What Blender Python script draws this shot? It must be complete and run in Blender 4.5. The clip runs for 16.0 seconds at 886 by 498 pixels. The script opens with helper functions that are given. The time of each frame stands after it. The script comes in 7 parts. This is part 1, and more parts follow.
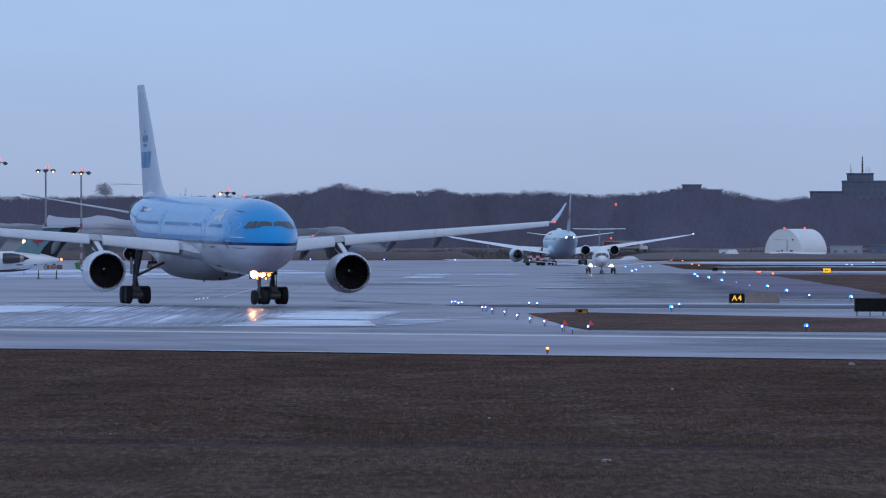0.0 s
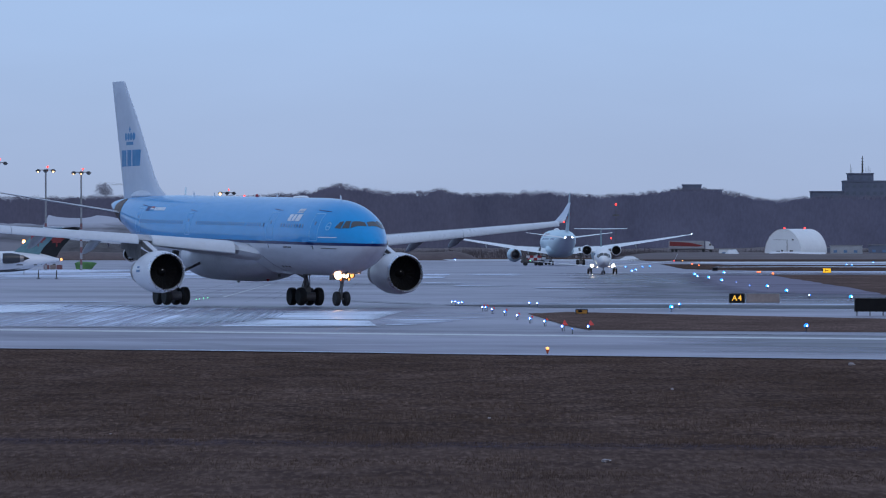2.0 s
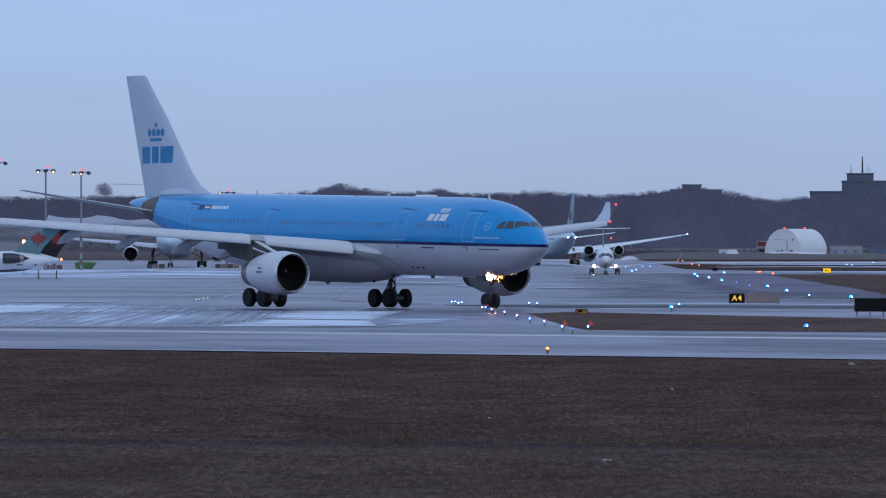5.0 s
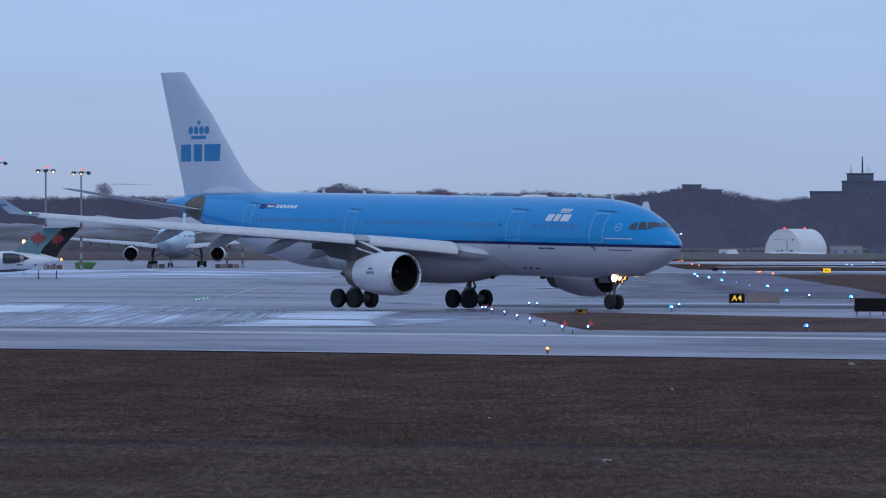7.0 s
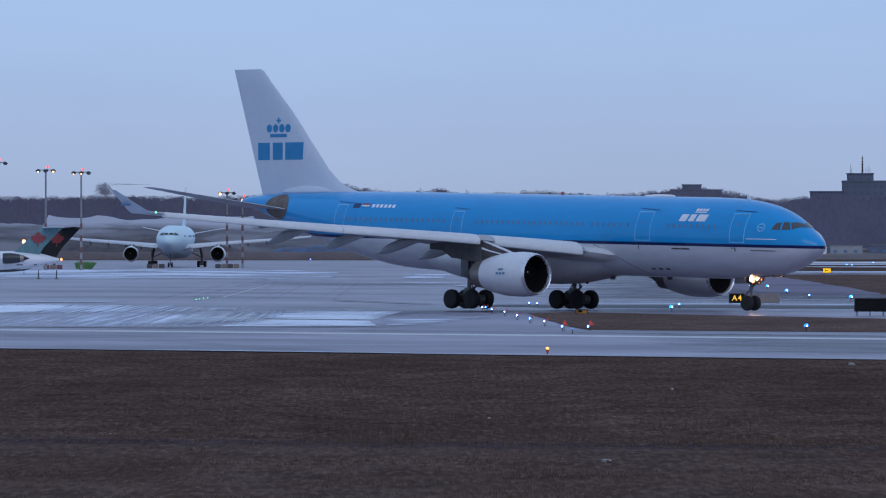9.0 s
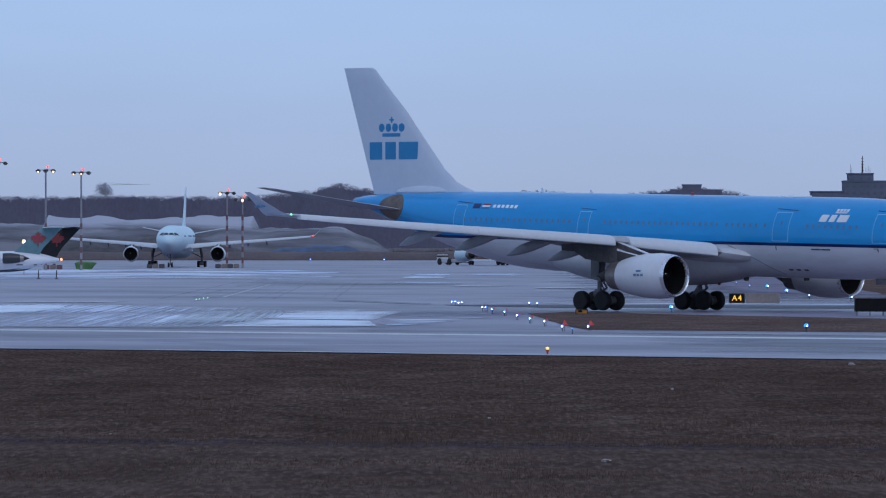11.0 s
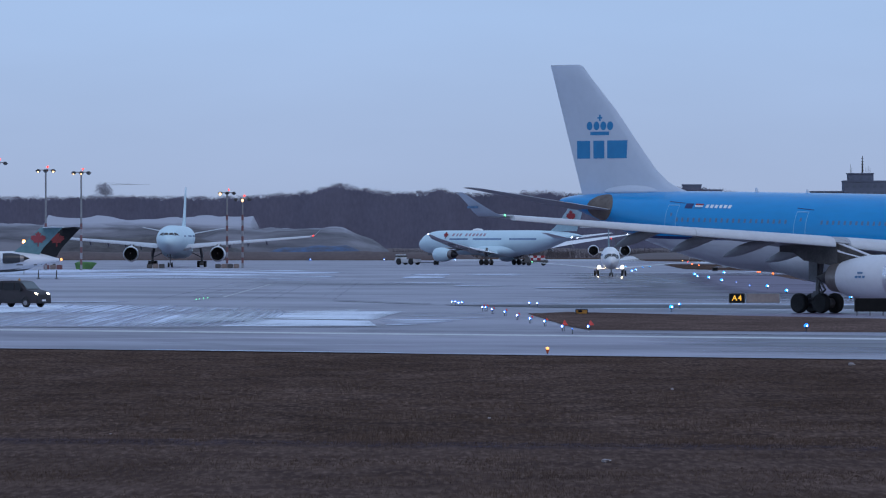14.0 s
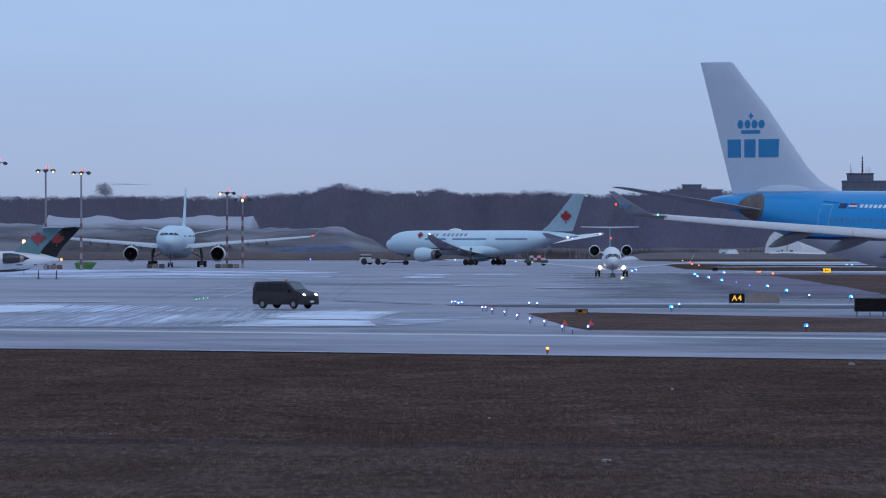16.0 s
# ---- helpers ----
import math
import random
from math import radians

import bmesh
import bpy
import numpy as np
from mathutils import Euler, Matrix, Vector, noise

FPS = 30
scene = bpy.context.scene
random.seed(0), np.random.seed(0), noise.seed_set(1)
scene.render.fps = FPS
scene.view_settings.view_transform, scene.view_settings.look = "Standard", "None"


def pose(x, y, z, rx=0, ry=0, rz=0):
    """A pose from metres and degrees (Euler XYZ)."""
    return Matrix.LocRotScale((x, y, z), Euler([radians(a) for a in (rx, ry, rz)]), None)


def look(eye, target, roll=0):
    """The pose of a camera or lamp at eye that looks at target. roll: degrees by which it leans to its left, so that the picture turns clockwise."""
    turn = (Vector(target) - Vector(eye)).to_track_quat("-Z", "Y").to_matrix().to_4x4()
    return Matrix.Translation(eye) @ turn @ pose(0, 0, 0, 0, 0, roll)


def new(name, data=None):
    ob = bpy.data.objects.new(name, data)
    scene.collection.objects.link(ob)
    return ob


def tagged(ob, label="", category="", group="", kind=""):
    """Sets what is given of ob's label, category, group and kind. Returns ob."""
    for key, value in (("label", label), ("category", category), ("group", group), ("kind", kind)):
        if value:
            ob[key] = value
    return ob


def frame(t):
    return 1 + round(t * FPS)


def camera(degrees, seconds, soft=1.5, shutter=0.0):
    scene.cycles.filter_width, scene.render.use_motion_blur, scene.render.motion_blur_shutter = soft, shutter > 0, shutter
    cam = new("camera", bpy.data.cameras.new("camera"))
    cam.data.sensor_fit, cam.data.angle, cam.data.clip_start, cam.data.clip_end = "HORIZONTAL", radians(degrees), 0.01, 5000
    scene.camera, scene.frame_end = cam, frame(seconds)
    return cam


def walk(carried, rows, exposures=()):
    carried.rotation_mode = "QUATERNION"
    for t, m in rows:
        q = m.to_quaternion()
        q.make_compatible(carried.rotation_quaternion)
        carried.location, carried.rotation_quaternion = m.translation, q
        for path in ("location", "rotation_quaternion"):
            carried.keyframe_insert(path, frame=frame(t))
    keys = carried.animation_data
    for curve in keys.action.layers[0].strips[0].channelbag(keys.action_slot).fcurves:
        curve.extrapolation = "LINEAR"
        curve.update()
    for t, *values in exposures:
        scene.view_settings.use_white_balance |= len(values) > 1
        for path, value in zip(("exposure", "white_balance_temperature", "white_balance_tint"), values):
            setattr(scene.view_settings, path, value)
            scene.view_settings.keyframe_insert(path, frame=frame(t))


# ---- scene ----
cam = camera(6.935, 16.0, soft=1.15)
VIEW = pose(0, 0, 4.61, 89.9748, 0, 0)
walk(cam, [(0.0, VIEW), (16.0, VIEW)], exposures=[(0.0, 0.0), (16.0, 0.0)])

# ---- world and light: an overcast evening ----
world = bpy.data.worlds.new("evening_sky")
scene.world = world
world.use_nodes = True
wn, wl = world.node_tree.nodes, world.node_tree.links
wn.clear()
w_out = wn.new("ShaderNodeOutputWorld")
w_bg = wn.new("ShaderNodeBackground")
w_sky = wn.new("ShaderNodeTexSky")
w_sky.sky_type, w_sky.sun_disc = "NISHITA", False
w_sky.sun_elevation, w_sky.sun_rotation = radians(7), radians(150)
w_sky.air_density, w_sky.dust_density, w_sky.ozone_density = 1.0, 0.6, 2.0
w_co = wn.new("ShaderNodeTexCoord")
w_sep = wn.new("ShaderNodeSeparateXYZ")
wl.new(w_co.outputs["Generated"], w_sep.inputs[0])
w_ramp = wn.new("ShaderNodeValToRGB")
w_ramp.color_ramp.elements[0].position, w_ramp.color_ramp.elements[0].color = 0.0, (0.372, 0.468, 0.702, 1)
w_ramp.color_ramp.elements[1].position, w_ramp.color_ramp.elements[1].color = 0.6, (0.34, 0.49, 0.80, 1)
w_mid = w_ramp.color_ramp.elements.new(0.032)
w_mid.color = (0.39, 0.568, 0.912, 1)
wl.new(w_sep.outputs["Z"], w_ramp.inputs[0])
w_map = wn.new("ShaderNodeMapping")
w_map.inputs["Scale"].default_value = (6, 6, 26)
wl.new(w_co.outputs["Generated"], w_map.inputs[0])
w_noise = wn.new("ShaderNodeTexNoise")
w_noise.inputs["Scale"].default_value, w_noise.inputs["Detail"].default_value = 3.0, 4
wl.new(w_map.outputs[0], w_noise.inputs["Vector"])
w_vary = wn.new("ShaderNodeMapRange")
w_vary.inputs["To Min"].default_value, w_vary.inputs["To Max"].default_value = 0.93, 1.06
wl.new(w_noise.outputs["Fac"], w_vary.inputs["Value"])
w_cloud = wn.new("ShaderNodeVectorMath")
w_cloud.operation = "SCALE"
wl.new(w_ramp.outputs["Color"], w_cloud.inputs[0])
wl.new(w_vary.outputs["Result"], w_cloud.inputs["Scale"])
w_dim = wn.new("ShaderNodeVectorMath")
w_dim.operation = "SCALE"
w_dim.inputs["Scale"].default_value = 0.08
wl.new(w_sky.outputs[0], w_dim.inputs[0])
w_mix = wn.new("ShaderNodeMix")
w_mix.data_type = "RGBA"
w_mix.inputs["Factor"].default_value = 0.88
wl.new(w_dim.outputs[0], w_mix.inputs["A"])
wl.new(w_cloud.outputs[0], w_mix.inputs["B"])
wl.new(w_mix.outputs["Result"], w_bg.inputs["Color"])
w_bg.inputs["Strength"].default_value = 1.0
wl.new(w_bg.outputs[0], w_out.inputs["Surface"])

sun = new("sun", bpy.data.lights.new("sun", "SUN"))
sun.data.energy, sun.data.angle, sun.data.color = 0.5, radians(40), (1.0, 0.95, 0.92)
sun.matrix_basis = look((20, -90, 75), (0, 0, 0))


# ---- materials ----
def nodes_of(name):
    m = bpy.data.materials.new(name)
    m.use_nodes = True
    return m, m.node_tree.nodes, m.node_tree.links, m.node_tree.nodes["Principled BSDF"]


def noise_node(n, l, vec, scale, detail=4, rough=0.55):
    t = n.new("ShaderNodeTexNoise")
    t.inputs["Scale"].default_value, t.inputs["Detail"].default_value, t.inputs["Roughness"].default_value = scale, detail, rough
    l.new(vec, t.inputs["Vector"])
    return t


def mapped(n, l, stretch, turn=0.0):
    co = n.new("ShaderNodeTexCoord")
    mp = n.new("ShaderNodeMapping")
    mp.vector_type = "TEXTURE"
    mp.inputs["Scale"].default_value = [1 / v for v in stretch]
    mp.inputs["Rotation"].default_value = (0, 0, turn)
    l.new(co.outputs["Object"], mp.inputs["Vector"])
    return mp.outputs["Vector"]


def blend(n, l, fac, a, b):
    mx = n.new("ShaderNodeMix")
    mx.data_type = "RGBA"
    l.new(fac, mx.inputs["Factor"])
    for key, v in (("A", a), ("B", b)):
        if isinstance(v, tuple):
            mx.inputs[key].default_value = (*v, 1)
        else:
            l.new(v, mx.inputs[key])
    return mx.outputs["Result"]


def ramp(n, l, fac, lo, hi):
    r = n.new("ShaderNodeMapRange")
    r.inputs["From Min"].default_value, r.inputs["From Max"].default_value = lo, hi
    r.clamp = True
    l.new(fac, r.inputs["Value"])
    return r.outputs["Result"]


def mat(name, a, b=None, rough=0.5, metal=0.0, scale=1.0, fine=12.0, bump=0.0, stretch=(1, 1, 1), turn=0.0, coat=0.0, spec=0.5):
    """Two colours mixed at two scales, with uneven gloss and relief."""
    m, n, l, p = nodes_of(name)
    b = b or tuple(0.8 * v for v in a)
    vec = mapped(n, l, stretch, turn)
    big, small = noise_node(n, l, vec, scale), noise_node(n, l, vec, fine, 3)
    f1 = ramp(n, l, big.outputs["Fac"], 0.35, 0.65)
    f2 = ramp(n, l, small.outputs["Fac"], 0.3, 0.7)
    add = n.new("ShaderNodeMath")
    add.operation = "MULTIPLY_ADD"
    l.new(f2, add.inputs[0])
    add.inputs[1].default_value = 0.45
    half = n.new("ShaderNodeMath")
    half.operation = "MULTIPLY"
    l.new(f1, half.inputs[0])
    half.inputs[1].default_value = 0.55
    l.new(half.outputs[0], add.inputs[2])
    l.new(blend(n, l, add.outputs[0], a, b), p.inputs["Base Color"])
    r = n.new("ShaderNodeMapRange")
    r.inputs["To Min"].default_value, r.inputs["To Max"].default_value = max(0.03, rough - 0.08), min(1, rough + 0.1)
    l.new(add.outputs[0], r.inputs["Value"])
    l.new(r.outputs["Result"], p.inputs["Roughness"])
    p.inputs["Metallic"].default_value = metal
    p.inputs["Coat Weight"].default_value = coat
    p.inputs["Specular IOR Level"].default_value = spec
    if bump:
        bp = n.new("ShaderNodeBump")
        bp.inputs["Strength"].default_value, bp.inputs["Distance"].default_value = 0.6, bump
        l.new(small.outputs["Fac"], bp.inputs["Height"])
        l.new(bp.outputs[0], p.inputs["Normal"])
    return m


def glow(name, colour, strength):
    m, n, l, p = nodes_of(name)
    p.inputs["Base Color"].default_value = (*colour, 1)
    p.inputs["Emission Color"].default_value = (*colour, 1)
    p.inputs["Emission Strength"].default_value = strength
    return m


# tarmac: damp, patched, with darker sealed streaks along the runway
RUN = -0.711  # the runway's direction, radians from x


def tarmac(name, a, b, streak=0.5, rough=0.42):
    m, n, l, p = nodes_of(name)
    vec = mapped(n, l, (0.012, 0.12, 1), RUN)
    vec2 = mapped(n, l, (0.03, 0.02, 1), 0.3)
    s1 = noise_node(n, l, vec, 1.0, 5)
    s2 = noise_node(n, l, vec2, 1.0, 5, 0.6)
    s3 = noise_node(n, l, mapped(n, l, (1, 1, 1)), 2.5, 4)
    col = blend(n, l, ramp(n, l, s1.outputs["Fac"], 0.38, 0.66), a, b)
    col = blend(n, l, ramp(n, l, s2.outputs["Fac"], 0.45, 0.62), col, tuple(0.72 * v for v in b))
    s4 = noise_node(n, l, mapped(n, l, (0.03, 0.07, 1), 0.1), 1.0, 6, 0.7)
    col = blend(n, l, ramp(n, l, s4.outputs["Fac"], 0.52, 0.7), col, tuple(1.35 * v for v in a))
    s5 = noise_node(n, l, mapped(n, l, (0.16, 0.02, 1), 0.25), 1.0, 6, 0.7)
    col = blend(n, l, ramp(n, l, s5.outputs["Fac"], 0.56, 0.72), col, tuple(0.6 * v for v in b))
    mxr = n.new("ShaderNodeMapRange")
    mxr.inputs["To Min"].default_value, mxr.inputs["To Max"].default_value = rough - 0.1, rough + 0.14
    l.new(s2.outputs["Fac"], mxr.inputs["Value"])
    l.new(col, p.inputs["Base Color"])
    l.new(mxr.outputs["Result"], p.inputs["Roughness"])
    s6 = noise_node(n, l, mapped(n, l, (0.2, 0.035, 1), 0.2), 1.0, 7, 0.72)
    wet = n.new("ShaderNodeMapRange")
    wet.inputs["From Min"].default_value, wet.inputs["From Max"].default_value = 0.34, 0.66
    wet.inputs["To Min"].default_value, wet.inputs["To Max"].default_value = 0.12, 0.42
    l.new(s6.outputs["Fac"], wet.inputs["Value"])
    l.new(wet.outputs["Result"], p.inputs["Specular IOR Level"])
    bp = n.new("ShaderNodeBump")
    bp.inputs["Strength"].default_value, bp.inputs["Distance"].default_value = 0.3, 0.004
    l.new(s3.outputs["Fac"], bp.inputs["Height"])
    l.new(bp.outputs[0], p.inputs["Normal"])
    return m


def thin_snow(name, lo, hi, turn=RUN, stretch=(0.05, 0.22, 1), white=(0.64, 0.69, 0.81), spec=0.08, rough=0.6):
    """Wind-swept snow, broken into streaks and thinning out towards its edge, where the tarmac shows."""
    m, n, l, p = nodes_of(name)
    s1 = noise_node(n, l, mapped(n, l, stretch, turn), 1.0, 6, 0.62)
    s2 = noise_node(n, l, mapped(n, l, (0.05, 0.015, 1)), 1.0, 3)
    cover = n.new("ShaderNodeAttribute")
    cover.attribute_name = "cover"
    add = n.new("ShaderNodeMath")
    add.operation = "ADD"
    l.new(s1.outputs["Fac"], add.inputs[0])
    l.new(s2.outputs["Fac"], add.inputs[1])
    less = n.new("ShaderNodeMath")
    less.operation = "MULTIPLY_ADD"
    l.new(cover.outputs["Fac"], less.inputs[0])
    fade = max(0.55, 1.3 - lo)
    less.inputs[1].default_value = fade
    l.new(add.outputs[0], less.inputs[2])
    f = ramp(n, l, less.outputs[0], lo + fade, hi + fade)
    p.inputs["Base Color"].default_value = (*white, 1)
    p.inputs["Roughness"].default_value = rough if spec else 1.0
    p.inputs["Specular IOR Level"].default_value = spec
    l.new(f, p.inputs["Alpha"])
    return m


def striped_paint(name, top, stripe, low, level, width, rise_from, rise, slope):
    """Fuselage paint: a colour above a cheat line, a stripe, a light belly; the line climbs towards the tail."""
    m, n, l, p = nodes_of(name)
    co = n.new("ShaderNodeTexCoord")
    sep = n.new("ShaderNodeSeparateXYZ")
    l.new(co.outputs["Object"], sep.inputs[0])

    def math_node(op, a, b):
        k = n.new("ShaderNodeMath")
        k.operation = op
        for i, v in enumerate((a, b)):
            if isinstance(v, (int, float)):
                k.inputs[i].default_value = v
            else:
                l.new(v, k.inputs[i])
        return k.outputs[0]

    z = math_node("ADD", sep.outputs["Z"], math_node("MULTIPLY", sep.outputs["X"], slope))
    aft = math_node("MAXIMUM", math_node("SUBTRACT", rise_from, sep.outputs["X"]), 0.0)
    line = math_node("ADD", math_node("MULTIPLY", math_node("POWER", aft, 1.7), rise), level)
    over = math_node("SUBTRACT", z, line)
    is_top = math_node("GREATER_THAN", over, 0.0)
    is_low = math_node("LESS_THAN", over, -width)
    dirt = noise_node(n, l, mapped(n, l, (0.5, 2, 2)), 1.2, 5)
    grime = ramp(n, l, dirt.outputs["Fac"], 0.4, 0.8)
    lowc = blend(n, l, grime, low, tuple(0.86 * v for v in low))
    topc = blend(n, l, grime, top, tuple(0.9 * v for v in top))
    c = blend(n, l, is_top, stripe, topc)
    c = blend(n, l, is_low, c, lowc)
    l.new(c, p.inputs["Base Color"])
    rg = n.new("ShaderNodeMapRange")
    rg.inputs["To Min"].default_value, rg.inputs["To Max"].default_value = 0.25, 0.42
    l.new(dirt.outputs["Fac"], rg.inputs["Value"])
    l.new(rg.outputs["Result"], p.inputs["Roughness"])
    p.inputs["Specular IOR Level"].default_value = 0.1
    p.inputs["Coat Weight"].default_value, p.inputs["Coat Roughness"].default_value = 0.72, 0.04
    return m


def grass_mat(name, light, mid, dark):
    """Dead turf: broad pale and dark drifts, tufts and fine stalks, lying in streaks."""
    m, n, l, p = nodes_of(name)
    big = noise_node(n, l, mapped(n, l, (0.12, 0.03, 1)), 1.0, 4)
    tuft = noise_node(n, l, mapped(n, l, (0.55, 0.16, 1)), 1.0, 6, 0.7)
    fine = noise_node(n, l, mapped(n, l, (6.0, 0.55, 1)), 1.0, 3)
    c = blend(n, l, ramp(n, l, tuft.outputs["Fac"], 0.36, 0.62), dark, mid)
    c = blend(n, l, ramp(n, l, fine.outputs["Fac"], 0.5, 0.75), c, light)
    c2 = blend(n, l, ramp(n, l, fine.outputs["Fac"], 0.3, 0.48), dark, c)
    mul = n.new("ShaderNodeVectorMath")
    mul.operation = "SCALE"
    l.new(c2, mul.inputs[0])
    r = n.new("ShaderNodeMapRange")
    r.inputs["From Min"].default_value, r.inputs["From Max"].default_value = 0.3, 0.7
    r.inputs["To Min"].default_value, r.inputs["To Max"].default_value = 0.8, 1.22
    l.new(big.outputs["Fac"], r.inputs["Value"])
    l.new(r.outputs["Result"], mul.inputs["Scale"])
    l.new(mul.outputs[0], p.inputs["Base Color"])
    p.inputs["Roughness"].default_value, p.inputs["Specular IOR Level"].default_value = 1.0, 0.0
    return m


M_GRASS = grass_mat("dead_grass", (0.186, 0.125, 0.099), (0.12, 0.08, 0.065), (0.056, 0.038, 0.033))
M_VERGE = grass_mat("paler_mown_grass", (0.18, 0.124, 0.102), (0.128, 0.087, 0.072), (0.074, 0.05, 0.044))
M_ISLAND = grass_mat("reddish_dead_grass", (0.222, 0.152, 0.128), (0.152, 0.104, 0.089), (0.088, 0.061, 0.055))
M_BLADE = mat("dry_grass_blades", (0.142, 0.096, 0.076), (0.061, 0.042, 0.034), rough=1.0, scale=0.3, fine=3, spec=0.0)
M_TAR = tarmac("damp_tarmac", (0.22, 0.182, 0.248), (0.147, 0.121, 0.168), rough=0.34)
M_RUN = tarmac("runway_tarmac", (0.282, 0.25, 0.318), (0.207, 0.182, 0.234), rough=0.4)
M_TAXI = thin_snow("darker_damp_tarmac", 0.3, 1.15, turn=0.0, stretch=(0.12, 0.03, 1), white=(0.14, 0.13, 0.164), spec=0.05, rough=0.4)
M_SNOW = mat("old_snow", (0.74, 0.76, 0.8), (0.5, 0.51, 0.54), rough=0.7, scale=0.03, fine=0.5, stretch=(0.3, 1, 1))
M_LITTER = mat("soiled_paper", (0.5, 0.46, 0.47), (0.3, 0.26, 0.26), rough=0.9, scale=6, fine=30)
M_ICE = thin_snow("streaky_snow", 0.92, 1.15, turn=-0.03, stretch=(0.06, 0.11, 1))
M_ICEFULL = thin_snow("packed_snow", 0.78, 1.05, turn=-0.03, stretch=(0.05, 0.1, 1))
M_TRACKS = thin_snow("snow_with_tyre_tracks", 0.86, 1.18, turn=1.5775, stretch=(0.007, 3.2, 1), white=(0.7, 0.76, 0.9), spec=0.2, rough=0.4)
M_TRACKSFULL = thin_snow("snow_with_few_tyre_tracks", 0.82, 1.14, turn=1.5785, stretch=(0.008, 2.6, 1), white=(0.7, 0.76, 0.9))
M_SLAB = thin_snow("slab_of_packed_snow", 0.8, 1.02, turn=-0.03, stretch=(0.05, 0.5, 1), white=(0.74, 0.79, 0.9), spec=0.3, rough=0.35)
M_WET = thin_snow("wet_film_on_tarmac", 0.75, 1.6, turn=0.0, stretch=(0.3, 0.05, 1), white=(0.15, 0.138, 0.172), spec=0.5, rough=0.19)
M_RUNDARK = thin_snow("darker_runway_tarmac", 0.5, 1.2, turn=RUN, stretch=(0.01, 0.1, 1), white=(0.15, 0.138, 0.17), spec=0.3, rough=0.4)
M_DARKWIDE = thin_snow("darker_taxiway_tarmac", 0.3, 1.0, turn=0.0, stretch=(0.04, 0.03, 1), white=(0.24, 0.224, 0.28), spec=0.0)
M_FAINT = thin_snow("faded_guide_paint", 0.5, 1.3, turn=0.0, stretch=(0.2, 0.08, 1), white=(0.5, 0.5, 0.55))
M_LANE = thin_snow("wet_dark_lane", 0.1, 0.6, turn=-0.3, stretch=(0.05, 0.1, 1), white=(0.05, 0.046, 0.056), spec=0.12, rough=0.5)
M_TYRE = thin_snow("tyre_blackened_tarmac", 0.8, 2.3, turn=1.57, stretch=(0.02, 0.3, 1), white=(0.1, 0.092, 0.116), spec=0.2, rough=0.4)
M_DAMP = thin_snow("damp_dark_joint", 0.3, 0.9, turn=0.0, stretch=(0.1, 0.05, 1), white=(0.11, 0.1, 0.125), spec=0.2, rough=0.4)
M_GRAVEL = thin_snow("bluish_gravel", 0.8, 1.5, turn=0.0, stretch=(2.2, 0.5, 1), white=(0.1, 0.083, 0.106), spec=0.0)
M_LINE = mat("worn_white_marking", (0.7, 0.7, 0.7), (0.5, 0.5, 0.5), rough=0.6, fine=2)


def crest_snow(name, level):
    """Earth and dirty ice, with old snow lying on the crest above a height."""
    m, n, l, p = nodes_of(name)
    co = n.new("ShaderNodeTexCoord")
    sep = n.new("ShaderNodeSeparateXYZ")
    l.new(co.outputs["Object"], sep.inputs[0])
    big = noise_node(n, l, mapped(n, l, (0.03, 0.05, 0.25)), 1.0, 6, 0.6)
    add = n.new("ShaderNodeMath")
    add.operation = "MULTIPLY_ADD"
    l.new(big.outputs["Fac"], add.inputs[0])
    add.inputs[1].default_value = 7.0
    l.new(sep.outputs["Z"], add.inputs[2])
    earth = blend(n, l, ramp(n, l, big.outputs["Fac"], 0.35, 0.65), (0.085, 0.08, 0.092), (0.23, 0.22, 0.245))
    l.new(blend(n, l, ramp(n, l, add.outputs[0], level + 2.6, level + 5.6), earth, (0.42, 0.42, 0.475)), p.inputs["Base Color"])
    p.inputs["Roughness"].default_value = 0.9
    return m


M_CREST = crest_snow("snow_on_earth_crest", 10.6)
M_CRESTEARTH = crest_snow("streaks_of_snow_on_earth", 10.2)
M_CRESTLOW = crest_snow("snow_on_lower_crest", 12.2)
M_EARTH = mat("snow_dump_earth", (0.14, 0.127, 0.132), (0.055, 0.048, 0.05), rough=0.95, scale=0.06, fine=0.4, bump=0.3)
M_BANK = mat("brown_bank", (0.148, 0.112, 0.11), (0.094, 0.072, 0.074), rough=0.95, scale=0.05, fine=0.6)


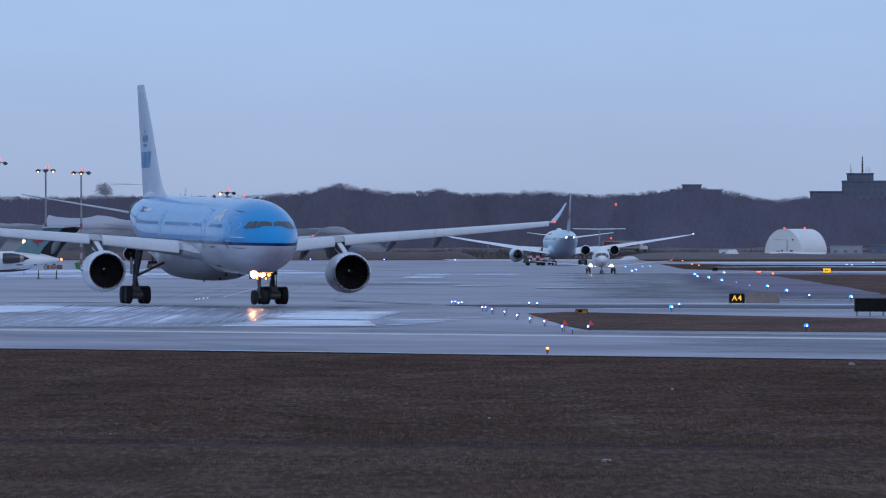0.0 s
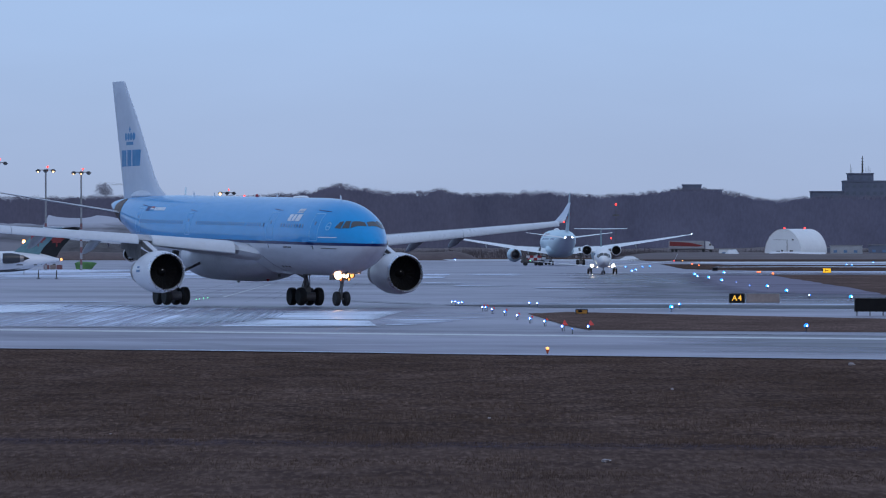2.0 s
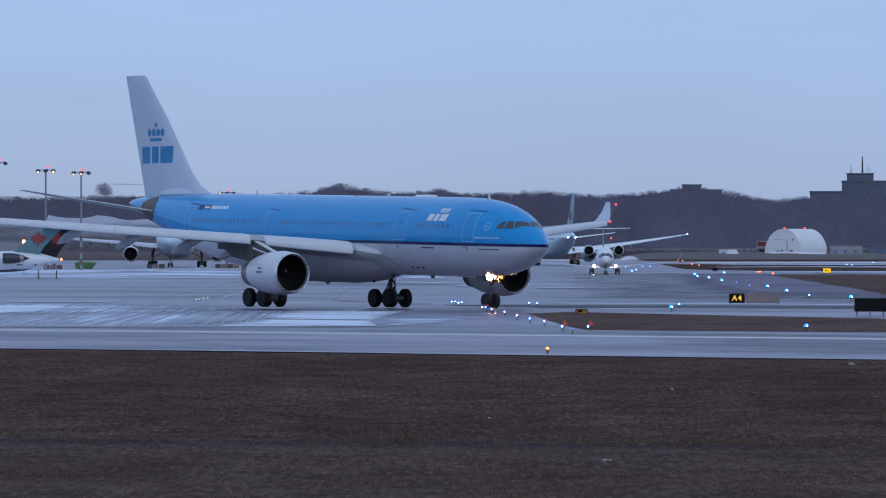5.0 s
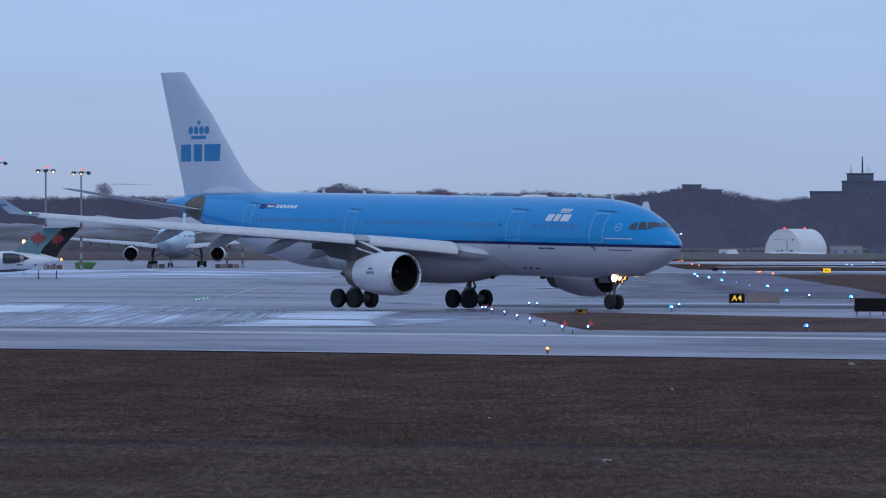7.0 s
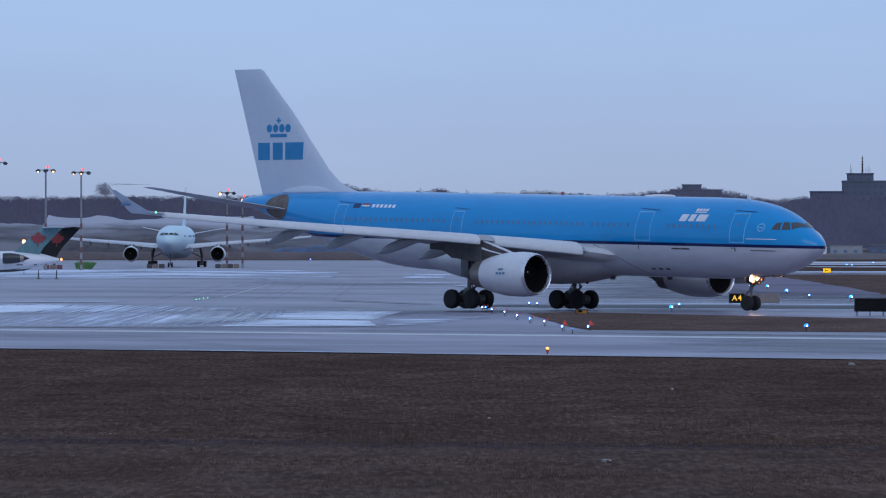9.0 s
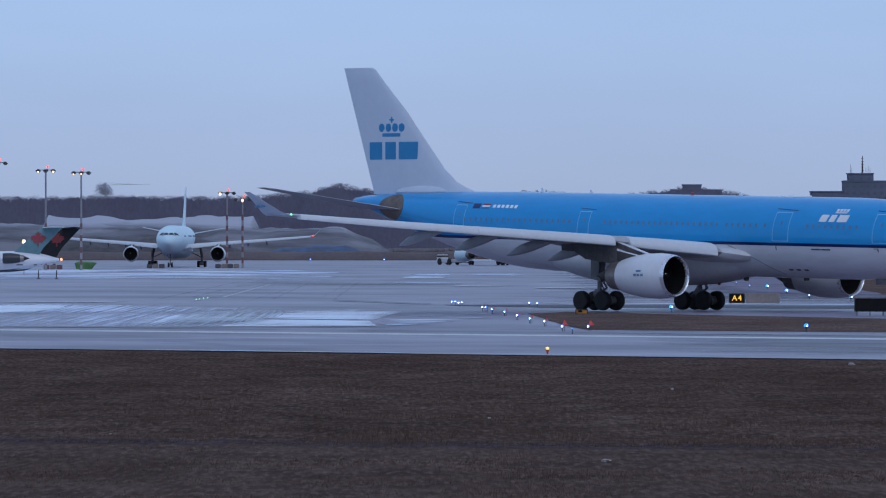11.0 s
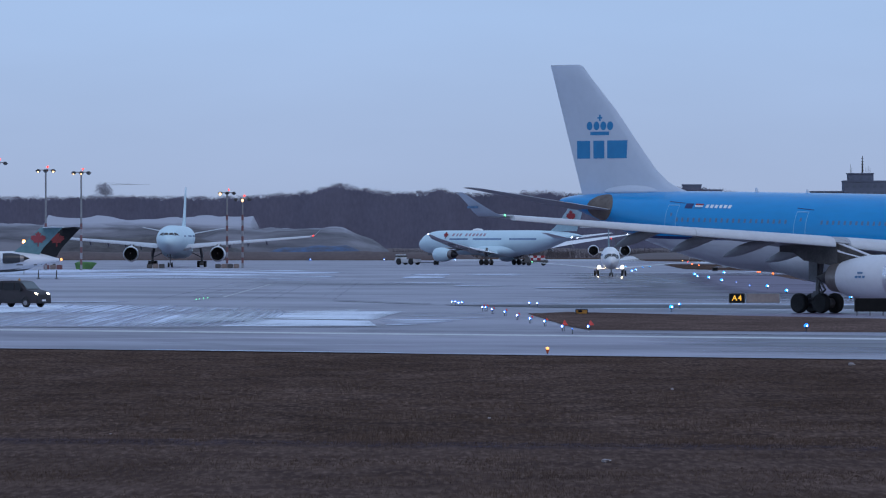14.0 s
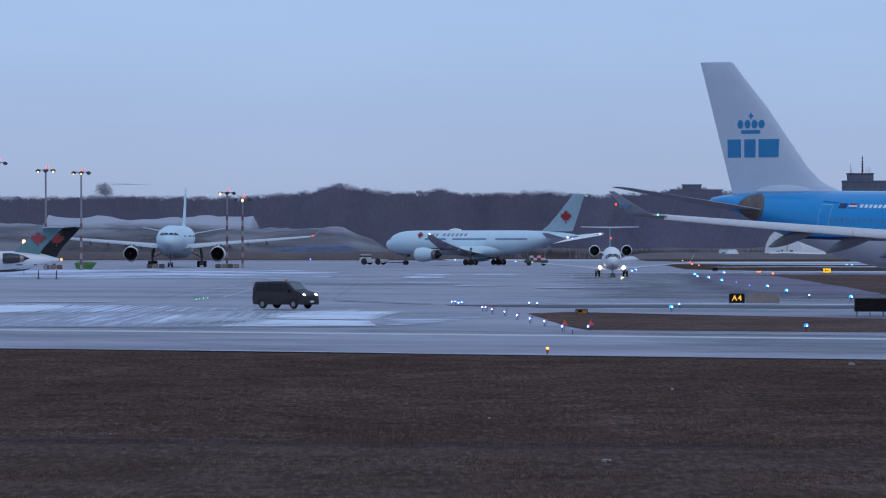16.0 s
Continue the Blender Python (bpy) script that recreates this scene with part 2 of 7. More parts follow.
def thicket_mat(name, hazy_tone, clear_tone):
    """Bare undergrowth, mottled finely; painted distance haze thins along x."""
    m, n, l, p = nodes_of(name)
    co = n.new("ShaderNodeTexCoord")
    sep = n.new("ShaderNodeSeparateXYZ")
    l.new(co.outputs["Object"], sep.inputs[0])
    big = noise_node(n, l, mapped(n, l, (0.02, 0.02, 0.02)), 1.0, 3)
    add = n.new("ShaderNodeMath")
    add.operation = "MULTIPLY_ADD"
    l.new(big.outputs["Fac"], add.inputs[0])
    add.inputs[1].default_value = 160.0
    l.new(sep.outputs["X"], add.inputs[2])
    c = blend(n, l, ramp(n, l, add.outputs[0], 70, 210), hazy_tone, clear_tone)
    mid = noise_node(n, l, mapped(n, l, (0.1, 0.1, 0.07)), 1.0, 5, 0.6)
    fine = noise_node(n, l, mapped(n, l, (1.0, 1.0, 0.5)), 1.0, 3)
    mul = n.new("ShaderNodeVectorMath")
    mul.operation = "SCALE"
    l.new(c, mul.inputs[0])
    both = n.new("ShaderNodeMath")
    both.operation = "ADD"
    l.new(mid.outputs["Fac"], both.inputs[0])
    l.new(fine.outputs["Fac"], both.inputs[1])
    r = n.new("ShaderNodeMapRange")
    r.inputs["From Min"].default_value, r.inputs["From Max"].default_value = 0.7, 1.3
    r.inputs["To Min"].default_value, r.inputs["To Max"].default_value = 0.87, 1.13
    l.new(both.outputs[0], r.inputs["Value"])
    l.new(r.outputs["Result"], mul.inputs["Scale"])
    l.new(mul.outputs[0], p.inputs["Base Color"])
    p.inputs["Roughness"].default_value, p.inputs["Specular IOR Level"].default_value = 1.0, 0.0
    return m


# Thicket and branch colours are lifted towards blue for distance haze.
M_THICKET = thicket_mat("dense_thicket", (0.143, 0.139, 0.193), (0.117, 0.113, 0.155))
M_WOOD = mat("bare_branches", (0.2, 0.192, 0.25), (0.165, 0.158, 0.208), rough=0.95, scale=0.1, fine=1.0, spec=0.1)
M_SCRUB = mat("bare_scrub", (0.11, 0.095, 0.1), (0.07, 0.06, 0.066), rough=1.0, scale=0.2, fine=2, spec=0.0)
M_BLUEPAINT = striped_paint("blue_airliner_paint", (0.0, 0.29, 0.65), (0.004, 0.014, 0.09), (0.62, 0.635, 0.68), 5.0, 0.21, -17.0, 0.012, 0.018)
# White above, near-black below a line that climbs towards the tail.
M_JETPAINT = striped_paint("white_over_dark_belly", (0.74, 0.75, 0.79), (0.02, 0.022, 0.03), (0.02, 0.022, 0.03), 0.9, 0.02, -8.5, 0.022, 0.0)
M_NACELLE = mat("dark_navy_cowl", (0.035, 0.037, 0.045), (0.025, 0.026, 0.032), rough=0.35, fine=3)
M_REDLETTER = mat("dull_red_lettering", (0.42, 0.3, 0.36), (0.36, 0.26, 0.31), rough=0.4, fine=3)
M_PALE = mat("white_airliner_paint", (0.86, 0.87, 0.88), (0.8, 0.81, 0.82), rough=0.35, scale=0.3, fine=2)
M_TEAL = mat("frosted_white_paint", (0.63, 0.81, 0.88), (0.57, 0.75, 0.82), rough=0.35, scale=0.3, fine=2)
M_SEAM = mat("panel_seam", (0.3, 0.31, 0.34), (0.25, 0.26, 0.29), rough=0.5, fine=3)
M_GREY = mat("light_grey_aircraft_paint", (0.6, 0.61, 0.64), (0.5, 0.51, 0.54), rough=0.4, scale=0.4, fine=3)
M_WINGGREY = mat("wing_grey_paint", (0.42, 0.425, 0.45), (0.34, 0.345, 0.37), rough=0.45, scale=0.4, fine=3)
M_CANOE = mat("flap_fairing_grey", (0.34, 0.35, 0.38), (0.27, 0.28, 0.3), rough=0.45, scale=0.4, fine=3)
M_COWL = mat("white_engine_cowl_paint", (0.7, 0.71, 0.75), (0.62, 0.63, 0.67), rough=0.32, scale=0.4, fine=3, coat=0.3)
# Dark brown puts the wing's shade into the pylon's colour.
M_PYLON = mat("shade_dark_pylon_metal", (0.1, 0.088, 0.084), (0.042, 0.037, 0.036), rough=0.55, metal=0.2, scale=0.9, fine=5)
M_PLUG = mat("sooty_exhaust_metal", (0.05, 0.042, 0.043), (0.028, 0.024, 0.025), rough=0.55, metal=0.3, fine=5)
M_NOZZLE = mat("heat_tinted_nozzle_metal", (0.3, 0.27, 0.26), (0.19, 0.17, 0.165), rough=0.4, metal=0.6, fine=5)
M_DARKGREY = mat("soot_grey_metal", (0.12, 0.115, 0.115), (0.06, 0.058, 0.06), rough=0.5, metal=0.4, fine=6)
M_LIP = mat("polished_metal_lip", (0.78, 0.78, 0.81), (0.66, 0.66, 0.69), rough=0.28, metal=0.8, fine=4)
# Near-black puts the intake's inner shade into duct, fan and spinner.
M_FAN = mat("shaded_intake_black", (0.012, 0.012, 0.014), (0.007, 0.007, 0.008), rough=0.6, metal=0.0, fine=3, spec=0.2)
M_BLACK = mat("black_rubber", (0.022, 0.022, 0.024), (0.014, 0.014, 0.015), rough=0.75, fine=8)
M_HUB = mat("grey_wheel_hub", (0.27, 0.27, 0.28), (0.17, 0.17, 0.18), rough=0.5, metal=0.5, fine=9)
M_STRUT = mat("landing_gear_steel", (0.19, 0.19, 0.2), (0.11, 0.11, 0.115), rough=0.45, metal=0.4, fine=6)
M_GLASS = mat("dark_cockpit_glass", (0.085, 0.082, 0.08), (0.06, 0.058, 0.058), rough=0.1, fine=1)
M_PANE = mat("cabin_window", (0.12, 0.22, 0.38), (0.09, 0.17, 0.3), rough=0.3, fine=1)
M_WHITE = mat("white_marking_paint", (0.8, 0.8, 0.82), (0.72, 0.72, 0.75), rough=0.4, fine=3)
M_LOGO = mat("blue_marking_paint", (0.012, 0.225, 0.47), (0.012, 0.2, 0.43), rough=0.4, fine=2)
M_PALELOGO = mat("faded_blue_marking_paint", (0.12, 0.24, 0.4), (0.1, 0.21, 0.36), rough=0.4, fine=2)
M_NAVY = mat("navy_marking_paint", (0.012, 0.03, 0.14), (0.01, 0.025, 0.12), rough=0.4, fine=2)
M_RED = mat("red_marking_paint", (0.33, 0.016, 0.022), (0.27, 0.014, 0.018), rough=0.45, fine=2)
M_DULLRED = mat("dark_red_marking_paint", (0.2, 0.014, 0.016), (0.15, 0.012, 0.013), rough=0.45, fine=2)
M_SCUFF = mat("bare_scuffed_metal", (0.2, 0.155, 0.13), (0.1, 0.08, 0.07), rough=0.6, metal=0.1, fine=5)
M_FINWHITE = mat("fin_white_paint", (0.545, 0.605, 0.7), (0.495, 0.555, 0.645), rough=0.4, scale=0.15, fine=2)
M_FINTEAL = mat("teal_fin_paint", (0.33, 0.46, 0.53), (0.28, 0.4, 0.46), rough=0.4, fine=2)
M_FINDARKTEAL = mat("dark_teal_fin_paint", (0.12, 0.24, 0.27), (0.09, 0.19, 0.22), rough=0.4, fine=2)
M_FINBLACK = mat("black_fin_paint", (0.016, 0.017, 0.02), (0.012, 0.012, 0.015), rough=0.45, fine=2, spec=0.2)
M_VAN = mat("dark_grey_car_paint", (0.04, 0.033, 0.037), (0.032, 0.026, 0.029), rough=0.4, spec=0.25, fine=4, coat=0.08)
# Grey-green base colour stands for sky reflected in the windscreen.
M_WINDSCREEN = mat("sky_coloured_windscreen", (0.13, 0.155, 0.165), (0.1, 0.12, 0.13), rough=0.12, fine=1)
M_TINTED = mat("tinted_van_glass", (0.012, 0.012, 0.015), (0.01, 0.01, 0.012), rough=0.15, spec=0.3, fine=1)
M_PLASTIC = mat("black_plastic", (0.02, 0.02, 0.022), (0.015, 0.015, 0.016), rough=0.55, fine=8)
M_SIGNBLACK = mat("black_sign_face", (0.01, 0.01, 0.011), (0.007, 0.007, 0.008), rough=0.7, fine=4, spec=0.15)
M_SIGNBROWN = mat("weathered_sign_back", (0.27, 0.215, 0.195), (0.2, 0.16, 0.15), rough=0.7, fine=4)
M_POLE = mat("galvanised_steel", (0.3, 0.3, 0.31), (0.22, 0.22, 0.23), rough=0.5, metal=0.5, fine=4)
M_CONC = mat("grey_concrete", (0.28, 0.28, 0.3), (0.22, 0.22, 0.24), rough=0.85, scale=0.1, fine=1)
M_CABIN = mat("weathered_cabin_sheet", (0.36, 0.38, 0.41), (0.27, 0.28, 0.31), rough=0.7, scale=0.3, fine=2)
# Distance haze is mixed into the blues of far walls and windows.
M_DARKWALL = mat("haze_blue_wall", (0.135, 0.155, 0.22), (0.11, 0.127, 0.182), rough=0.85, scale=0.1, fine=1)
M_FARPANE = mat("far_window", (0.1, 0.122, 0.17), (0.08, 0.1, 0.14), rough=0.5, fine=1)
M_FABRIC = mat("white_fabric_cover", (0.84, 0.85, 0.86), (0.76, 0.77, 0.79), rough=0.6, scale=0.15, fine=1)
M_GREEN = mat("green_tarpaulin", (0.1, 0.24, 0.07), (0.06, 0.15, 0.05), rough=0.7, fine=1)
M_ORANGE = mat("orange_plastic", (0.55, 0.1, 0.03), (0.45, 0.08, 0.025), rough=0.6, fine=3)
M_FLAGRED = mat("bright_red_flag", (0.9, 0.1, 0.08), (0.78, 0.08, 0.065), rough=0.6, fine=5)
M_LEAFRED = mat("weathered_red_marking", (0.3, 0.045, 0.06), (0.25, 0.04, 0.052), rough=0.6, fine=4)
M_BLUETARP = mat("torn_blue_tarpaulin", (0.06, 0.13, 0.27), (0.085, 0.08, 0.095), rough=0.7, scale=0.5, fine=2, stretch=(0.4, 1, 1.4))
M_DOORLINE = mat("pale_blue_outline", (0.22, 0.52, 0.78), (0.18, 0.46, 0.72), rough=0.4, fine=3)
M_BANDRED = mat("faded_red_band", (0.2, 0.085, 0.09), (0.16, 0.07, 0.075), rough=0.6, fine=3)
M_BANDWHITE = mat("faded_white_band", (0.3, 0.3, 0.32), (0.24, 0.24, 0.26), rough=0.6, fine=3)
M_SLAT = mat("bright_leading_edge", (0.64, 0.67, 0.72), (0.56, 0.59, 0.635), rough=0.32, metal=0.0, fine=3)
M_AMBERGLASS = mat("amber_plastic", (0.55, 0.25, 0.04), (0.45, 0.2, 0.03), rough=0.25, fine=4)
G_WHITE = glow("white_lamp", (0.7, 0.78, 1.0), 7)
G_BLUE = glow("blue_lamp", (0.012, 0.2, 1.0), 2.2)
G_PALEBLUE = glow("pale_blue_lamp", (0.015, 0.33, 1.0), 2.2)
G_AMBER = glow("amber_lamp", (1.0, 0.42, 0.12), 1.9)
G_WARM = glow("warm_lamp", (1.0, 0.48, 0.24), 125)
G_FLOOD = glow("floodlight_glass", (1.0, 0.58, 0.27), 3.5)
G_HEAD = glow("headlight_glass", (1.0, 0.8, 0.55), 9)
G_LANDING = glow("landing_lamp", (1.0, 0.74, 0.5), 62)
G_RED = glow("red_lamp", (1.0, 0.035, 0.025), 4)
G_ORANGE = glow("orange_lamp", (1.0, 0.17, 0.035), 3)
G_GREEN = glow("green_lamp", (0.2, 0.9, 0.42), 1.6)
G_SIGN = glow("lit_sign_lettering", (1.0, 0.5, 0.04), 0.75)
G_YELLOW = glow("lit_yellow_sign_face", (1.0, 0.55, 0.02), 0.7)


# ---- mesh helpers ----
def part(name, bm, material, parent=None, label="", smooth=True):
    me = bpy.data.meshes.new(name)
    bmesh.ops.recalc_face_normals(bm, faces=bm.faces)
    bm.to_mesh(me)
    bm.free()
    for m in (material if isinstance(material, (list, tuple)) else [material]):
        me.materials.append(m)
    if smooth:
        me.shade_smooth()
        me.set_sharp_from_angle(angle=radians(35))
    ob = new(name, me)
    ob.parent = parent
    if label:
        ob["label"] = label
    return ob


def share(name, src, parent, m=None):
    ob = new(name, src.data)
    ob.parent = parent
    if m is not None:
        ob.matrix_basis = m
    return ob


def thing(name, label, category, group="", kind="", at=None):
    e = new(name)
    e.empty_display_size = 0.5
    if at is not None:
        e.matrix_basis = at
    return tagged(e, label, category, group, kind)


def loft(bm, rings, caps=True, closed=True):
    rows = [[bm.verts.new(p) for p in r] for r in rings]
    k = len(rows[0])
    for a, b in zip(rows, rows[1:]):
        for i in range(k if closed else k - 1):
            j = (i + 1) % k
            bm.faces.new((a[i], a[j], b[j], b[i]))
    if caps and closed:
        bm.faces.new(rows[0])
        bm.faces.new(rows[-1])
    return rows


def tube(bm, p, q, r, r2=None, k=10):
    p, q = Vector(p), Vector(q)
    r2 = r if r2 is None else r2
    w = (q - p).normalized()
    u = w.orthogonal().normalized()
    v = w.cross(u)
    loft(bm, [[c + rr * (math.cos(2 * math.pi * i / k) * u + math.sin(2 * math.pi * i / k) * v) for i in range(k)] for c, rr in ((p, r), (q, r2))])


def spin(bm, prof, at=(0, 0, 0), axis="x", k=28):
    """A body of revolution from (along, radius) pairs."""
    rings = []
    for s, r in prof:
        ring = []
        for i in range(k):
            a, b = r * math.cos(2 * math.pi * i / k), r * math.sin(2 * math.pi * i / k)
            v = {"x": (s, a, b), "y": (a, s, b), "z": (a, b, s)}[axis]
            ring.append(Vector(at) + Vector(v))
        rings.append(ring)
    loft(bm, rings)


def box(bm, centre, size, m=None, bevel=0.0):
    t = Matrix.Translation(centre) @ (m or Matrix()) @ Matrix.Diagonal((*size, 1))
    g = bmesh.ops.create_cube(bm, size=1.0, matrix=t)
    if bevel:
        es = {e for v in g["verts"] for e in v.link_edges}
        bmesh.ops.bevel(bm, geom=list(es), offset=bevel, segments=2, affect="EDGES")


def ball(bm, centre, r, k=10, squash=1.0):
    bmesh.ops.create_uvsphere(bm, u_segments=k, v_segments=max(6, k // 2), radius=r, matrix=Matrix.Translation(centre) @ Matrix.Diagonal((1, 1, squash, 1)))


def wing_ring(x, y, z, chord, t, upright=False, k=9):
    """A lens-shaped aerofoil section with its nose at (x, y, z), pointing forward."""
    pts = []
    for i in range(2 * k):
        a = math.pi * i / k
        c = 0.5 * (1 - math.cos(a))  # 0 at the nose
        th = t * chord * 10.0 * (0.2969 * math.sqrt(c) - 0.126 * c - 0.3516 * c * c + 0.2843 * c ** 3 - 0.1036 * c ** 4)
        s = 1 if i < k else -1
        cam_line = 0.02 * chord * math.sin(math.pi * c) if not upright else 0
        pts.append((x - c * chord, y + s * th * 0.5, z) if upright else (x - c * chord, y, z + s * th * 0.5 + cam_line))
    return pts


def curve_at(table, x):
    """Smooth interpolation in a table of rows (x, a, b, ...), sorted by x."""
    xs = [r[0] for r in table]
    i = max(0, min(len(xs) - 2, sum(1 for v in xs if v <= x) - 1))
    f = max(0.0, min(1.0, (x - xs[i]) / (xs[i + 1] - xs[i])))
    out = []
    for k in range(1, len(table[0])):
        y = [r[k] for r in table]

        def slope(j):
            if j == 0:
                return (y[1] - y[0]) / (xs[1] - xs[0])
            if j == len(xs) - 1:
                return (y[-1] - y[-2]) / (xs[-1] - xs[-2])
            s0, s1 = (y[j] - y[j - 1]) / (xs[j] - xs[j - 1]), (y[j + 1] - y[j]) / (xs[j + 1] - xs[j])
            return 0.0 if s0 * s1 <= 0 else 2 * s0 * s1 / (s0 + s1)

        h = xs[i + 1] - xs[i]
        m0, m1 = slope(i) * h, slope(i + 1) * h
        out.append((2 * f ** 3 - 3 * f * f + 1) * y[i] + (f ** 3 - 2 * f * f + f) * m0 + (3 * f * f - 2 * f ** 3) * y[i + 1] + (f ** 3 - f * f) * m1)
    return out


class Hull:
    """A fuselage from rows (x, top, bottom, half width); pitch: its nose-down slope."""

    def __init__(self, rows, pitch=0.0):
        self.rows, self.pitch = sorted(rows), pitch

    def at(self, x):
        top, low, hw = curve_at(self.rows, x)
        return (top + low) / 2, (top - low) / 2, hw

    def skin(self, x, z, side, off=0.0):
        zc, rz, ry = self.at(x)
        q = max(-0.999, min(0.999, (z - zc) / rz))
        y = ry * math.sqrt(1 - q * q)
        n = Vector((0, math.sqrt(1 - q * q) / ry, q / rz)).normalized()
        return Vector((x, side * (y + off * n.y), z + off * n.z - self.pitch * x))

    def polar(self, x, deg, off=0.0):
        zc, rz, ry = self.at(x)
        a = radians(deg)
        return Vector((x, (ry + off) * math.cos(a), zc + (rz + off) * math.sin(a) - self.pitch * x))

    def mesh(self, bm, step=0.75, k=44):
        xa, xb = self.rows[0][0], self.rows[-1][0]
        n = int((xb - xa) / step)
        xs = [xa + (xb - xa) * i / n for i in range(n + 1)]
        xs = sorted(set(xs + [xb - d for d in (0.02, 0.07, 0.15, 0.3, 0.45, 1.1)]))
        loft(bm, [[self.polar(x, 360 * (i + 0.5) / k) for i in range(k)] for x in xs])

    def patch(self, bm, corners, side, off=0.012, n=3):
        """A thin plate on the skin between four corners (x, z): lower aft, lower front, upper front, upper aft."""
        (a, b, c, d) = [Vector(p) for p in corners]
        g = []
        for o in (off, off - 0.02):
            g.append([[bm.verts.new(self.skin(*((a.lerp(b, i / n)).lerp(d.lerp(c, i / n), j / n)), side, o)) for i in range(n + 1)] for j in range(n + 1)])
        for j in range(n):
            for i in range(n):
                bm.faces.new((g[0][j][i], g[0][j][i + 1], g[0][j + 1][i + 1], g[0][j + 1][i]))
        for i in range(n):
            for j, s in ((0, 1), (n, -1)):
                bm.faces.new((g[0][j][i], g[0][j][i + 1], g[1][j][i + 1], g[1][j][i]))
                bm.faces.new((g[0][i][j], g[0][i + 1][j], g[1][i + 1][j], g[1][i][j]))


def rect(x0, x1, z0, z1, lean=0.0):
    return [(x0, z0), (x1, z0), (x1 + lean, z1), (x0 + lean, z1)]


# ---- aircraft ----
def wheel_mesh(r, w):
    bm = bmesh.new()
    spin(bm, [(-w / 2, r * 0.55), (-w / 2, r * 0.86), (-w * 0.36, r * 0.97), (-w * 0.12, r), (w * 0.12, r), (w * 0.36, r * 0.97), (w / 2, r * 0.86), (w / 2, r * 0.55)], axis="y", k=24)
    return bm


def wheel(parent, at, r, w, first=None):
    """A tyre with its hub, turning about y."""
    if first is not None:
        ob = share("wheel", first, parent, Matrix.Translation(at))
        share("hub", first.children[0], ob)
        return ob
    ob = part("wheel", wheel_mesh(r, w), M_BLACK, parent)
    ob.matrix_basis = Matrix.Translation(at)
    bm = bmesh.new()
    spin(bm, [(-w * 0.46, r * 0.18), (-w * 0.46, r * 0.4), (-w * 0.4, r * 0.54), (w * 0.4, r * 0.54), (w * 0.46, r * 0.4), (w * 0.46, r * 0.18)], axis="y", k=18)
    for i in range(6):
        a = 2 * math.pi * i / 6
        box(bm, (r * 0.33 * math.cos(a), 0, r * 0.33 * math.sin(a)), (0.12 * r, w * 0.97, 0.12 * r))
    part("hub", bm, M_HUB, ob, "grey metal wheel hub")
    return ob


def lamp_ball(parent, at, r, material, name="lamp"):
    bm = bmesh.new()
    ball(bm, at, r)
    return part(name, bm, material, parent)


def lifting(parent, name, rows, material, side, upright=False, label="", tilt=0.0):
    """A wing, tailplane or fin through sections (span, x of the nose, chord, height, thickness); tilt: rise per metre towards its trailing edge."""
    bm = bmesh.new()
    rings = []
    for s, x, c, h, t in rows:
        rings.append(wing_ring(x, 0, s, c, t, True) if upright else [(p[0], p[1], p[2] + tilt * (x - p[0])) for p in wing_ring(x, side * s, h, c, t)])
    loft(bm, rings)
    return part(name, bm, material, parent, label)


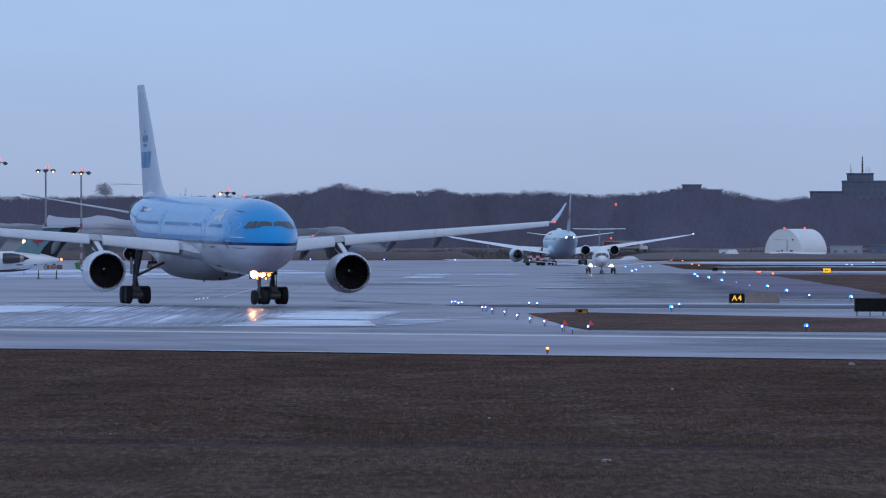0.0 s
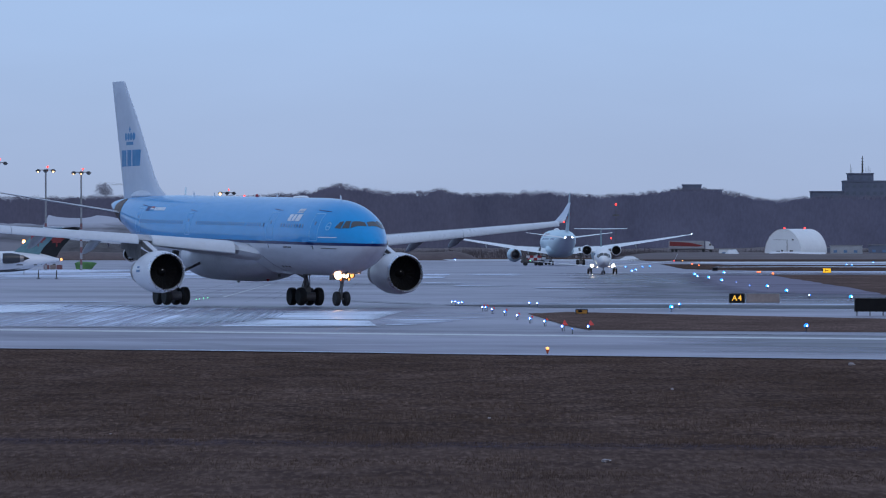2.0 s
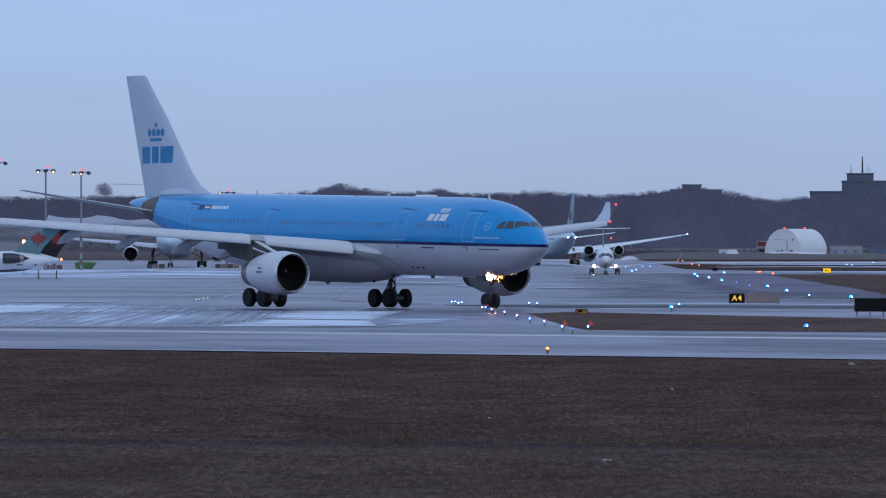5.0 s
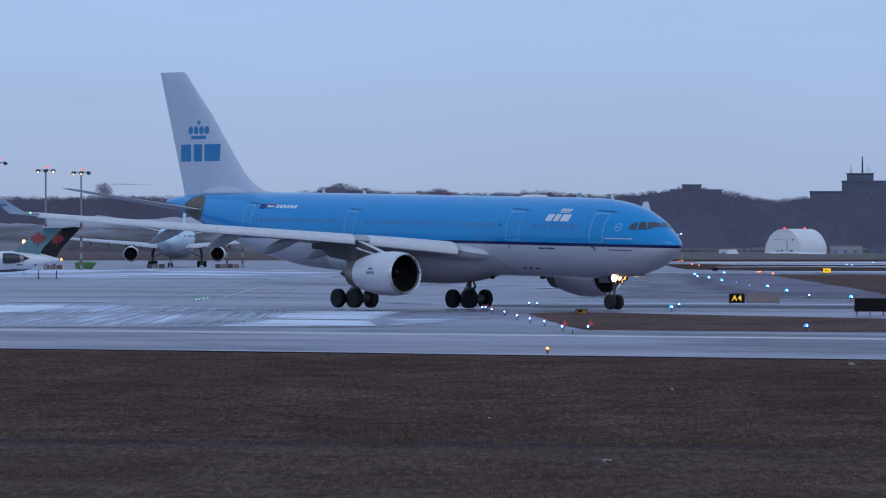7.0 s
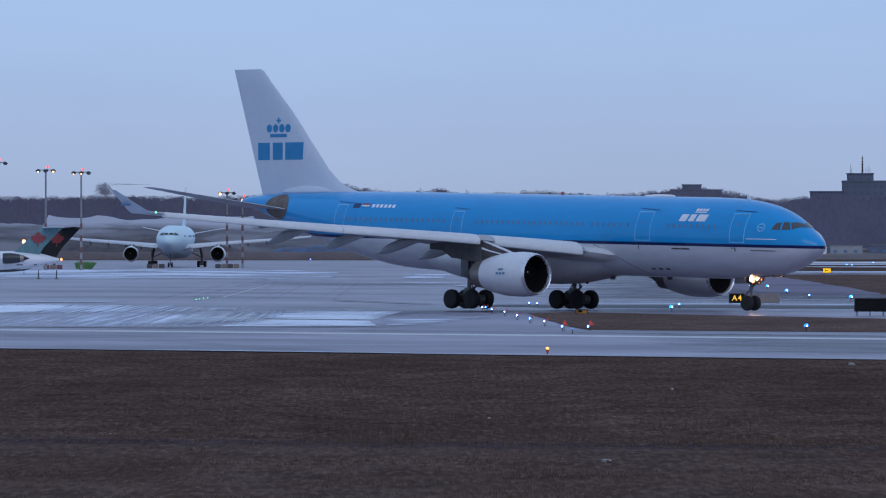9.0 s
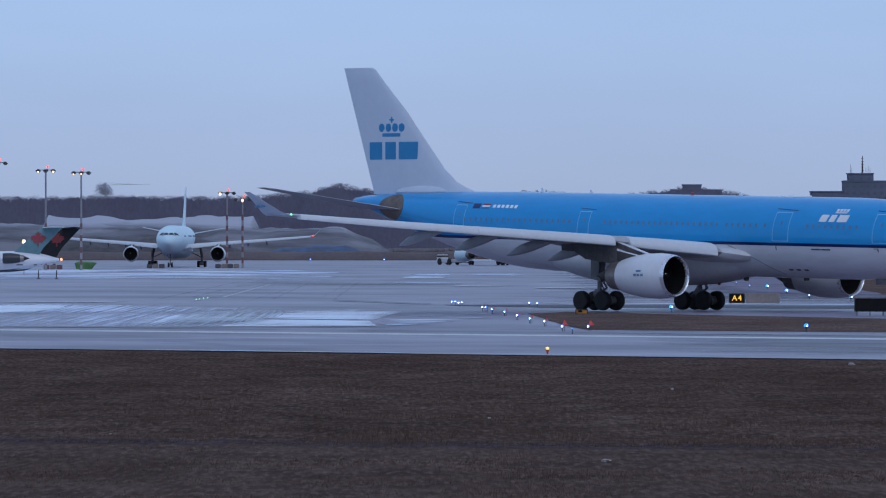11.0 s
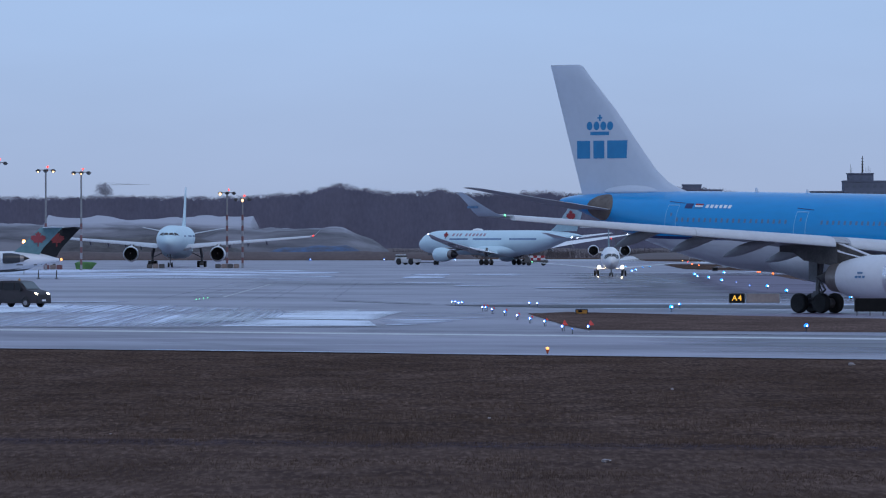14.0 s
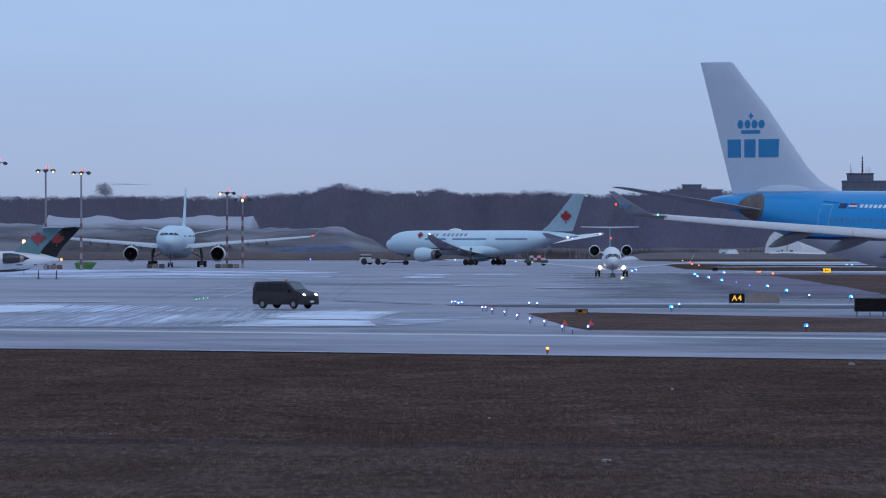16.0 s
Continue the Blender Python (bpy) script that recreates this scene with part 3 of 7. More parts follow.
def nacelle(parent, x, y, z, r, length, lip=M_LIP, cowl=M_GREY, core=True, label="engine in a light grey cowl", fan_depth=1.5):
    """An engine: cowl with hollow intake, lip, fan, spinner, core nozzle."""
    bm = bmesh.new()
    rows = [(x - 0.16 * r, r * 0.96), (x - 0.16 * r, r * 0.985), (x - 0.5 * r, r * 1.03), (x - 0.3 * length, r * 1.06), (x - 0.6 * length, r * 1.02), (x - 0.85 * length, r * 0.88), (x - length, r * 0.76), (x - length, r * 0.7), (x - 0.8 * length, r * 0.68)]
    loft(bm, [[Vector((s, y + q * math.cos(2 * math.pi * i / 40), z + q * math.sin(2 * math.pi * i / 40))) for i in range(40)] for s, q in rows], caps=False)
    en = part("engine", bm, cowl, parent, label)
    bm = bmesh.new()
    rows = [(x - 0.17 * r, r * 0.99), (x - 0.05 * r, r * 0.95), (x, r * 0.92), (x - 0.04 * r, r * 0.88), (x - 0.2 * r, r * 0.85)]
    rings = [[Vector((s, y + q * math.cos(2 * math.pi * i / 40), z + q * math.sin(2 * math.pi * i / 40))) for i in range(40)] for s, q in rows]
    loft(bm, rings, caps=False)
    part("intake_lip", bm, lip, en, "polished metal intake lip")
    bm = bmesh.new()
    rows = [(x - 0.19 * r, r * 0.85), (x - fan_depth, r * 0.85)]
    loft(bm, [[Vector((s, y + q * math.cos(2 * math.pi * i / 40), z + q * math.sin(2 * math.pi * i / 40))) for i in range(40)] for s, q in rows], caps=False)
    part("intake_duct", bm, M_FAN, en)
    bm = bmesh.new()
    spin(bm, [(x - fan_depth + 0.02, r * 0.85), (x - fan_depth - 0.05, r * 0.85)], (0, y, z), k=40)
    part("fan_disc", bm, M_FAN, en, "dark disc behind the fan")
    bm = bmesh.new()
    box(bm, (x - fan_depth + 0.06, y, z + r * 0.52), (0.03, 0.16 * r, r * 0.58), Matrix.Rotation(0.6, 4, "Z"))
    blade = part("fan_blade", bm, M_FAN, en, "dark fan blade")
    axis = Matrix.Translation((0, y, z))
    for i in range(1, 22):
        share("fan_blade", blade, en, axis @ Matrix.Rotation(2 * math.pi * i / 22, 4, "X") @ axis.inverted())
    bm = bmesh.new()
    spin(bm, [(x - fan_depth, r * 0.25), (x - fan_depth + 0.2, r * 0.22), (x - fan_depth + 0.45 * r, r * 0.1), (x - fan_depth + 0.55 * r, 0.01)], (0, y, z), k=20)
    spinner = part("spinner", bm, M_FAN, en)
    bm = bmesh.new()
    ball(bm, (x - fan_depth + 0.4 * r, y - 0.05 * r, z + 0.09 * r), 0.045 * r)
    part("spiral_mark", bm, M_WHITE, spinner, "white spiral mark on the spinner")
    if core:
        bm = bmesh.new()
        xe = x - length
        spin(bm, [(xe + 0.3, r * 0.69), (xe - 0.3 * r, r * 0.68), (xe - 0.72 * r, r * 0.62), (xe - 0.72 * r, r * 0.55), (xe - 0.5 * r, r * 0.5)], (0, y, z), k=28)
        nozzle = part("exhaust_nozzle", bm, M_NOZZLE, en, "heat-tinted metal exhaust nozzle")
        bm = bmesh.new()
        spin(bm, [(xe - 0.45 * r, r * 0.5), (xe - 0.8 * r, r * 0.46), (xe - 1.25 * r, r * 0.25), (xe - 1.8 * r, 0.03)], (0, y, z), k=24)
        part("exhaust_plug", bm, M_PLUG, nozzle, "sooty exhaust cone")
    return en


def leaf_plate(bm, c, size, u, v, n):
    """A red jagged leaf-like plate (plain shape) at c, in the plane of u and v."""
    half = ((0.0, 1.0), (0.14, 0.7), (0.34, 0.78), (0.27, 0.36), (0.5, 0.56), (0.58, 0.44), (0.9, 0.4), (0.8, 0.22), (0.97, 0.1), (0.5, -0.24), (0.56, -0.4), (0.07, -0.36), (0.07, -0.85))
    ring = [(x, z) for x, z in half] + [(-x, z) for x, z in reversed(half[1:])]
    pts = [Vector(c) + size * x * Vector(u) + size * z * Vector(v) for x, z in ring]
    top = [bm.verts.new(p + Vector(n) * 0.03) for p in pts]
    low = [bm.verts.new(p) for p in pts]
    bm.faces.new(top)
    for i in range(len(pts)):
        j = (i + 1) % len(pts)
        bm.faces.new((top[i], top[j], low[j], low[i]))


def cockpit(root, hull, panes):
    """Cockpit panes on both sides, each from four corners (x, z), or (x, None) on the crown line: lower inner, lower outer, upper outer, upper inner."""
    for side in (-1, 1):
        for corners in panes:
            q = []
            for x, z in corners:
                zc, rz, _ = hull.at(x)
                q.append(Vector((x, 87.5 if z is None else math.degrees(math.asin(max(-1, min(0.999, (z - zc) / rz)))))))
            bm = bmesh.new()
            n = 5
            g = []
            for j in range(n + 1):
                row = []
                for i in range(n + 1):
                    c = q[0].lerp(q[1], i / n).lerp(q[3].lerp(q[2], i / n), j / n)
                    v = hull.polar(c.x, c.y, 0.014)
                    row.append(bm.verts.new((v.x + 0.008, side * v.y, v.z)))
                g.append(row)
            for j in range(n):
                for i in range(n):
                    bm.faces.new((g[j][i], g[j][i + 1], g[j + 1][i + 1], g[j + 1][i]))
            part("windscreen_pane", bm, M_GLASS, root, "dark cockpit window")


def fin_patch(bm, rows, corners, side, off=0.014, n=4):
    """A thin plate on a fin's skin between four corners (x, z)."""
    a, b, c, d = [Vector(p) for p in corners]

    def on(q, o):
        x, z = q
        xl, ch, _, t = curve_at(sorted((r[0], r[1], r[2], 0, r[3]) for r in rows), z)
        f = max(0.001, min(0.999, (xl - x) / ch))
        half = 5 * t * ch * (0.2969 * math.sqrt(f) - 0.126 * f - 0.3516 * f * f + 0.2843 * f ** 3 - 0.1036 * f ** 4)
        return (x, side * (half + o), z)

    g = [[[bm.verts.new(on(a.lerp(b, i / n).lerp(d.lerp(c, i / n), j / n), o)) for i in range(n + 1)] for j in range(n + 1)] for o in (off, -0.01)]
    for j in range(n):
        for i in range(n):
            bm.faces.new((g[0][j][i], g[0][j][i + 1], g[0][j + 1][i + 1], g[0][j + 1][i]))
    for i in range(n):
        for j in (0, n):
            bm.faces.new((g[0][j][i], g[0][j][i + 1], g[1][j][i + 1], g[1][j][i]))
            bm.faces.new((g[0][i][j], g[0][i + 1][j], g[1][i + 1][j], g[1][i][j]))


def widebody(root, hull, spec):
    """Parts of a twin-jet wide-body under root: x forward, main gear's middle at the origin."""
    P = root
    wheels = []
    bm = bmesh.new()
    hull.mesh(bm)
    part("fuselage", bm, spec["skin"], P, spec.get("skin_label", ""))
    # belly fairing, swelling out of the hull and back into it
    bm = bmesh.new()
    rings = []
    fa, fb, low = spec["fair"]
    for i in range(25):
        f = i / 24
        x = fa + (fb - fa) * f
        g = min(1.0, f / 0.42, (1 - f) / 0.36)
        g = g * g * (3 - 2 * g)
        w, h = 0.9 + 2.3 * g, 0.5 + 1.2 * g
        rings.append([Vector((x, w * math.copysign(abs(math.cos(2 * math.pi * k / 32)) ** 0.8, math.cos(2 * math.pi * k / 32)), low + 0.35 * (1 - g) - hull.pitch * x + h * math.sin(2 * math.pi * k / 32))) for k in range(32)])
    loft(bm, rings)
    part("belly_fairing", bm, spec["fair_mat"], P)
    for side in (-1, 1):
        root_rows = spec.get("root_rows", 0)
        wg = lifting(P, "wing", spec["wing"][max(0, root_rows - 1):], spec["wing_mat"], side, label="light grey swept wing", tilt=spec.get("wing_tilt", 0.0))
        if root_rows:
            lifting(P, "wing_root_fairing", [(y, x + 0.02, c, h, t * 1.03) for y, x, c, h, t in spec["wing"][:root_rows]], M_GREY, side, label="pale fairing where wing meets fuselage")
        # leading-edge slats in two lengths, bright metal
        for y0, y1 in spec["slats"]:
            bm = bmesh.new()
            rings = []
            for i in range(5):
                y = y0 + (y1 - y0) * i / 4
                x, c, h, t = curve_at([r for r in spec["wing"]], y)
                ch = 0.14 * c + 0.12
                ring = []
                hh = min(0.32, t * c * 0.5 + 0.1)
                zb, zt = h - 0.12 - 0.72 * hh, max(h - 0.12 + hh, h + 0.47 * t * c + 0.012 * c)
                for u, w in ((0.55, -0.9), (0.12, -1.0), (0.02, -0.92), (0.0, -0.8), (0.012, -0.3), (0.05, 0.2), (0.13, 0.6), (0.3, 0.9), (0.6, 1.02), (1.0, 1.06)):
                    ring.append((x + 0.16 - 1.3 * ch * u, side * y, zb + (zt - zb) * (w + 1) / 2))
                rings.append(ring)
            loft(bm, rings)
            part("slat", bm, M_SLAT, wg, "pale leading-edge slat")
        for y in spec["canoes"]:
            x, c, h, t = curve_at(spec["wing"], y)
            bm = bmesh.new()
            rings = []
            ln = spec.get("canoe_len", 5.2) * (0.75 + 0.25 * (30 - y) / 30)
            xs = x - c - 0.4 + ln
            for i in range(11):
                f = i / 10
                w = 0.02 + 0.2 * max(0.0, math.sin(math.pi * f)) ** 0.7
                hh = 0.02 + 0.36 * max(0.0, math.sin(math.pi * f ** 1.25)) ** 0.8
                rings.append([(xs - ln * f, side * y + w * math.cos(2 * math.pi * k / 12), h - 0.2 - 0.95 * f ** 1.6 + hh * math.sin(2 * math.pi * k / 12)) for k in range(12)])
            loft(bm, rings)
            part("flap_track_fairing", bm, M_CANOE, wg, "grey canoe-shaped flap fairing")
        # deployed flap
        for y0, y1 in spec.get("flaps", ()):
            bm = bmesh.new()
            rings = []
            for y in (y0, (y0 + y1) / 2, y1):
                x, c, h, t = curve_at(spec["wing"], y)
                rings.append([(x - c + 1.3 - 2.2 * q[0], side * y, h - 0.12 - q[1]) for q in ((0, 0), (0.5, 0.02), (1, 0.62), (0.98, 0.7), (0.5, 0.28), (0, 0.22))])
            loft(bm, rings)
            part("flap", bm, spec["wing_mat"], wg, "partly lowered flap")
        if "winglet" in spec:
            bm = bmesh.new()
            loft(bm, [wing_ring(x, side * y, z, c, t, True) for y, x, z, c, t in spec["winglet"]])
            wl_ = part("winglet", bm, spec.get("winglet_mat", M_FINWHITE), wg, "upturned winglet")
            if "winglet_bar" in spec:
                bm = bmesh.new()
                y, x, z, c, t = spec["winglet"][-2]
                for dx0, dx1, dz in ((0.2, 0.44, 0.02), (0.52, 0.76, 0.0), (0.84, 1.08, -0.02)):
                    box(bm, (x - (dx0 + dx1) / 2, side * (y + 0.0), z - 0.25), (dx1 - dx0, 0.14, 0.15))
                part("marking", bm, spec["winglet_bar"], wl_, "plain blue blocks of a marking")
        tip = spec["wing"][-1]
        lamp_ball(wg, (tip[1] + 0.12, side * (tip[0] - 0.05), tip[3] + 0.03), spec.get("nav", 0.12), G_WHITE if spec.get("nav_white") else (G_GREEN if side < 0 else G_RED), "navigation_light")
        # engine and pylon
        ex, ey, ez, er, el = spec["engine"]
        nacelle(P, ex, side * ey, ez, er, el, cowl=spec["cowl"])
        x, c, h, t = curve_at(spec["wing"], ey)
        bm = bmesh.new()
        lo = ez + er * 0.86
        fore = [[(ex - 1.2, side * ey + s * 0.2 * q, zz) for s, zz, q in ((-1, lo, 0.5), (1, lo, 0.5), (1, lo + 0.1, 0.2), (-1, lo + 0.1, 0.2))],
                [(ex - 2.6, side * ey + s * 0.25, zz) for s, zz in ((-1, lo - 0.3), (1, lo - 0.3), (1, lo + 0.22), (-1, lo + 0.22))],
                [(x - 0.25, side * ey + s * 0.27, zz) for s, zz in ((-1, lo - 0.5), (1, lo - 0.5), (1, h - 0.06), (-1, h - 0.06))]]
        loft(bm, fore)
        pylon = part("pylon", bm, spec["pylon"], P, "engine pylon, under-wing shade put into its dark colour")
        bm = bmesh.new()
        loft(bm, [[(px, side * ey + s * w, zz) for s, zz in ((-1, zl), (1, zl), (0.6, zl + dz), (-0.6, zl + dz))] for px, zl, dz, w in ((ex - 1.1, lo + 0.05, 0.06, 0.12), (ex - 2.6, lo - 0.05, 0.33, 0.28), (x - 0.22, h - 0.62, 0.6, 0.3))])
        part("pylon_cap", bm, M_COWL, pylon, "white fairing along the top of the pylon")
        # Rear fairing in dark grey metal, standing for its shade under the wing.
        bm = bmesh.new()
        loft(bm, [[(p[0] + 0.02, side * ey + 1.03 * (p[1] - side * ey), p[2]) for p in fore[2]],
                  [(x - 3.2, side * ey + s * 0.3, zz) for s, zz in ((-1, lo - 0.12), (1, lo - 0.12), (1, h - 0.1), (-1, h - 0.1))],
                  [(x - 4.2, side * ey + s * 0.22, zz) for s, zz in ((-1, h - 0.68), (1, h - 0.68), (1, h - 0.15), (-1, h - 0.15))],
                  [(x - 5.6, side * ey + s * 0.06, zz) for s, zz in ((-1, h - 0.6), (1, h - 0.6), (1, h - 0.2), (-1, h - 0.2))]])
        part("pylon_fairing", bm, M_DARKGREY, pylon, "rear pylon fairing, coloured dark for the under-wing shade")
        # tailplane
        tp = lifting(P, "tailplane", spec["stab"], spec["stab_mat"], side, tilt=spec.get("stab_tilt", 0.0))
        lifting(tp, "leading_edge", [(y, x + 0.05, 0.42, h + 0.02, 0.42 * t * c / 0.42 * 0.75) for y, x, c, h, t in spec["stab"]], M_SLAT, side, label="bright metal leading edge")
        # main gear: a leg, a bogie and four wheels
        my = spec["gear"][0]
        bm = bmesh.new()
        tube(bm, (0, side * my, 0.7), (0.1, side * my, 2.5), 0.16)
        tube(bm, (0.1, side * my, 2.3), (0.15, side * (my - 0.3), 4.1), 0.24, 0.27)
        tube(bm, (0.1, side * my, 2.1), (0.1, side * (my - 2.3), 3.2), 0.1)
        tube(bm, (0.0, side * my, 1.1), (0.75, side * my, 1.6), 0.07)
        tube(bm, (0.75, side * my, 1.6), (0.15, side * my, 2.3), 0.07)
        box(bm, (0, side * my, 0.72), (2.2, 0.24, 0.26), bevel=0.05)
        box(bm, (-0.1, side * (my + 0.3), 2.9), (0.8, 0.06, 1.3), bevel=0.02)
        box(bm, (0.05, side * my, 1.2), (0.75, 0.7, 0.6), bevel=0.12)
        for dx in (-0.99, 0.99):
            spin(bm, [(-0.42, 0.2), (-0.4, 0.33), (0.4, 0.33), (0.42, 0.2)], (dx, side * my, 0.69), "y", 14)
            tube(bm, (dx * 0.6, side * (my - 0.2), 0.9), (0.1, side * (my - 0.15), 1.9), 0.045, k=6)
        tube(bm, (0.35, side * (my + 0.25), 1.3), (0.3, side * (my + 0.2), 3.0), 0.035, k=6)
        for dx in (-0.99, 0.99):
            tube(bm, (dx, side * my - 0.8, 0.69), (dx, side * my + 0.8, 0.69), 0.09)
        mg = part("main_landing_gear", bm, M_STRUT, P, "steel landing-gear leg with a four-wheel bogie")
        for dx in (-0.99, 0.99):
            for dy in (-0.7, 0.7):
                wheels.append(wheel(mg, (dx, side * my + dy, 0.69), 0.69, 0.5, wheels[0] if wheels else None))
    # fin
    lifting(P, "fin", [(z, x, c, 0, t) for z, x, c, t in spec["fin"]], spec["fin_mat"], 1, True, spec.get("fin_label", ""))
    # nose gear
    nx = spec["gear"][1]
    bm = bmesh.new()
    tube(bm, (nx, 0, 0.53), (nx + 0.05, 0, 1.5), 0.09)
    tube(bm, (nx + 0.05, 0, 1.4), (nx + 0.1, 0, 2.9), 0.14)
    tube(bm, (nx + 0.1, 0, 1.6), (nx + 1.5, 0, 2.7), 0.07)
    tube(bm, (nx, -0.42, 0.53), (nx, 0.42, 0.53), 0.07)
    tube(bm, (nx, 0, 0.7), (nx - 0.5, 0, 1.1), 0.05)
    tube(bm, (nx - 0.5, 0, 1.1), (nx, 0, 1.5), 0.05)
    for s in (-1, 1):
        box(bm, (nx - 0.4, s * 0.55, 2.25), (1.2, 0.04, 0.75), bevel=0.015)
        box(bm, (nx + 1.7, s * 0.5, 2.55), (2.0, 0.04, 0.45), bevel=0.015)
    box(bm, (nx + 0.16, 0, 2.1), (0.16, 0.95, 0.16), bevel=0.03)
    ng = part("nose_landing_gear", bm, M_STRUT, P, "steel nose-gear leg with two wheels")
    small = []
    for dy in (-0.36, 0.36):
        small.append(wheel(ng, (nx, dy, 0.53), 0.53, 0.36, small[0] if small else None))
    for y, r, zz, lit in spec.get("nose_glows", ()):
        bm = bmesh.new()
        spin(bm, [(nx + 0.2, 0.02), (nx + 0.27, r * 0.7), (nx + 0.3, r), (nx + 0.31, r * 0.9), (nx + 0.29, 0.01)], (0, y, zz), k=16)
        lamp = part("lamp", bm, lit, ng, "glowing landing-gear disc, for lamps and their orange spill")
        # Tube added round each disc to hide its glow from the side.
        bm = bmesh.new()
        loft(bm, [[(xx, y + q * math.cos(2 * math.pi * i / 16), zz + q * math.sin(2 * math.pi * i / 16)) for i in range(16)] for xx, q in ((nx + 0.15, r * 0.6), (nx + 0.22, r * 1.14), (nx + 0.32 + 1.1 * r, r * 1.2), (nx + 0.32 + 1.1 * r, r * 1.1), (nx + 0.25, r * 1.05))], caps=False)
        part("lamp_hood", bm, M_PLASTIC, lamp, "dark hood added to narrow the lamp beam")
    cockpit(P, hull, spec["panes"])
    return wheels, small


def hull_windows(root, hull, runs, z, w=0.24, h=0.36, pitch=0.53, material=None):
    """Cabin windows one by one along both sides, in runs (aft x, front x)."""
    first = {}
    for side in (-1, 1):
        for x0, x1 in runs:
            k = max(1, round((x1 - x0) / pitch))
            for i in range(k + 1):
                x = x0 + (x1 - x0) * i / max(1, k)
                xm = 2.0
                if abs(hull.at(x)[2] - hull.at(xm)[2]) < 0.02:
                    if side not in first:
                        bm = bmesh.new()
                        hull.patch(bm, rect(xm - w / 2, xm + w / 2, z - h / 2, z + h / 2), side, 0.012, 2)
                        first[side] = part("window", bm, material or M_PANE, root)
                        first[side].matrix_basis = Matrix.Translation((x - xm, 0, -hull.pitch * (x - xm)))
                    else:
                        share("window", first[side], root, Matrix.Translation((x - xm, 0, -hull.pitch * (x - xm))))
                else:
                    bm = bmesh.new()
                    hull.patch(bm, rect(x - w / 2, x + w / 2, z - h / 2, z + h / 2), side, 0.012, 2)
                    part("window", bm, material or M_PANE, root)


def hull_door(root, hull, x0, x1, z0, z1, material, t=0.042):
    for side in (-1, 1):
        bm = bmesh.new()
        for r in (rect(x0, x0 + t, z0, z1), rect(x1 - t, x1, z0, z1), rect(x0 + t, x1 - t, z0, z0 + t), rect(x0 + t, x1 - t, z1 - t * 1.3, z1)):
            hull.patch(bm, r, side, 0.014, 4)
        dr = part("door", bm, material, root, "cabin door with a painted outline")
        bm = bmesh.new()
        hull.patch(bm, [(x0 - 0.1, z1 + 0.2), (x1 + 0.35, z1 + 0.1), (x1 + 0.35, z1 + 0.14), (x0 - 0.1, z1 + 0.24)], side, 0.016, 3)
        part("door_gutter", bm, M_NAVY, dr, "thin dark rain gutter over the door")
        bm = bmesh.new()
        xc = (x0 + x1) / 2
        hull.patch(bm, rect(xc - 0.08, xc + 0.08, (z0 + z1) / 2 + 0.15, (z0 + z1) / 2 + 0.38), side, 0.014, 2)
        part("door_window", bm, M_PANE, dr)


NOSE = 28.9
A330 = Hull([(NOSE - d, t, b, w) for d, t, b, w in (
    (0, 5.06, 4.98, 0.05), (0.15, 5.27, 4.72, 0.4), (0.35, 5.45, 4.5, 0.66), (0.8, 5.82, 4.14, 1.06), (1.5, 6.28, 3.74, 1.48), (2.2, 6.76, 3.4, 1.8), (3.0, 7.2, 3.13, 2.08),
    (4.0, 7.58, 2.9, 2.34), (5.2, 7.87, 2.73, 2.56), (6.5, 8.05, 2.63, 2.71), (8.2, 8.16, 2.57, 2.8), (10.5, 8.2, 2.56, 2.82), (36, 8.2, 2.56, 2.82),
    (40, 8.2, 2.72, 2.8), (44, 8.18, 3.3, 2.66), (48, 8.12, 4.25, 2.32), (51.5, 8.02, 5.25, 1.86), (54.5, 7.87, 6.2, 1.3), (56.6, 7.7, 6.85, 0.8), (57.6, 7.5, 7.1, 0.4))], 0.018)
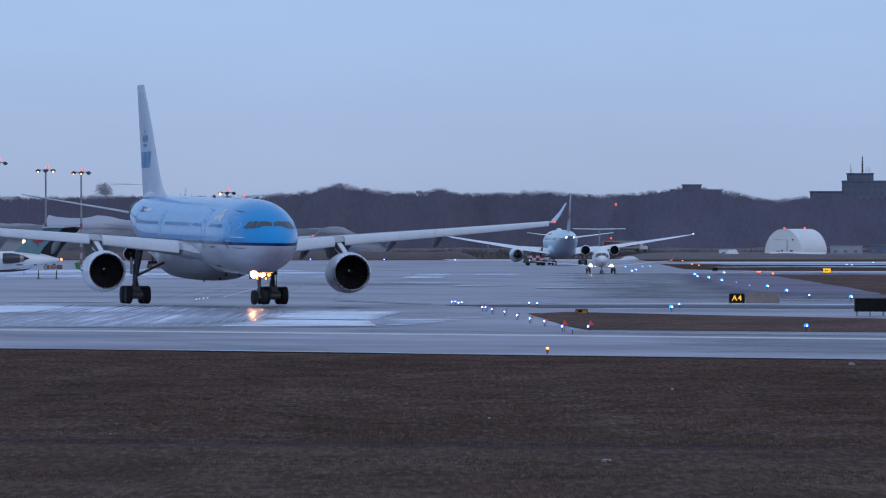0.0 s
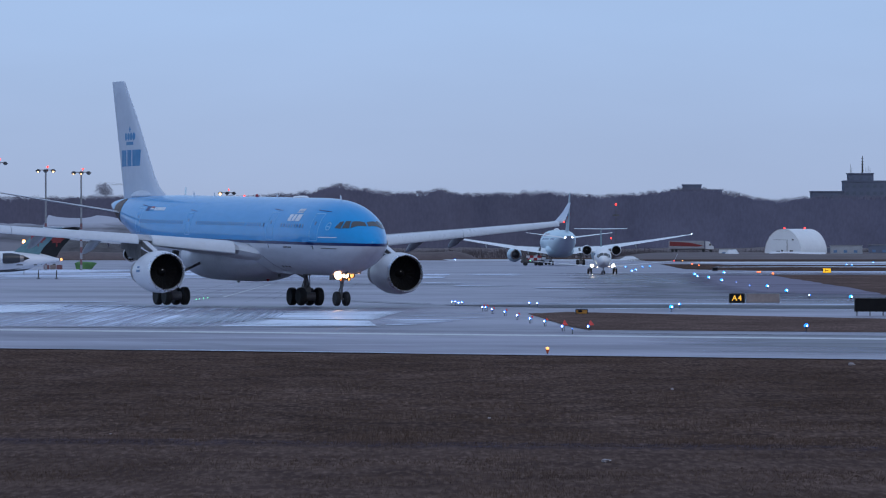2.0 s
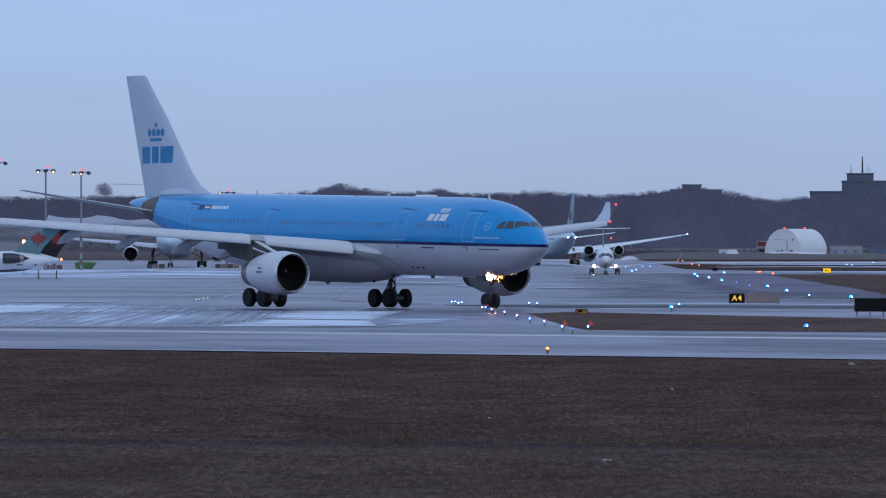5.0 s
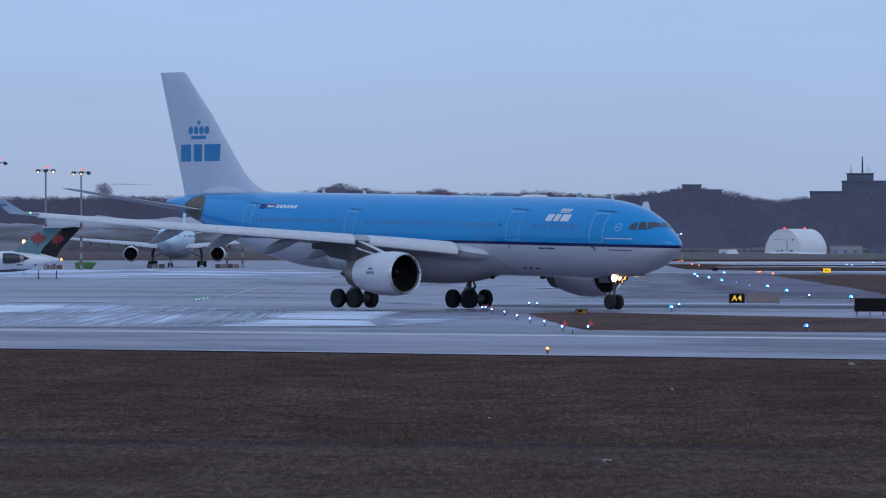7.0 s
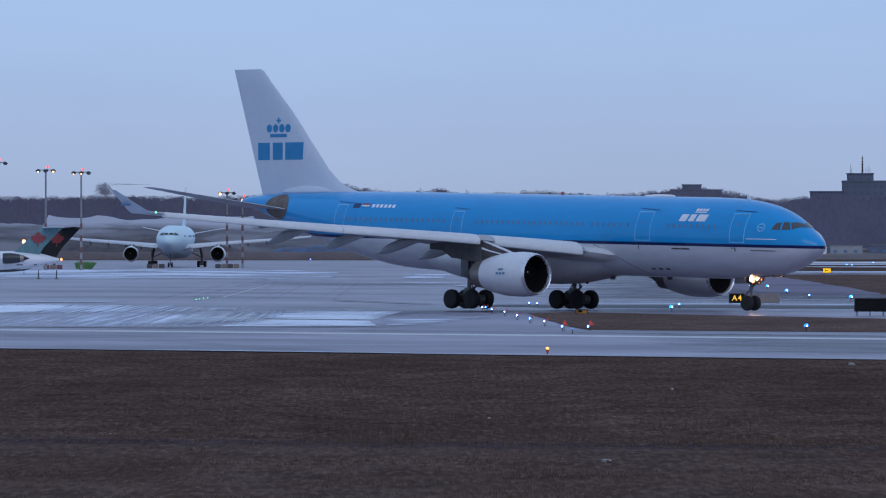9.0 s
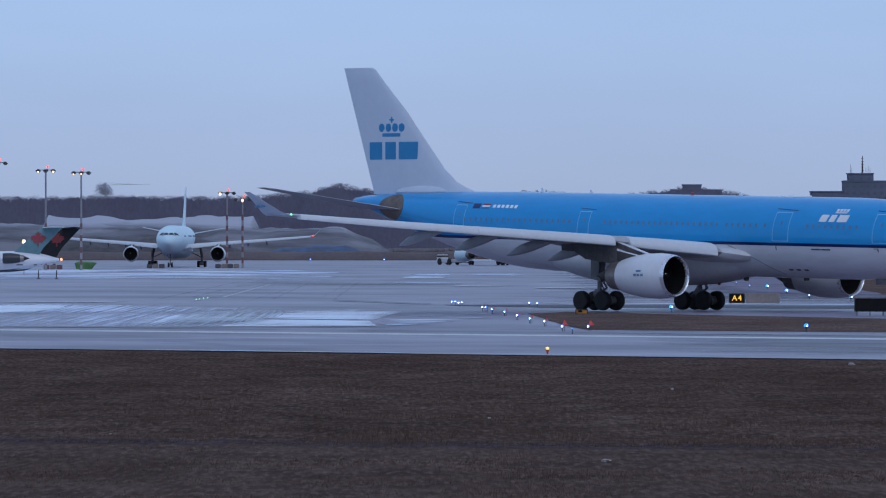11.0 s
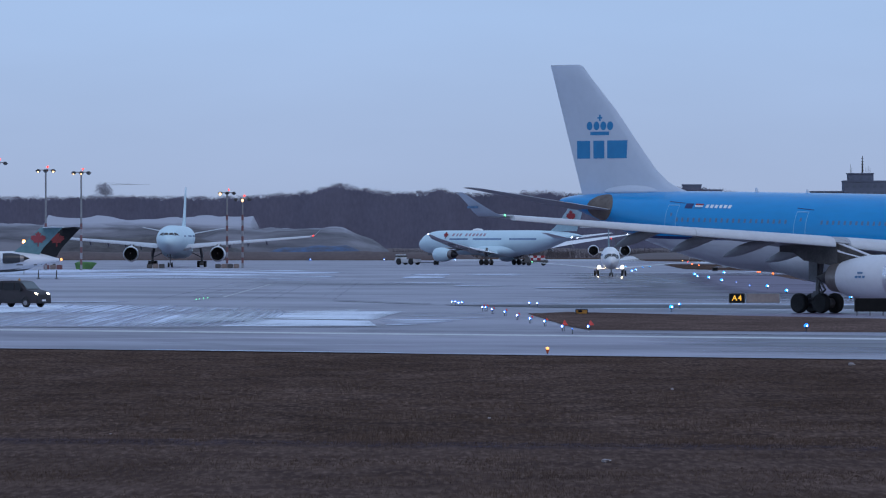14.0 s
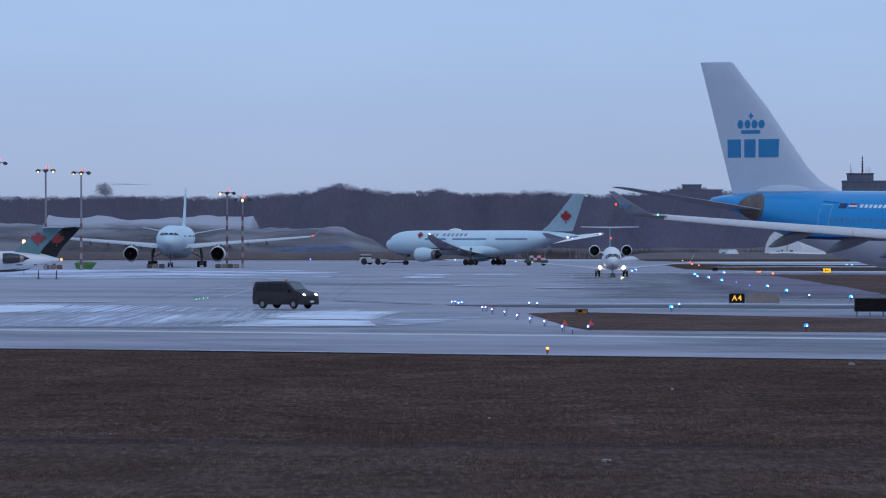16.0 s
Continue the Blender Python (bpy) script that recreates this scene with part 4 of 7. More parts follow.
A330_SPEC = dict(
    skin=M_BLUEPAINT, skin_label="fuselage, bright blue above a navy line and pale grey below", fair=(15.5, -12.5, 3.55), fair_mat=M_GREY,
    wing=[(1.5, 12.6, 14.6, 3.75, 0.09), (2.75, 11.3, 13.3, 3.85, 0.09), (3.4, 9.75, 11.75, 4.08, 0.095), (6.0, 8.0, 10.0, 4.4, 0.095), (9.4, 5.75, 8.1, 4.8, 0.085), (14.0, 2.75, 6.6, 5.22, 0.08), (20.0, -1.1, 4.9, 5.72, 0.08), (26.0, -4.9, 3.3, 6.24, 0.08), (29.2, -6.95, 2.4, 6.54, 0.075)],
    root_rows=3, wing_mat=M_WINGGREY, slats=((3.7, 8.95), (9.85, 18.0), (18.03, 28.6)), canoes=(7.9, 11.3, 15.2, 19.2),
    winglet=[(29.12, -6.95, 6.5, 2.35, 0.07), (29.5, -7.4, 6.74, 1.95, 0.05), (30.1, -8.25, 7.36, 1.2, 0.045), (30.7, -9.25, 8.1, 0.55, 0.045)],
    winglet_bar=M_PALELOGO, nav=0.075, nav_white=False,
    engine=(10.75, 9.37, 2.44, 1.48, 4.7), cowl=M_COWL, pylon=M_PYLON,
    stab=[(0.6, -21.6, 5.3, 6.93, 0.04), (1.5, -22.2, 4.9, 7.08, 0.038), (9.55, -27.8, 1.75, 8.62, 0.034)], stab_mat=M_WINGGREY, stab_tilt=0.045,
    gear=(5.34, 22.18), fin=[(8.3, -16.3, 10.57, 0.08), (8.62, -17.3, 9.67, 0.08), (8.85, -17.95, 9.1, 0.08), (9.15, -18.6, 8.55, 0.08), (10.07, -19.78, 7.68, 0.08), (12.15, -21.68, 6.48, 0.08), (14.25, -23.55, 5.31, 0.08), (16.36, -25.75, 3.82, 0.08), (17.38, -26.75, 3.16, 0.08), (17.55, -27.1, 2.87, 0.05)],
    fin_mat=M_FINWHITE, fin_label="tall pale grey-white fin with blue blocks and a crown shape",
    # Warm lamps; the amber and orange discs are added for lamplit metal.
    nose_glows=((-0.46, 0.29, 2.25, G_WARM), (0.12, 0.25, 2.27, G_WARM), (0.66, 0.17, 2.22, G_AMBER), (0.44, 0.1, 1.93, G_AMBER), (-0.2, 0.09, 1.93, G_ORANGE)),
    panes=[((27.52, None), (27.1, 6.06), (26.72, 6.53), (27.1, None)), ((27.02, 6.06), (26.5, 6.02), (26.36, 6.56), (26.62, 6.57)), ((26.4, 6.02), (25.8, 6.05), (26.0, 6.5), (26.24, 6.55))])


def blue_airliner():
    root = thing("airliner", "large wide-body airliner, bright blue over pale grey, taxiing on damp tarmac", "airplane")
    root_wheels = widebody(root, A330, A330_SPEC)
    hull_windows(root, A330, ((-15.4, -5.2), (-1.9, 8.6), (9.5, 12.2), (13.0, 13.0), (16.8, 21.2)), 6.17, 0.18, 0.27)
    for x0, x1, z0, z1 in ((22.6, 23.85, 5.1, 7.1), (13.75, 15.2, 5.1, 7.12), (-4.4, -3.3, 5.25, 6.9), (-16.6, -15.5, 5.3, 7.2)):
        hull_door(root, A330, x0, x1, z0, z1, M_DOORLINE)
    for side in (-1, 1):
        # markings near the nose: three leaning white blocks under a small crown shape
        for x0, x1 in ((17.75, 18.4), (18.62, 19.12), (19.34, 20.2)):
            bm = bmesh.new()
            A330.patch(bm, rect(x0, x1, 6.5, 6.98, 0.16), side, 0.02)
            part("marking_block", bm, M_WHITE, root, "plain white block")
        bm = bmesh.new()
        A330.patch(bm, rect(18.95, 20.0, 7.1, 7.17, 0.05), side, 0.02)
        part("crown_bar", bm, M_WHITE, root)
        for x in (18.98, 19.27, 19.56, 19.85):
            bm = bmesh.new()
            A330.patch(bm, rect(x, x + 0.2, 7.21, 7.38, 0.04), side, 0.02, 2)
            part("crown_dot", bm, M_WHITE, root)
        for x in np.arange(-13.0, -10.8, 0.42):
            bm = bmesh.new()
            A330.patch(bm, rect(x, x + 0.26, 7.02, 7.24), side, 0.018, 2)
            part("registration_bar", bm, M_PALE, root, "pale bar in place of a registration")
        bm = bmesh.new()
        A330.patch(bm, rect(-14.95, -14.25, 6.96, 7.3), side, 0.018)
        part("flag", bm, M_NAVY, root, "navy blue flag")
        for k, (m, c) in enumerate(((M_LOGO, "blue"), (M_WHITE, "white"), (M_RED, "red"))):
            bm = bmesh.new()
            A330.patch(bm, rect(-14.05, -13.3, 6.96 + 0.113 * k, 7.07 + 0.113 * k), side, 0.018, 2)
            part("flag_stripe", bm, m, root, c + " flag stripe")
        bm = bmesh.new()
        for i in range(10):
            a, b = 2 * math.pi * i / 10, 2 * math.pi * (i + 0.7) / 10
            A330.patch(bm, [(25.05 + 0.3 * math.cos(a), 6.17 + 0.3 * math.sin(a)), (25.05 + 0.3 * math.cos(b), 6.17 + 0.3 * math.sin(b)), (25.05 + 0.21 * math.cos(b), 6.17 + 0.21 * math.sin(b)), (25.05 + 0.21 * math.cos(a), 6.17 + 0.21 * math.sin(a))], side, 0.016, 2)
        A330.patch(bm, rect(24.9, 25.2, 6.12, 6.2), side, 0.016, 2)
        part("roundel", bm, M_DOORLINE, root, "small pale ring emblem")
        bm = bmesh.new()
        A330.patch(bm, rect(24.0, 26.3, 5.36, 5.4), side, 0.016, 4)
        part("lettering_bar", bm, M_PALE, root, "thin pale bar of small lettering")
        bm = bmesh.new()
        for x in (17.2, 18.1):
            A330.patch(bm, rect(x, x + 0.8, 4.55, 4.64), side, 0.016, 3)
        A330.patch(bm, rect(24.3, 26.2, 4.56, 4.61), side, 0.016, 3)
        A330.patch(bm, rect(23.0, 23.08, 4.5, 4.75), side, 0.016, 2)
        A330.patch(bm, rect(22.7, 23.0, 4.7, 4.75), side, 0.016, 2)
        A330.patch(bm, rect(14.0, 14.08, 4.5, 4.75), side, 0.016, 2)
        for x in (14.4, 15.1, 15.8):
            A330.patch(bm, rect(x, x + 0.35, 3.1, 3.2), side, 0.016, 2)
        part("panel_marks", bm, M_DARKGREY, root, "small dark panel marks and lettering bars")
        # scuffed plate at the tailplane's root
        bm = bmesh.new()
        rings = [[A330.skin(-23.5 + q * (1.55 if math.cos(a) < 0 else 1.25) * math.cos(a), 6.92 + q * 0.9 * math.sin(a), side, o) for a in [2 * math.pi * k / 26 for k in range(26)]] for q, o in ((1.0, -0.02), (1.0, 0.04), (0.85, 0.045), (0.66, 0.045), (0.5, 0.045), (0.33, 0.045), (0.16, 0.045), (0.03, 0.045))]
        loft(bm, rings)
        part("tailplane_plate", bm, M_SCUFF, root, "dark scuffed metal plate at the tailplane")
        # fin markings: blocks, crown bar, four ovals, cross
        rows = A330_SPEC["fin"]
        for x0, x1 in ((-27.3, -25.95), (-25.6, -24.5), (-24.2, -22.3)):
            bm = bmesh.new()
            fin_patch(bm, rows, rect(x0, x1, 10.83, 12.1), side)
            part("marking_block", bm, M_LOGO, root, "plain blue block on the fin")
        bm = bmesh.new()
        fin_patch(bm, rows, rect(-25.9, -24.05, 12.49, 12.74), side)
        part("crown_bar", bm, M_LOGO, root)
        bm = bmesh.new()
        fin_patch(bm, rows, rect(-25.18, -24.72, 13.66, 13.78), side)
        fin_patch(bm, rows, rect(-25.02, -24.88, 13.78, 13.94), side)
        fin_patch(bm, rows, rect(-25.02, -24.88, 13.5, 13.66), side)
        part("crown_cross", bm, M_LOGO, root)
        for x in (-25.98, -25.28, -24.6, -23.95):
            bm = bmesh.new()
            cut = [(13.15 + 0.31 * math.sin(math.pi * (k / 6 - 0.5)), 0.28 * math.cos(math.pi * (k / 6 - 0.5)) + 0.01) for k in range(7)]
            for (za, wa), (zb, wb) in zip(cut, cut[1:]):
                fin_patch(bm, rows, [(x - wa, za), (x + wa, za), (x + wb, zb), (x - wb, zb)], side, n=2)
            part("crown_oval", bm, M_LOGO, root)
        # cowl emblem
        bm = bmesh.new()
        for x in (8.3, 8.62, 8.94):
            box(bm, (x, side * (9.37 + 1.54), 2.5), (0.22, 0.06, 0.16))
        box(bm, (8.62, side * (9.37 + 1.52), 2.78), (0.42, 0.06, 0.12))
        part("cowl_marking", bm, M_PALELOGO, root, "small blue blocks on the engine cowl")
        # seam of the belly fairing, running down and forward
        bm = bmesh.new()
        seam = [(9.7, 4.72), (10.8, 4.3), (12.0, 3.75), (13.0, 3.15), (13.7, 2.8)]
        for (x0, z0), (x1, z1) in zip(seam, seam[1:]):
            A330.patch(bm, [(x0, z0), (x1, z1), (x1, z1 + 0.06), (x0, z0 + 0.06)], side, 0.014, 2)
        part("fairing_seam", bm, M_SEAM, root, "thin seam along the belly fairing")
    # fillet fairing at the fin's foot, aerials on the crown
    bm = bmesh.new()
    rings = []
    for i in range(13):
        f = i / 12
        s = math.sin(math.pi * f) ** 0.6
        rings.append([(-24.7 + 6.0 * f, (0.1 + 0.62 * s) * math.cos(2 * math.pi * k / 14), 8.46 + (0.04 + 0.48 * s) * math.sin(2 * math.pi * k / 14)) for k in range(14)])
    loft(bm, rings)
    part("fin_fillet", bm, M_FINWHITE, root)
    for x, h in ((13.5, 0.12), (8.5, 0.2), (-10.2, 0.28), (-5.5, 0.22), (22.0, 0.35)):
        bm = bmesh.new()
        zt = A330.at(x)[0] + A330.at(x)[1] - 0.018 * x
        if h < 0.2:
            rings = [[(x + 1.5 * math.cos(math.pi * i / 8), 0.35 * math.sin(math.pi * i / 8) * math.cos(2 * math.pi * k / 10), zt - 0.02 + 0.16 * math.sin(math.pi * i / 8) ** 0.6 * math.sin(2 * math.pi * k / 10)) for k in range(10)] for i in range(1, 8)]
            loft(bm, rings)
        else:
            loft(bm, [wing_ring(x + 0.2, 0, zt - 0.05, 0.4, 0.1, True, 5), wing_ring(x, 0, zt + h, 0.2, 0.1, True, 5)])
        part("aerial", bm, M_PALE, root, "small white aerial on the crown")
    for x, y, zb in ((14.5, 0, 2.25), (9.0, 0, 2.24), (0.0, 0, 1.84)):
        bm = bmesh.new()
        box(bm, (x, y, zb), (0.5, 0.08, 0.26), bevel=0.03)
        part("belly_aerial", bm, M_DARKGREY, root)
    for x, zb, way in ((6.5, 1.98, -1), (4.0, A330.at(4.0)[0] + A330.at(4.0)[1] - 0.072, 1)):
        bm = bmesh.new()
        spin(bm, [(zb - 0.08 * way, 0.14), (zb + 0.06 * way, 0.13), (zb + 0.15 * way, 0.09), (zb + 0.19 * way, 0.02)], (x, 0, 0), "z", 12)
        part("beacon", bm, M_RED, root, "red anti-collision beacon dome")
    bm = bmesh.new()
    spin(bm, [(-28.4, 0.3), (-28.75, 0.27), (-28.8, 0.2)], (0, 0, 7.82))
    part("exhaust_cone", bm, M_DARKGREY, root, "dark tail exhaust")
    return root, root_wheels


def pale_hull():
    return Hull([(x, t + 0.8, b + 0.35, w * 1.09) for x, t, b, w in A330.rows], 0.0)


def white_airliner():
    """The parked twin seen head-on."""
    root = thing("airliner", "white wide-body airliner parked far across the apron", "airplane")
    spec = dict(A330_SPEC)
    spec.update(skin=M_TEAL, skin_label="white fuselage", fair_mat=M_TEAL, fin_mat=M_TEAL, fin_label="plain white fin", cowl=M_PALE, nose_glows=(), nav=0.17, winglet_mat=M_PALE)
    spec.pop("winglet_bar")
    spec["wing"] = [(y, x, c, h + 0.2, t) for y, x, c, h, t in spec["wing"]]
    spec["winglet"] = [(y, x, z + 0.2, c, t) for y, x, z, c, t in spec["winglet"]]
    spec["engine"] = (10.75, 9.37, 2.85, 1.6, 4.8)
    spec["wing_mat"], spec["stab_mat"] = M_GREY, M_GREY
    hull = pale_hull()
    spec["panes"] = [((27.78, None), (27.2, 6.75), (26.66, 7.4), (27.12, None)), ((27.1, 6.75), (25.6, 6.75), (25.9, 7.3), (26.56, 7.4))]
    widebody(root, hull, spec)
    hull_windows(root, hull, ((-15.4, -5.2), (-1.9, 8.6), (16.8, 21.2)), 6.7)
    return root


B787 = Hull([(32.0 - d, t, b, w) for d, t, b, w in (
    (0, 4.9, 4.8, 0.05), (0.3, 5.4, 4.3, 0.6), (1.0, 6.05, 3.75, 1.2), (2.2, 6.85, 3.25, 1.85), (3.6, 7.5, 2.9, 2.3), (5.5, 7.95, 2.65, 2.65), (8, 8.2, 2.5, 2.85), (11, 8.25, 2.45, 2.89), (40, 8.25, 2.45, 2.89),
    (45, 8.22, 3.0, 2.75), (50, 8.1, 4.1, 2.3), (54.5, 7.9, 5.3, 1.65), (58.5, 7.55, 6.2, 0.95), (61, 7.2, 6.6, 0.5), (62.0, 7.0, 6.75, 0.25))], 0.0)


def towed_airliner():
    root = thing("airliner", "frosty white wide-body airliner under tow, red leaf on fin", "airplane")
    spec = dict(A330_SPEC)
    spec.update(skin=M_TEAL, skin_label="pale fuselage with a grey belly", fair_mat=M_TEAL, fin_mat=M_FINTEAL, fin_label="pale teal fin with a red leaf shape", cowl=M_TEAL, nose_glows=(), nav=0.15, nav_white=True, wing_mat=M_PALE, stab_mat=M_PALE,
                wing=[(1.5, 11.4, 13.2, 3.3, 0.1), (2.9, 10.3, 12.2, 3.5, 0.1), (9.9, 5.4, 8.0, 4.2, 0.09), (16.0, 1.2, 5.6, 5.1, 0.085), (22.0, -2.9, 3.9, 6.0, 0.08), (27.0, -6.6, 2.6, 6.8, 0.08), (30.0, -10.2, 0.9, 7.3, 0.07)],
                root_rows=0, wing_tilt=-0.07, stab_tilt=-0.02, slats=((4, 9), (10.5, 26)), canoes=(7.5, 12.5, 17.5), engine=(12.5, 9.9, 2.5, 1.62, 5.2), stab=[(0.6, -20.5, 6.2, 6.4, 0.05), (9.9, -27.2, 2.2, 7.6, 0.04)],
                gear=(4.9, 25.8), fin=[(8.0, -18.0, 10.2, 0.05), (9.2, -20.2, 8.5, 0.055), (12.5, -24.0, 6.2, 0.05), (16.4, -28.0, 3.8, 0.045), (16.8, -28.9, 3.0, 0.03)],
                panes=[((31.0, None), (30.4, 5.9), (29.7, 6.7), (30.2, None)), ((30.3, 5.9), (29.2, 5.9), (28.9, 6.5), (29.6, 6.7))])
    spec.pop("winglet"), spec.pop("winglet_bar")
    ws = widebody(root, B787, spec)
    for x0, x1 in ((-16, -6), (-3, 8), (10, 17)):
        for side in (-1, 1):
            bm = bmesh.new()
            B787.patch(bm, rect(x0, x1, 6.0, 6.35), side, 0.02, 8)
            part("window_row", bm, M_PANE, root, "dark row of far cabin windows")
    for side in (-1, 1):
        for x0, x1 in ((15.6, 16.6), (14.2, 15.0), (12.9, 13.8), (10.6, 11.6), (9.2, 10.2), (7.8, 8.8), (6.4, 7.4), (5.0, 6.0), (3.6, 4.6)):
            bm = bmesh.new()
            B787.patch(bm, rect(x0 + 0.1, x1 - 0.1, 6.85, 7.5), side, 0.02, 3)
            part("lettering_bar", bm, M_REDLETTER, root, "dull bar of large lettering")
        bm = bmesh.new()
        leaf_plate(bm, (18.6, side * 2.62, 7.1), 0.95, (1, 0, 0), (0, -side * 0.35, 0.94), (0, side, 0.3))
        part("leaf_emblem", bm, M_RED, root, "small red leaf shape")
        bm = bmesh.new()
        leaf_plate(bm, (-26.2, side * 0.24, 11.3), 1.8, (1, 0, 0), (0, 0, 1), (0, side, 0))
        part("leaf_emblem", bm, M_RED, root, "red leaf shape on the fin")
    bm = bmesh.new()
    loft(bm, [[(9.5 + 1.9 * math.cos(math.pi * i / 8), 0.7 * math.sin(math.pi * i / 8) * math.cos(2 * math.pi * k / 12), 8.22 + 0.5 * math.sin(math.pi * i / 8) ** 0.7 * math.sin(2 * math.pi * k / 12)) for k in range(12)] for i in range(1, 8)])
    part("radome", bm, M_PALE, root, "low white radome on the crown")
    for y in (-0.85, 0.85):
        lamp_ball(root, (-27.3, y, 6.5), 0.17, G_WHITE, "tail_light")
    return root, ws


CRJ = Hull([(15.8 - d, 0.32 + t * 1.12, b + 0.24, w * 0.98) for d, t, b, w in (
    (0, 1.85, 1.78, 0.04), (0.4, 2.25, 1.5, 0.42), (1.2, 2.7, 1.18, 0.8), (2.2, 3.2, 0.98, 1.08), (3.4, 3.55, 0.86, 1.26), (5.0, 3.65, 0.82, 1.34), (7, 3.66, 0.8, 1.345), (24, 3.66, 0.8, 1.345),
    (27, 3.64, 1.05, 1.25), (30, 3.55, 1.6, 0.95), (33, 3.35, 2.25, 0.55), (34.4, 3.15, 2.6, 0.25))], 0.0)


CRJ_LOW = Hull([(15.8 - d, t, b, w) for d, t, b, w in (
    (0, 1.75, 1.68, 0.04), (0.4, 2.15, 1.4, 0.42), (1.2, 2.6, 1.05, 0.8), (2.2, 3.15, 0.8, 1.1), (3.4, 3.6, 0.65, 1.3), (5.0, 3.75, 0.58, 1.38), (7, 3.8, 0.55, 1.4), (24, 3.8, 0.55, 1.4),
    (27, 3.78, 0.75, 1.3), (30, 3.6, 1.3, 1.0), (33, 3.2, 1.9, 0.6), (35.4, 2.75, 2.35, 0.25))], 0.0)


CRJ_SHORT = Hull([(15.8 - (d if d < 28 else 27 + (d - 27) * 0.62), t, b, w) for d, t, b, w in (
    (0, 1.75, 1.68, 0.04), (0.4, 2.15, 1.4, 0.42), (1.2, 2.6, 1.05, 0.8), (2.2, 3.15, 0.8, 1.1), (3.4, 3.6, 0.65, 1.3), (5.0, 3.75, 0.58, 1.38), (7, 3.8, 0.55, 1.4), (24, 3.8, 0.55, 1.4),
    (27, 3.78, 0.75, 1.3), (30, 3.6, 1.3, 1.0), (33, 3.2, 1.9, 0.6), (35.4, 2.75, 2.35, 0.25))], 0.0)


def regional_jet(label, fin_mat, leaf=True, lights=False):
    hull = CRJ if lights else (CRJ_SHORT if fin_mat == M_FINBLACK else CRJ_LOW)
    root = thing("regional_jet", label, "airplane")
    bm = bmesh.new()
    hull.mesh(bm, 0.6, 28)
    part("fuselage", bm, M_PALE if lights else M_JETPAINT, root, "slim white fuselage")
    wheels = []
    for side in (-1, 1):
        wg = lifting(root, "wing", [(0.8, 3.2, 6.2, 1.05, 0.05), (1.5, 2.6, 5.4, 1.1, 0.05), (3.8, 0.9, 3.6, 1.35, 0.048), (8.0, -1.6, 2.3, 1.75, 0.045), (11.7, -3.6, 1.4, 2.1, 0.04)], M_GREY, side, label="slender pale wing")
        bm = bmesh.new()
        loft(bm, [wing_ring(-3.6, side * 11.65, 2.08, 1.4, 0.05, True), wing_ring(-4.1, side * 11.95, 2.45, 1.1, 0.045, True), wing_ring(-5.0, side * 12.4, 3.3, 0.6, 0.04, True)])
        part("winglet", bm, M_GREY, wg)
        if lights:
            nacelle(root, -9.2, side * 2.4, 3.85, 0.8, 3.1, cowl=M_PALE, core=False, fan_depth=0.5)
        else:
            nacelle(root, -11.2, side * 2.2, 2.75, 0.76, 2.7, cowl=M_NACELLE, label="engine in a dark navy cowl", fan_depth=0.5)
        bm = bmesh.new()
        box(bm, (-10.9 if lights else -12.6, side * 1.35, 3.6 if lights else 2.75), (2.0, 1.5, 0.24), bevel=0.06)
        part("engine_stub", bm, M_PALE, root)
        lifting(root, "tailplane", [(0.0, -17.0, 2.7, 7.3, 0.085), (4.4, -18.8, 1.5, 7.4, 0.085)], M_SLAT if fin_mat != M_FINBLACK or lights else M_FINBLACK, side)
        bm = bmesh.new()
        tube(bm, (0, side * 2.05, 0.43), (0, side * 1.95, 1.6), 0.1)
        tube(bm, (0, side * 1.75, 0.43), (0, side * 2.35, 0.43), 0.06)
        mg = part("main_landing_gear", bm, M_STRUT, root)
        for dy in (-0.25, 0.25):
            wheels.append(wheel(mg, (0, side * 2.05 + dy, 0.45), 0.45, 0.26, wheels[0] if wheels else None))
        if lights:
            lamp_ball(root, (3.5, side * 1.72, 1.35), 0.24, G_LANDING, "landing_lamp")
        lamp_ball(wg, (-3.5, side * 11.75, 2.15), 0.1, G_RED if side > 0 else G_GREEN, "navigation_light")
        if leaf:
            bm = bmesh.new()
            leaf_plate(bm, (-16.45, side * 0.17, 5.55), 1.25, (1, 0, 0), (0, 0, 1), (0, side, 0))
            part("leaf_emblem", bm, M_DULLRED if fin_mat == M_FINBLACK else M_LEAFRED, root, "red leaf shape on the fin")
    lifting(root, "fin", [(3.6, -12.5, 5.6, 0, 0.05), (4.4, -13.7, 4.6, 0, 0.055), (7.25, -16.7, 3.0, 0, 0.05), (7.4, -17.0, 2.7, 0, 0.03)] if lights else [(2.9, -11.4, 5.0, 0, 0.05), (3.6, -12.7, 4.1, 0, 0.05), (4.4, -13.7, 3.6, 0, 0.055), (7.25, -16.7, 3.3, 0, 0.05), (7.4, -17.0, 2.9, 0, 0.03)], fin_mat, 1, True, "swept fin carrying the tailplane")
    bm = bmesh.new()
    tube(bm, (11.4, 0, 0.3), (11.5, 0, 1.4), 0.08)
    tube(bm, (11.4, -0.25, 0.3), (11.4, 0.25, 0.3), 0.05)
    ng = part("nose_landing_gear", bm, M_STRUT, root)
    small = []
    for dy in (-0.2, 0.2):
        small.append(wheel(ng, (11.4, dy, 0.3), 0.3, 0.18, small[0] if small else None))
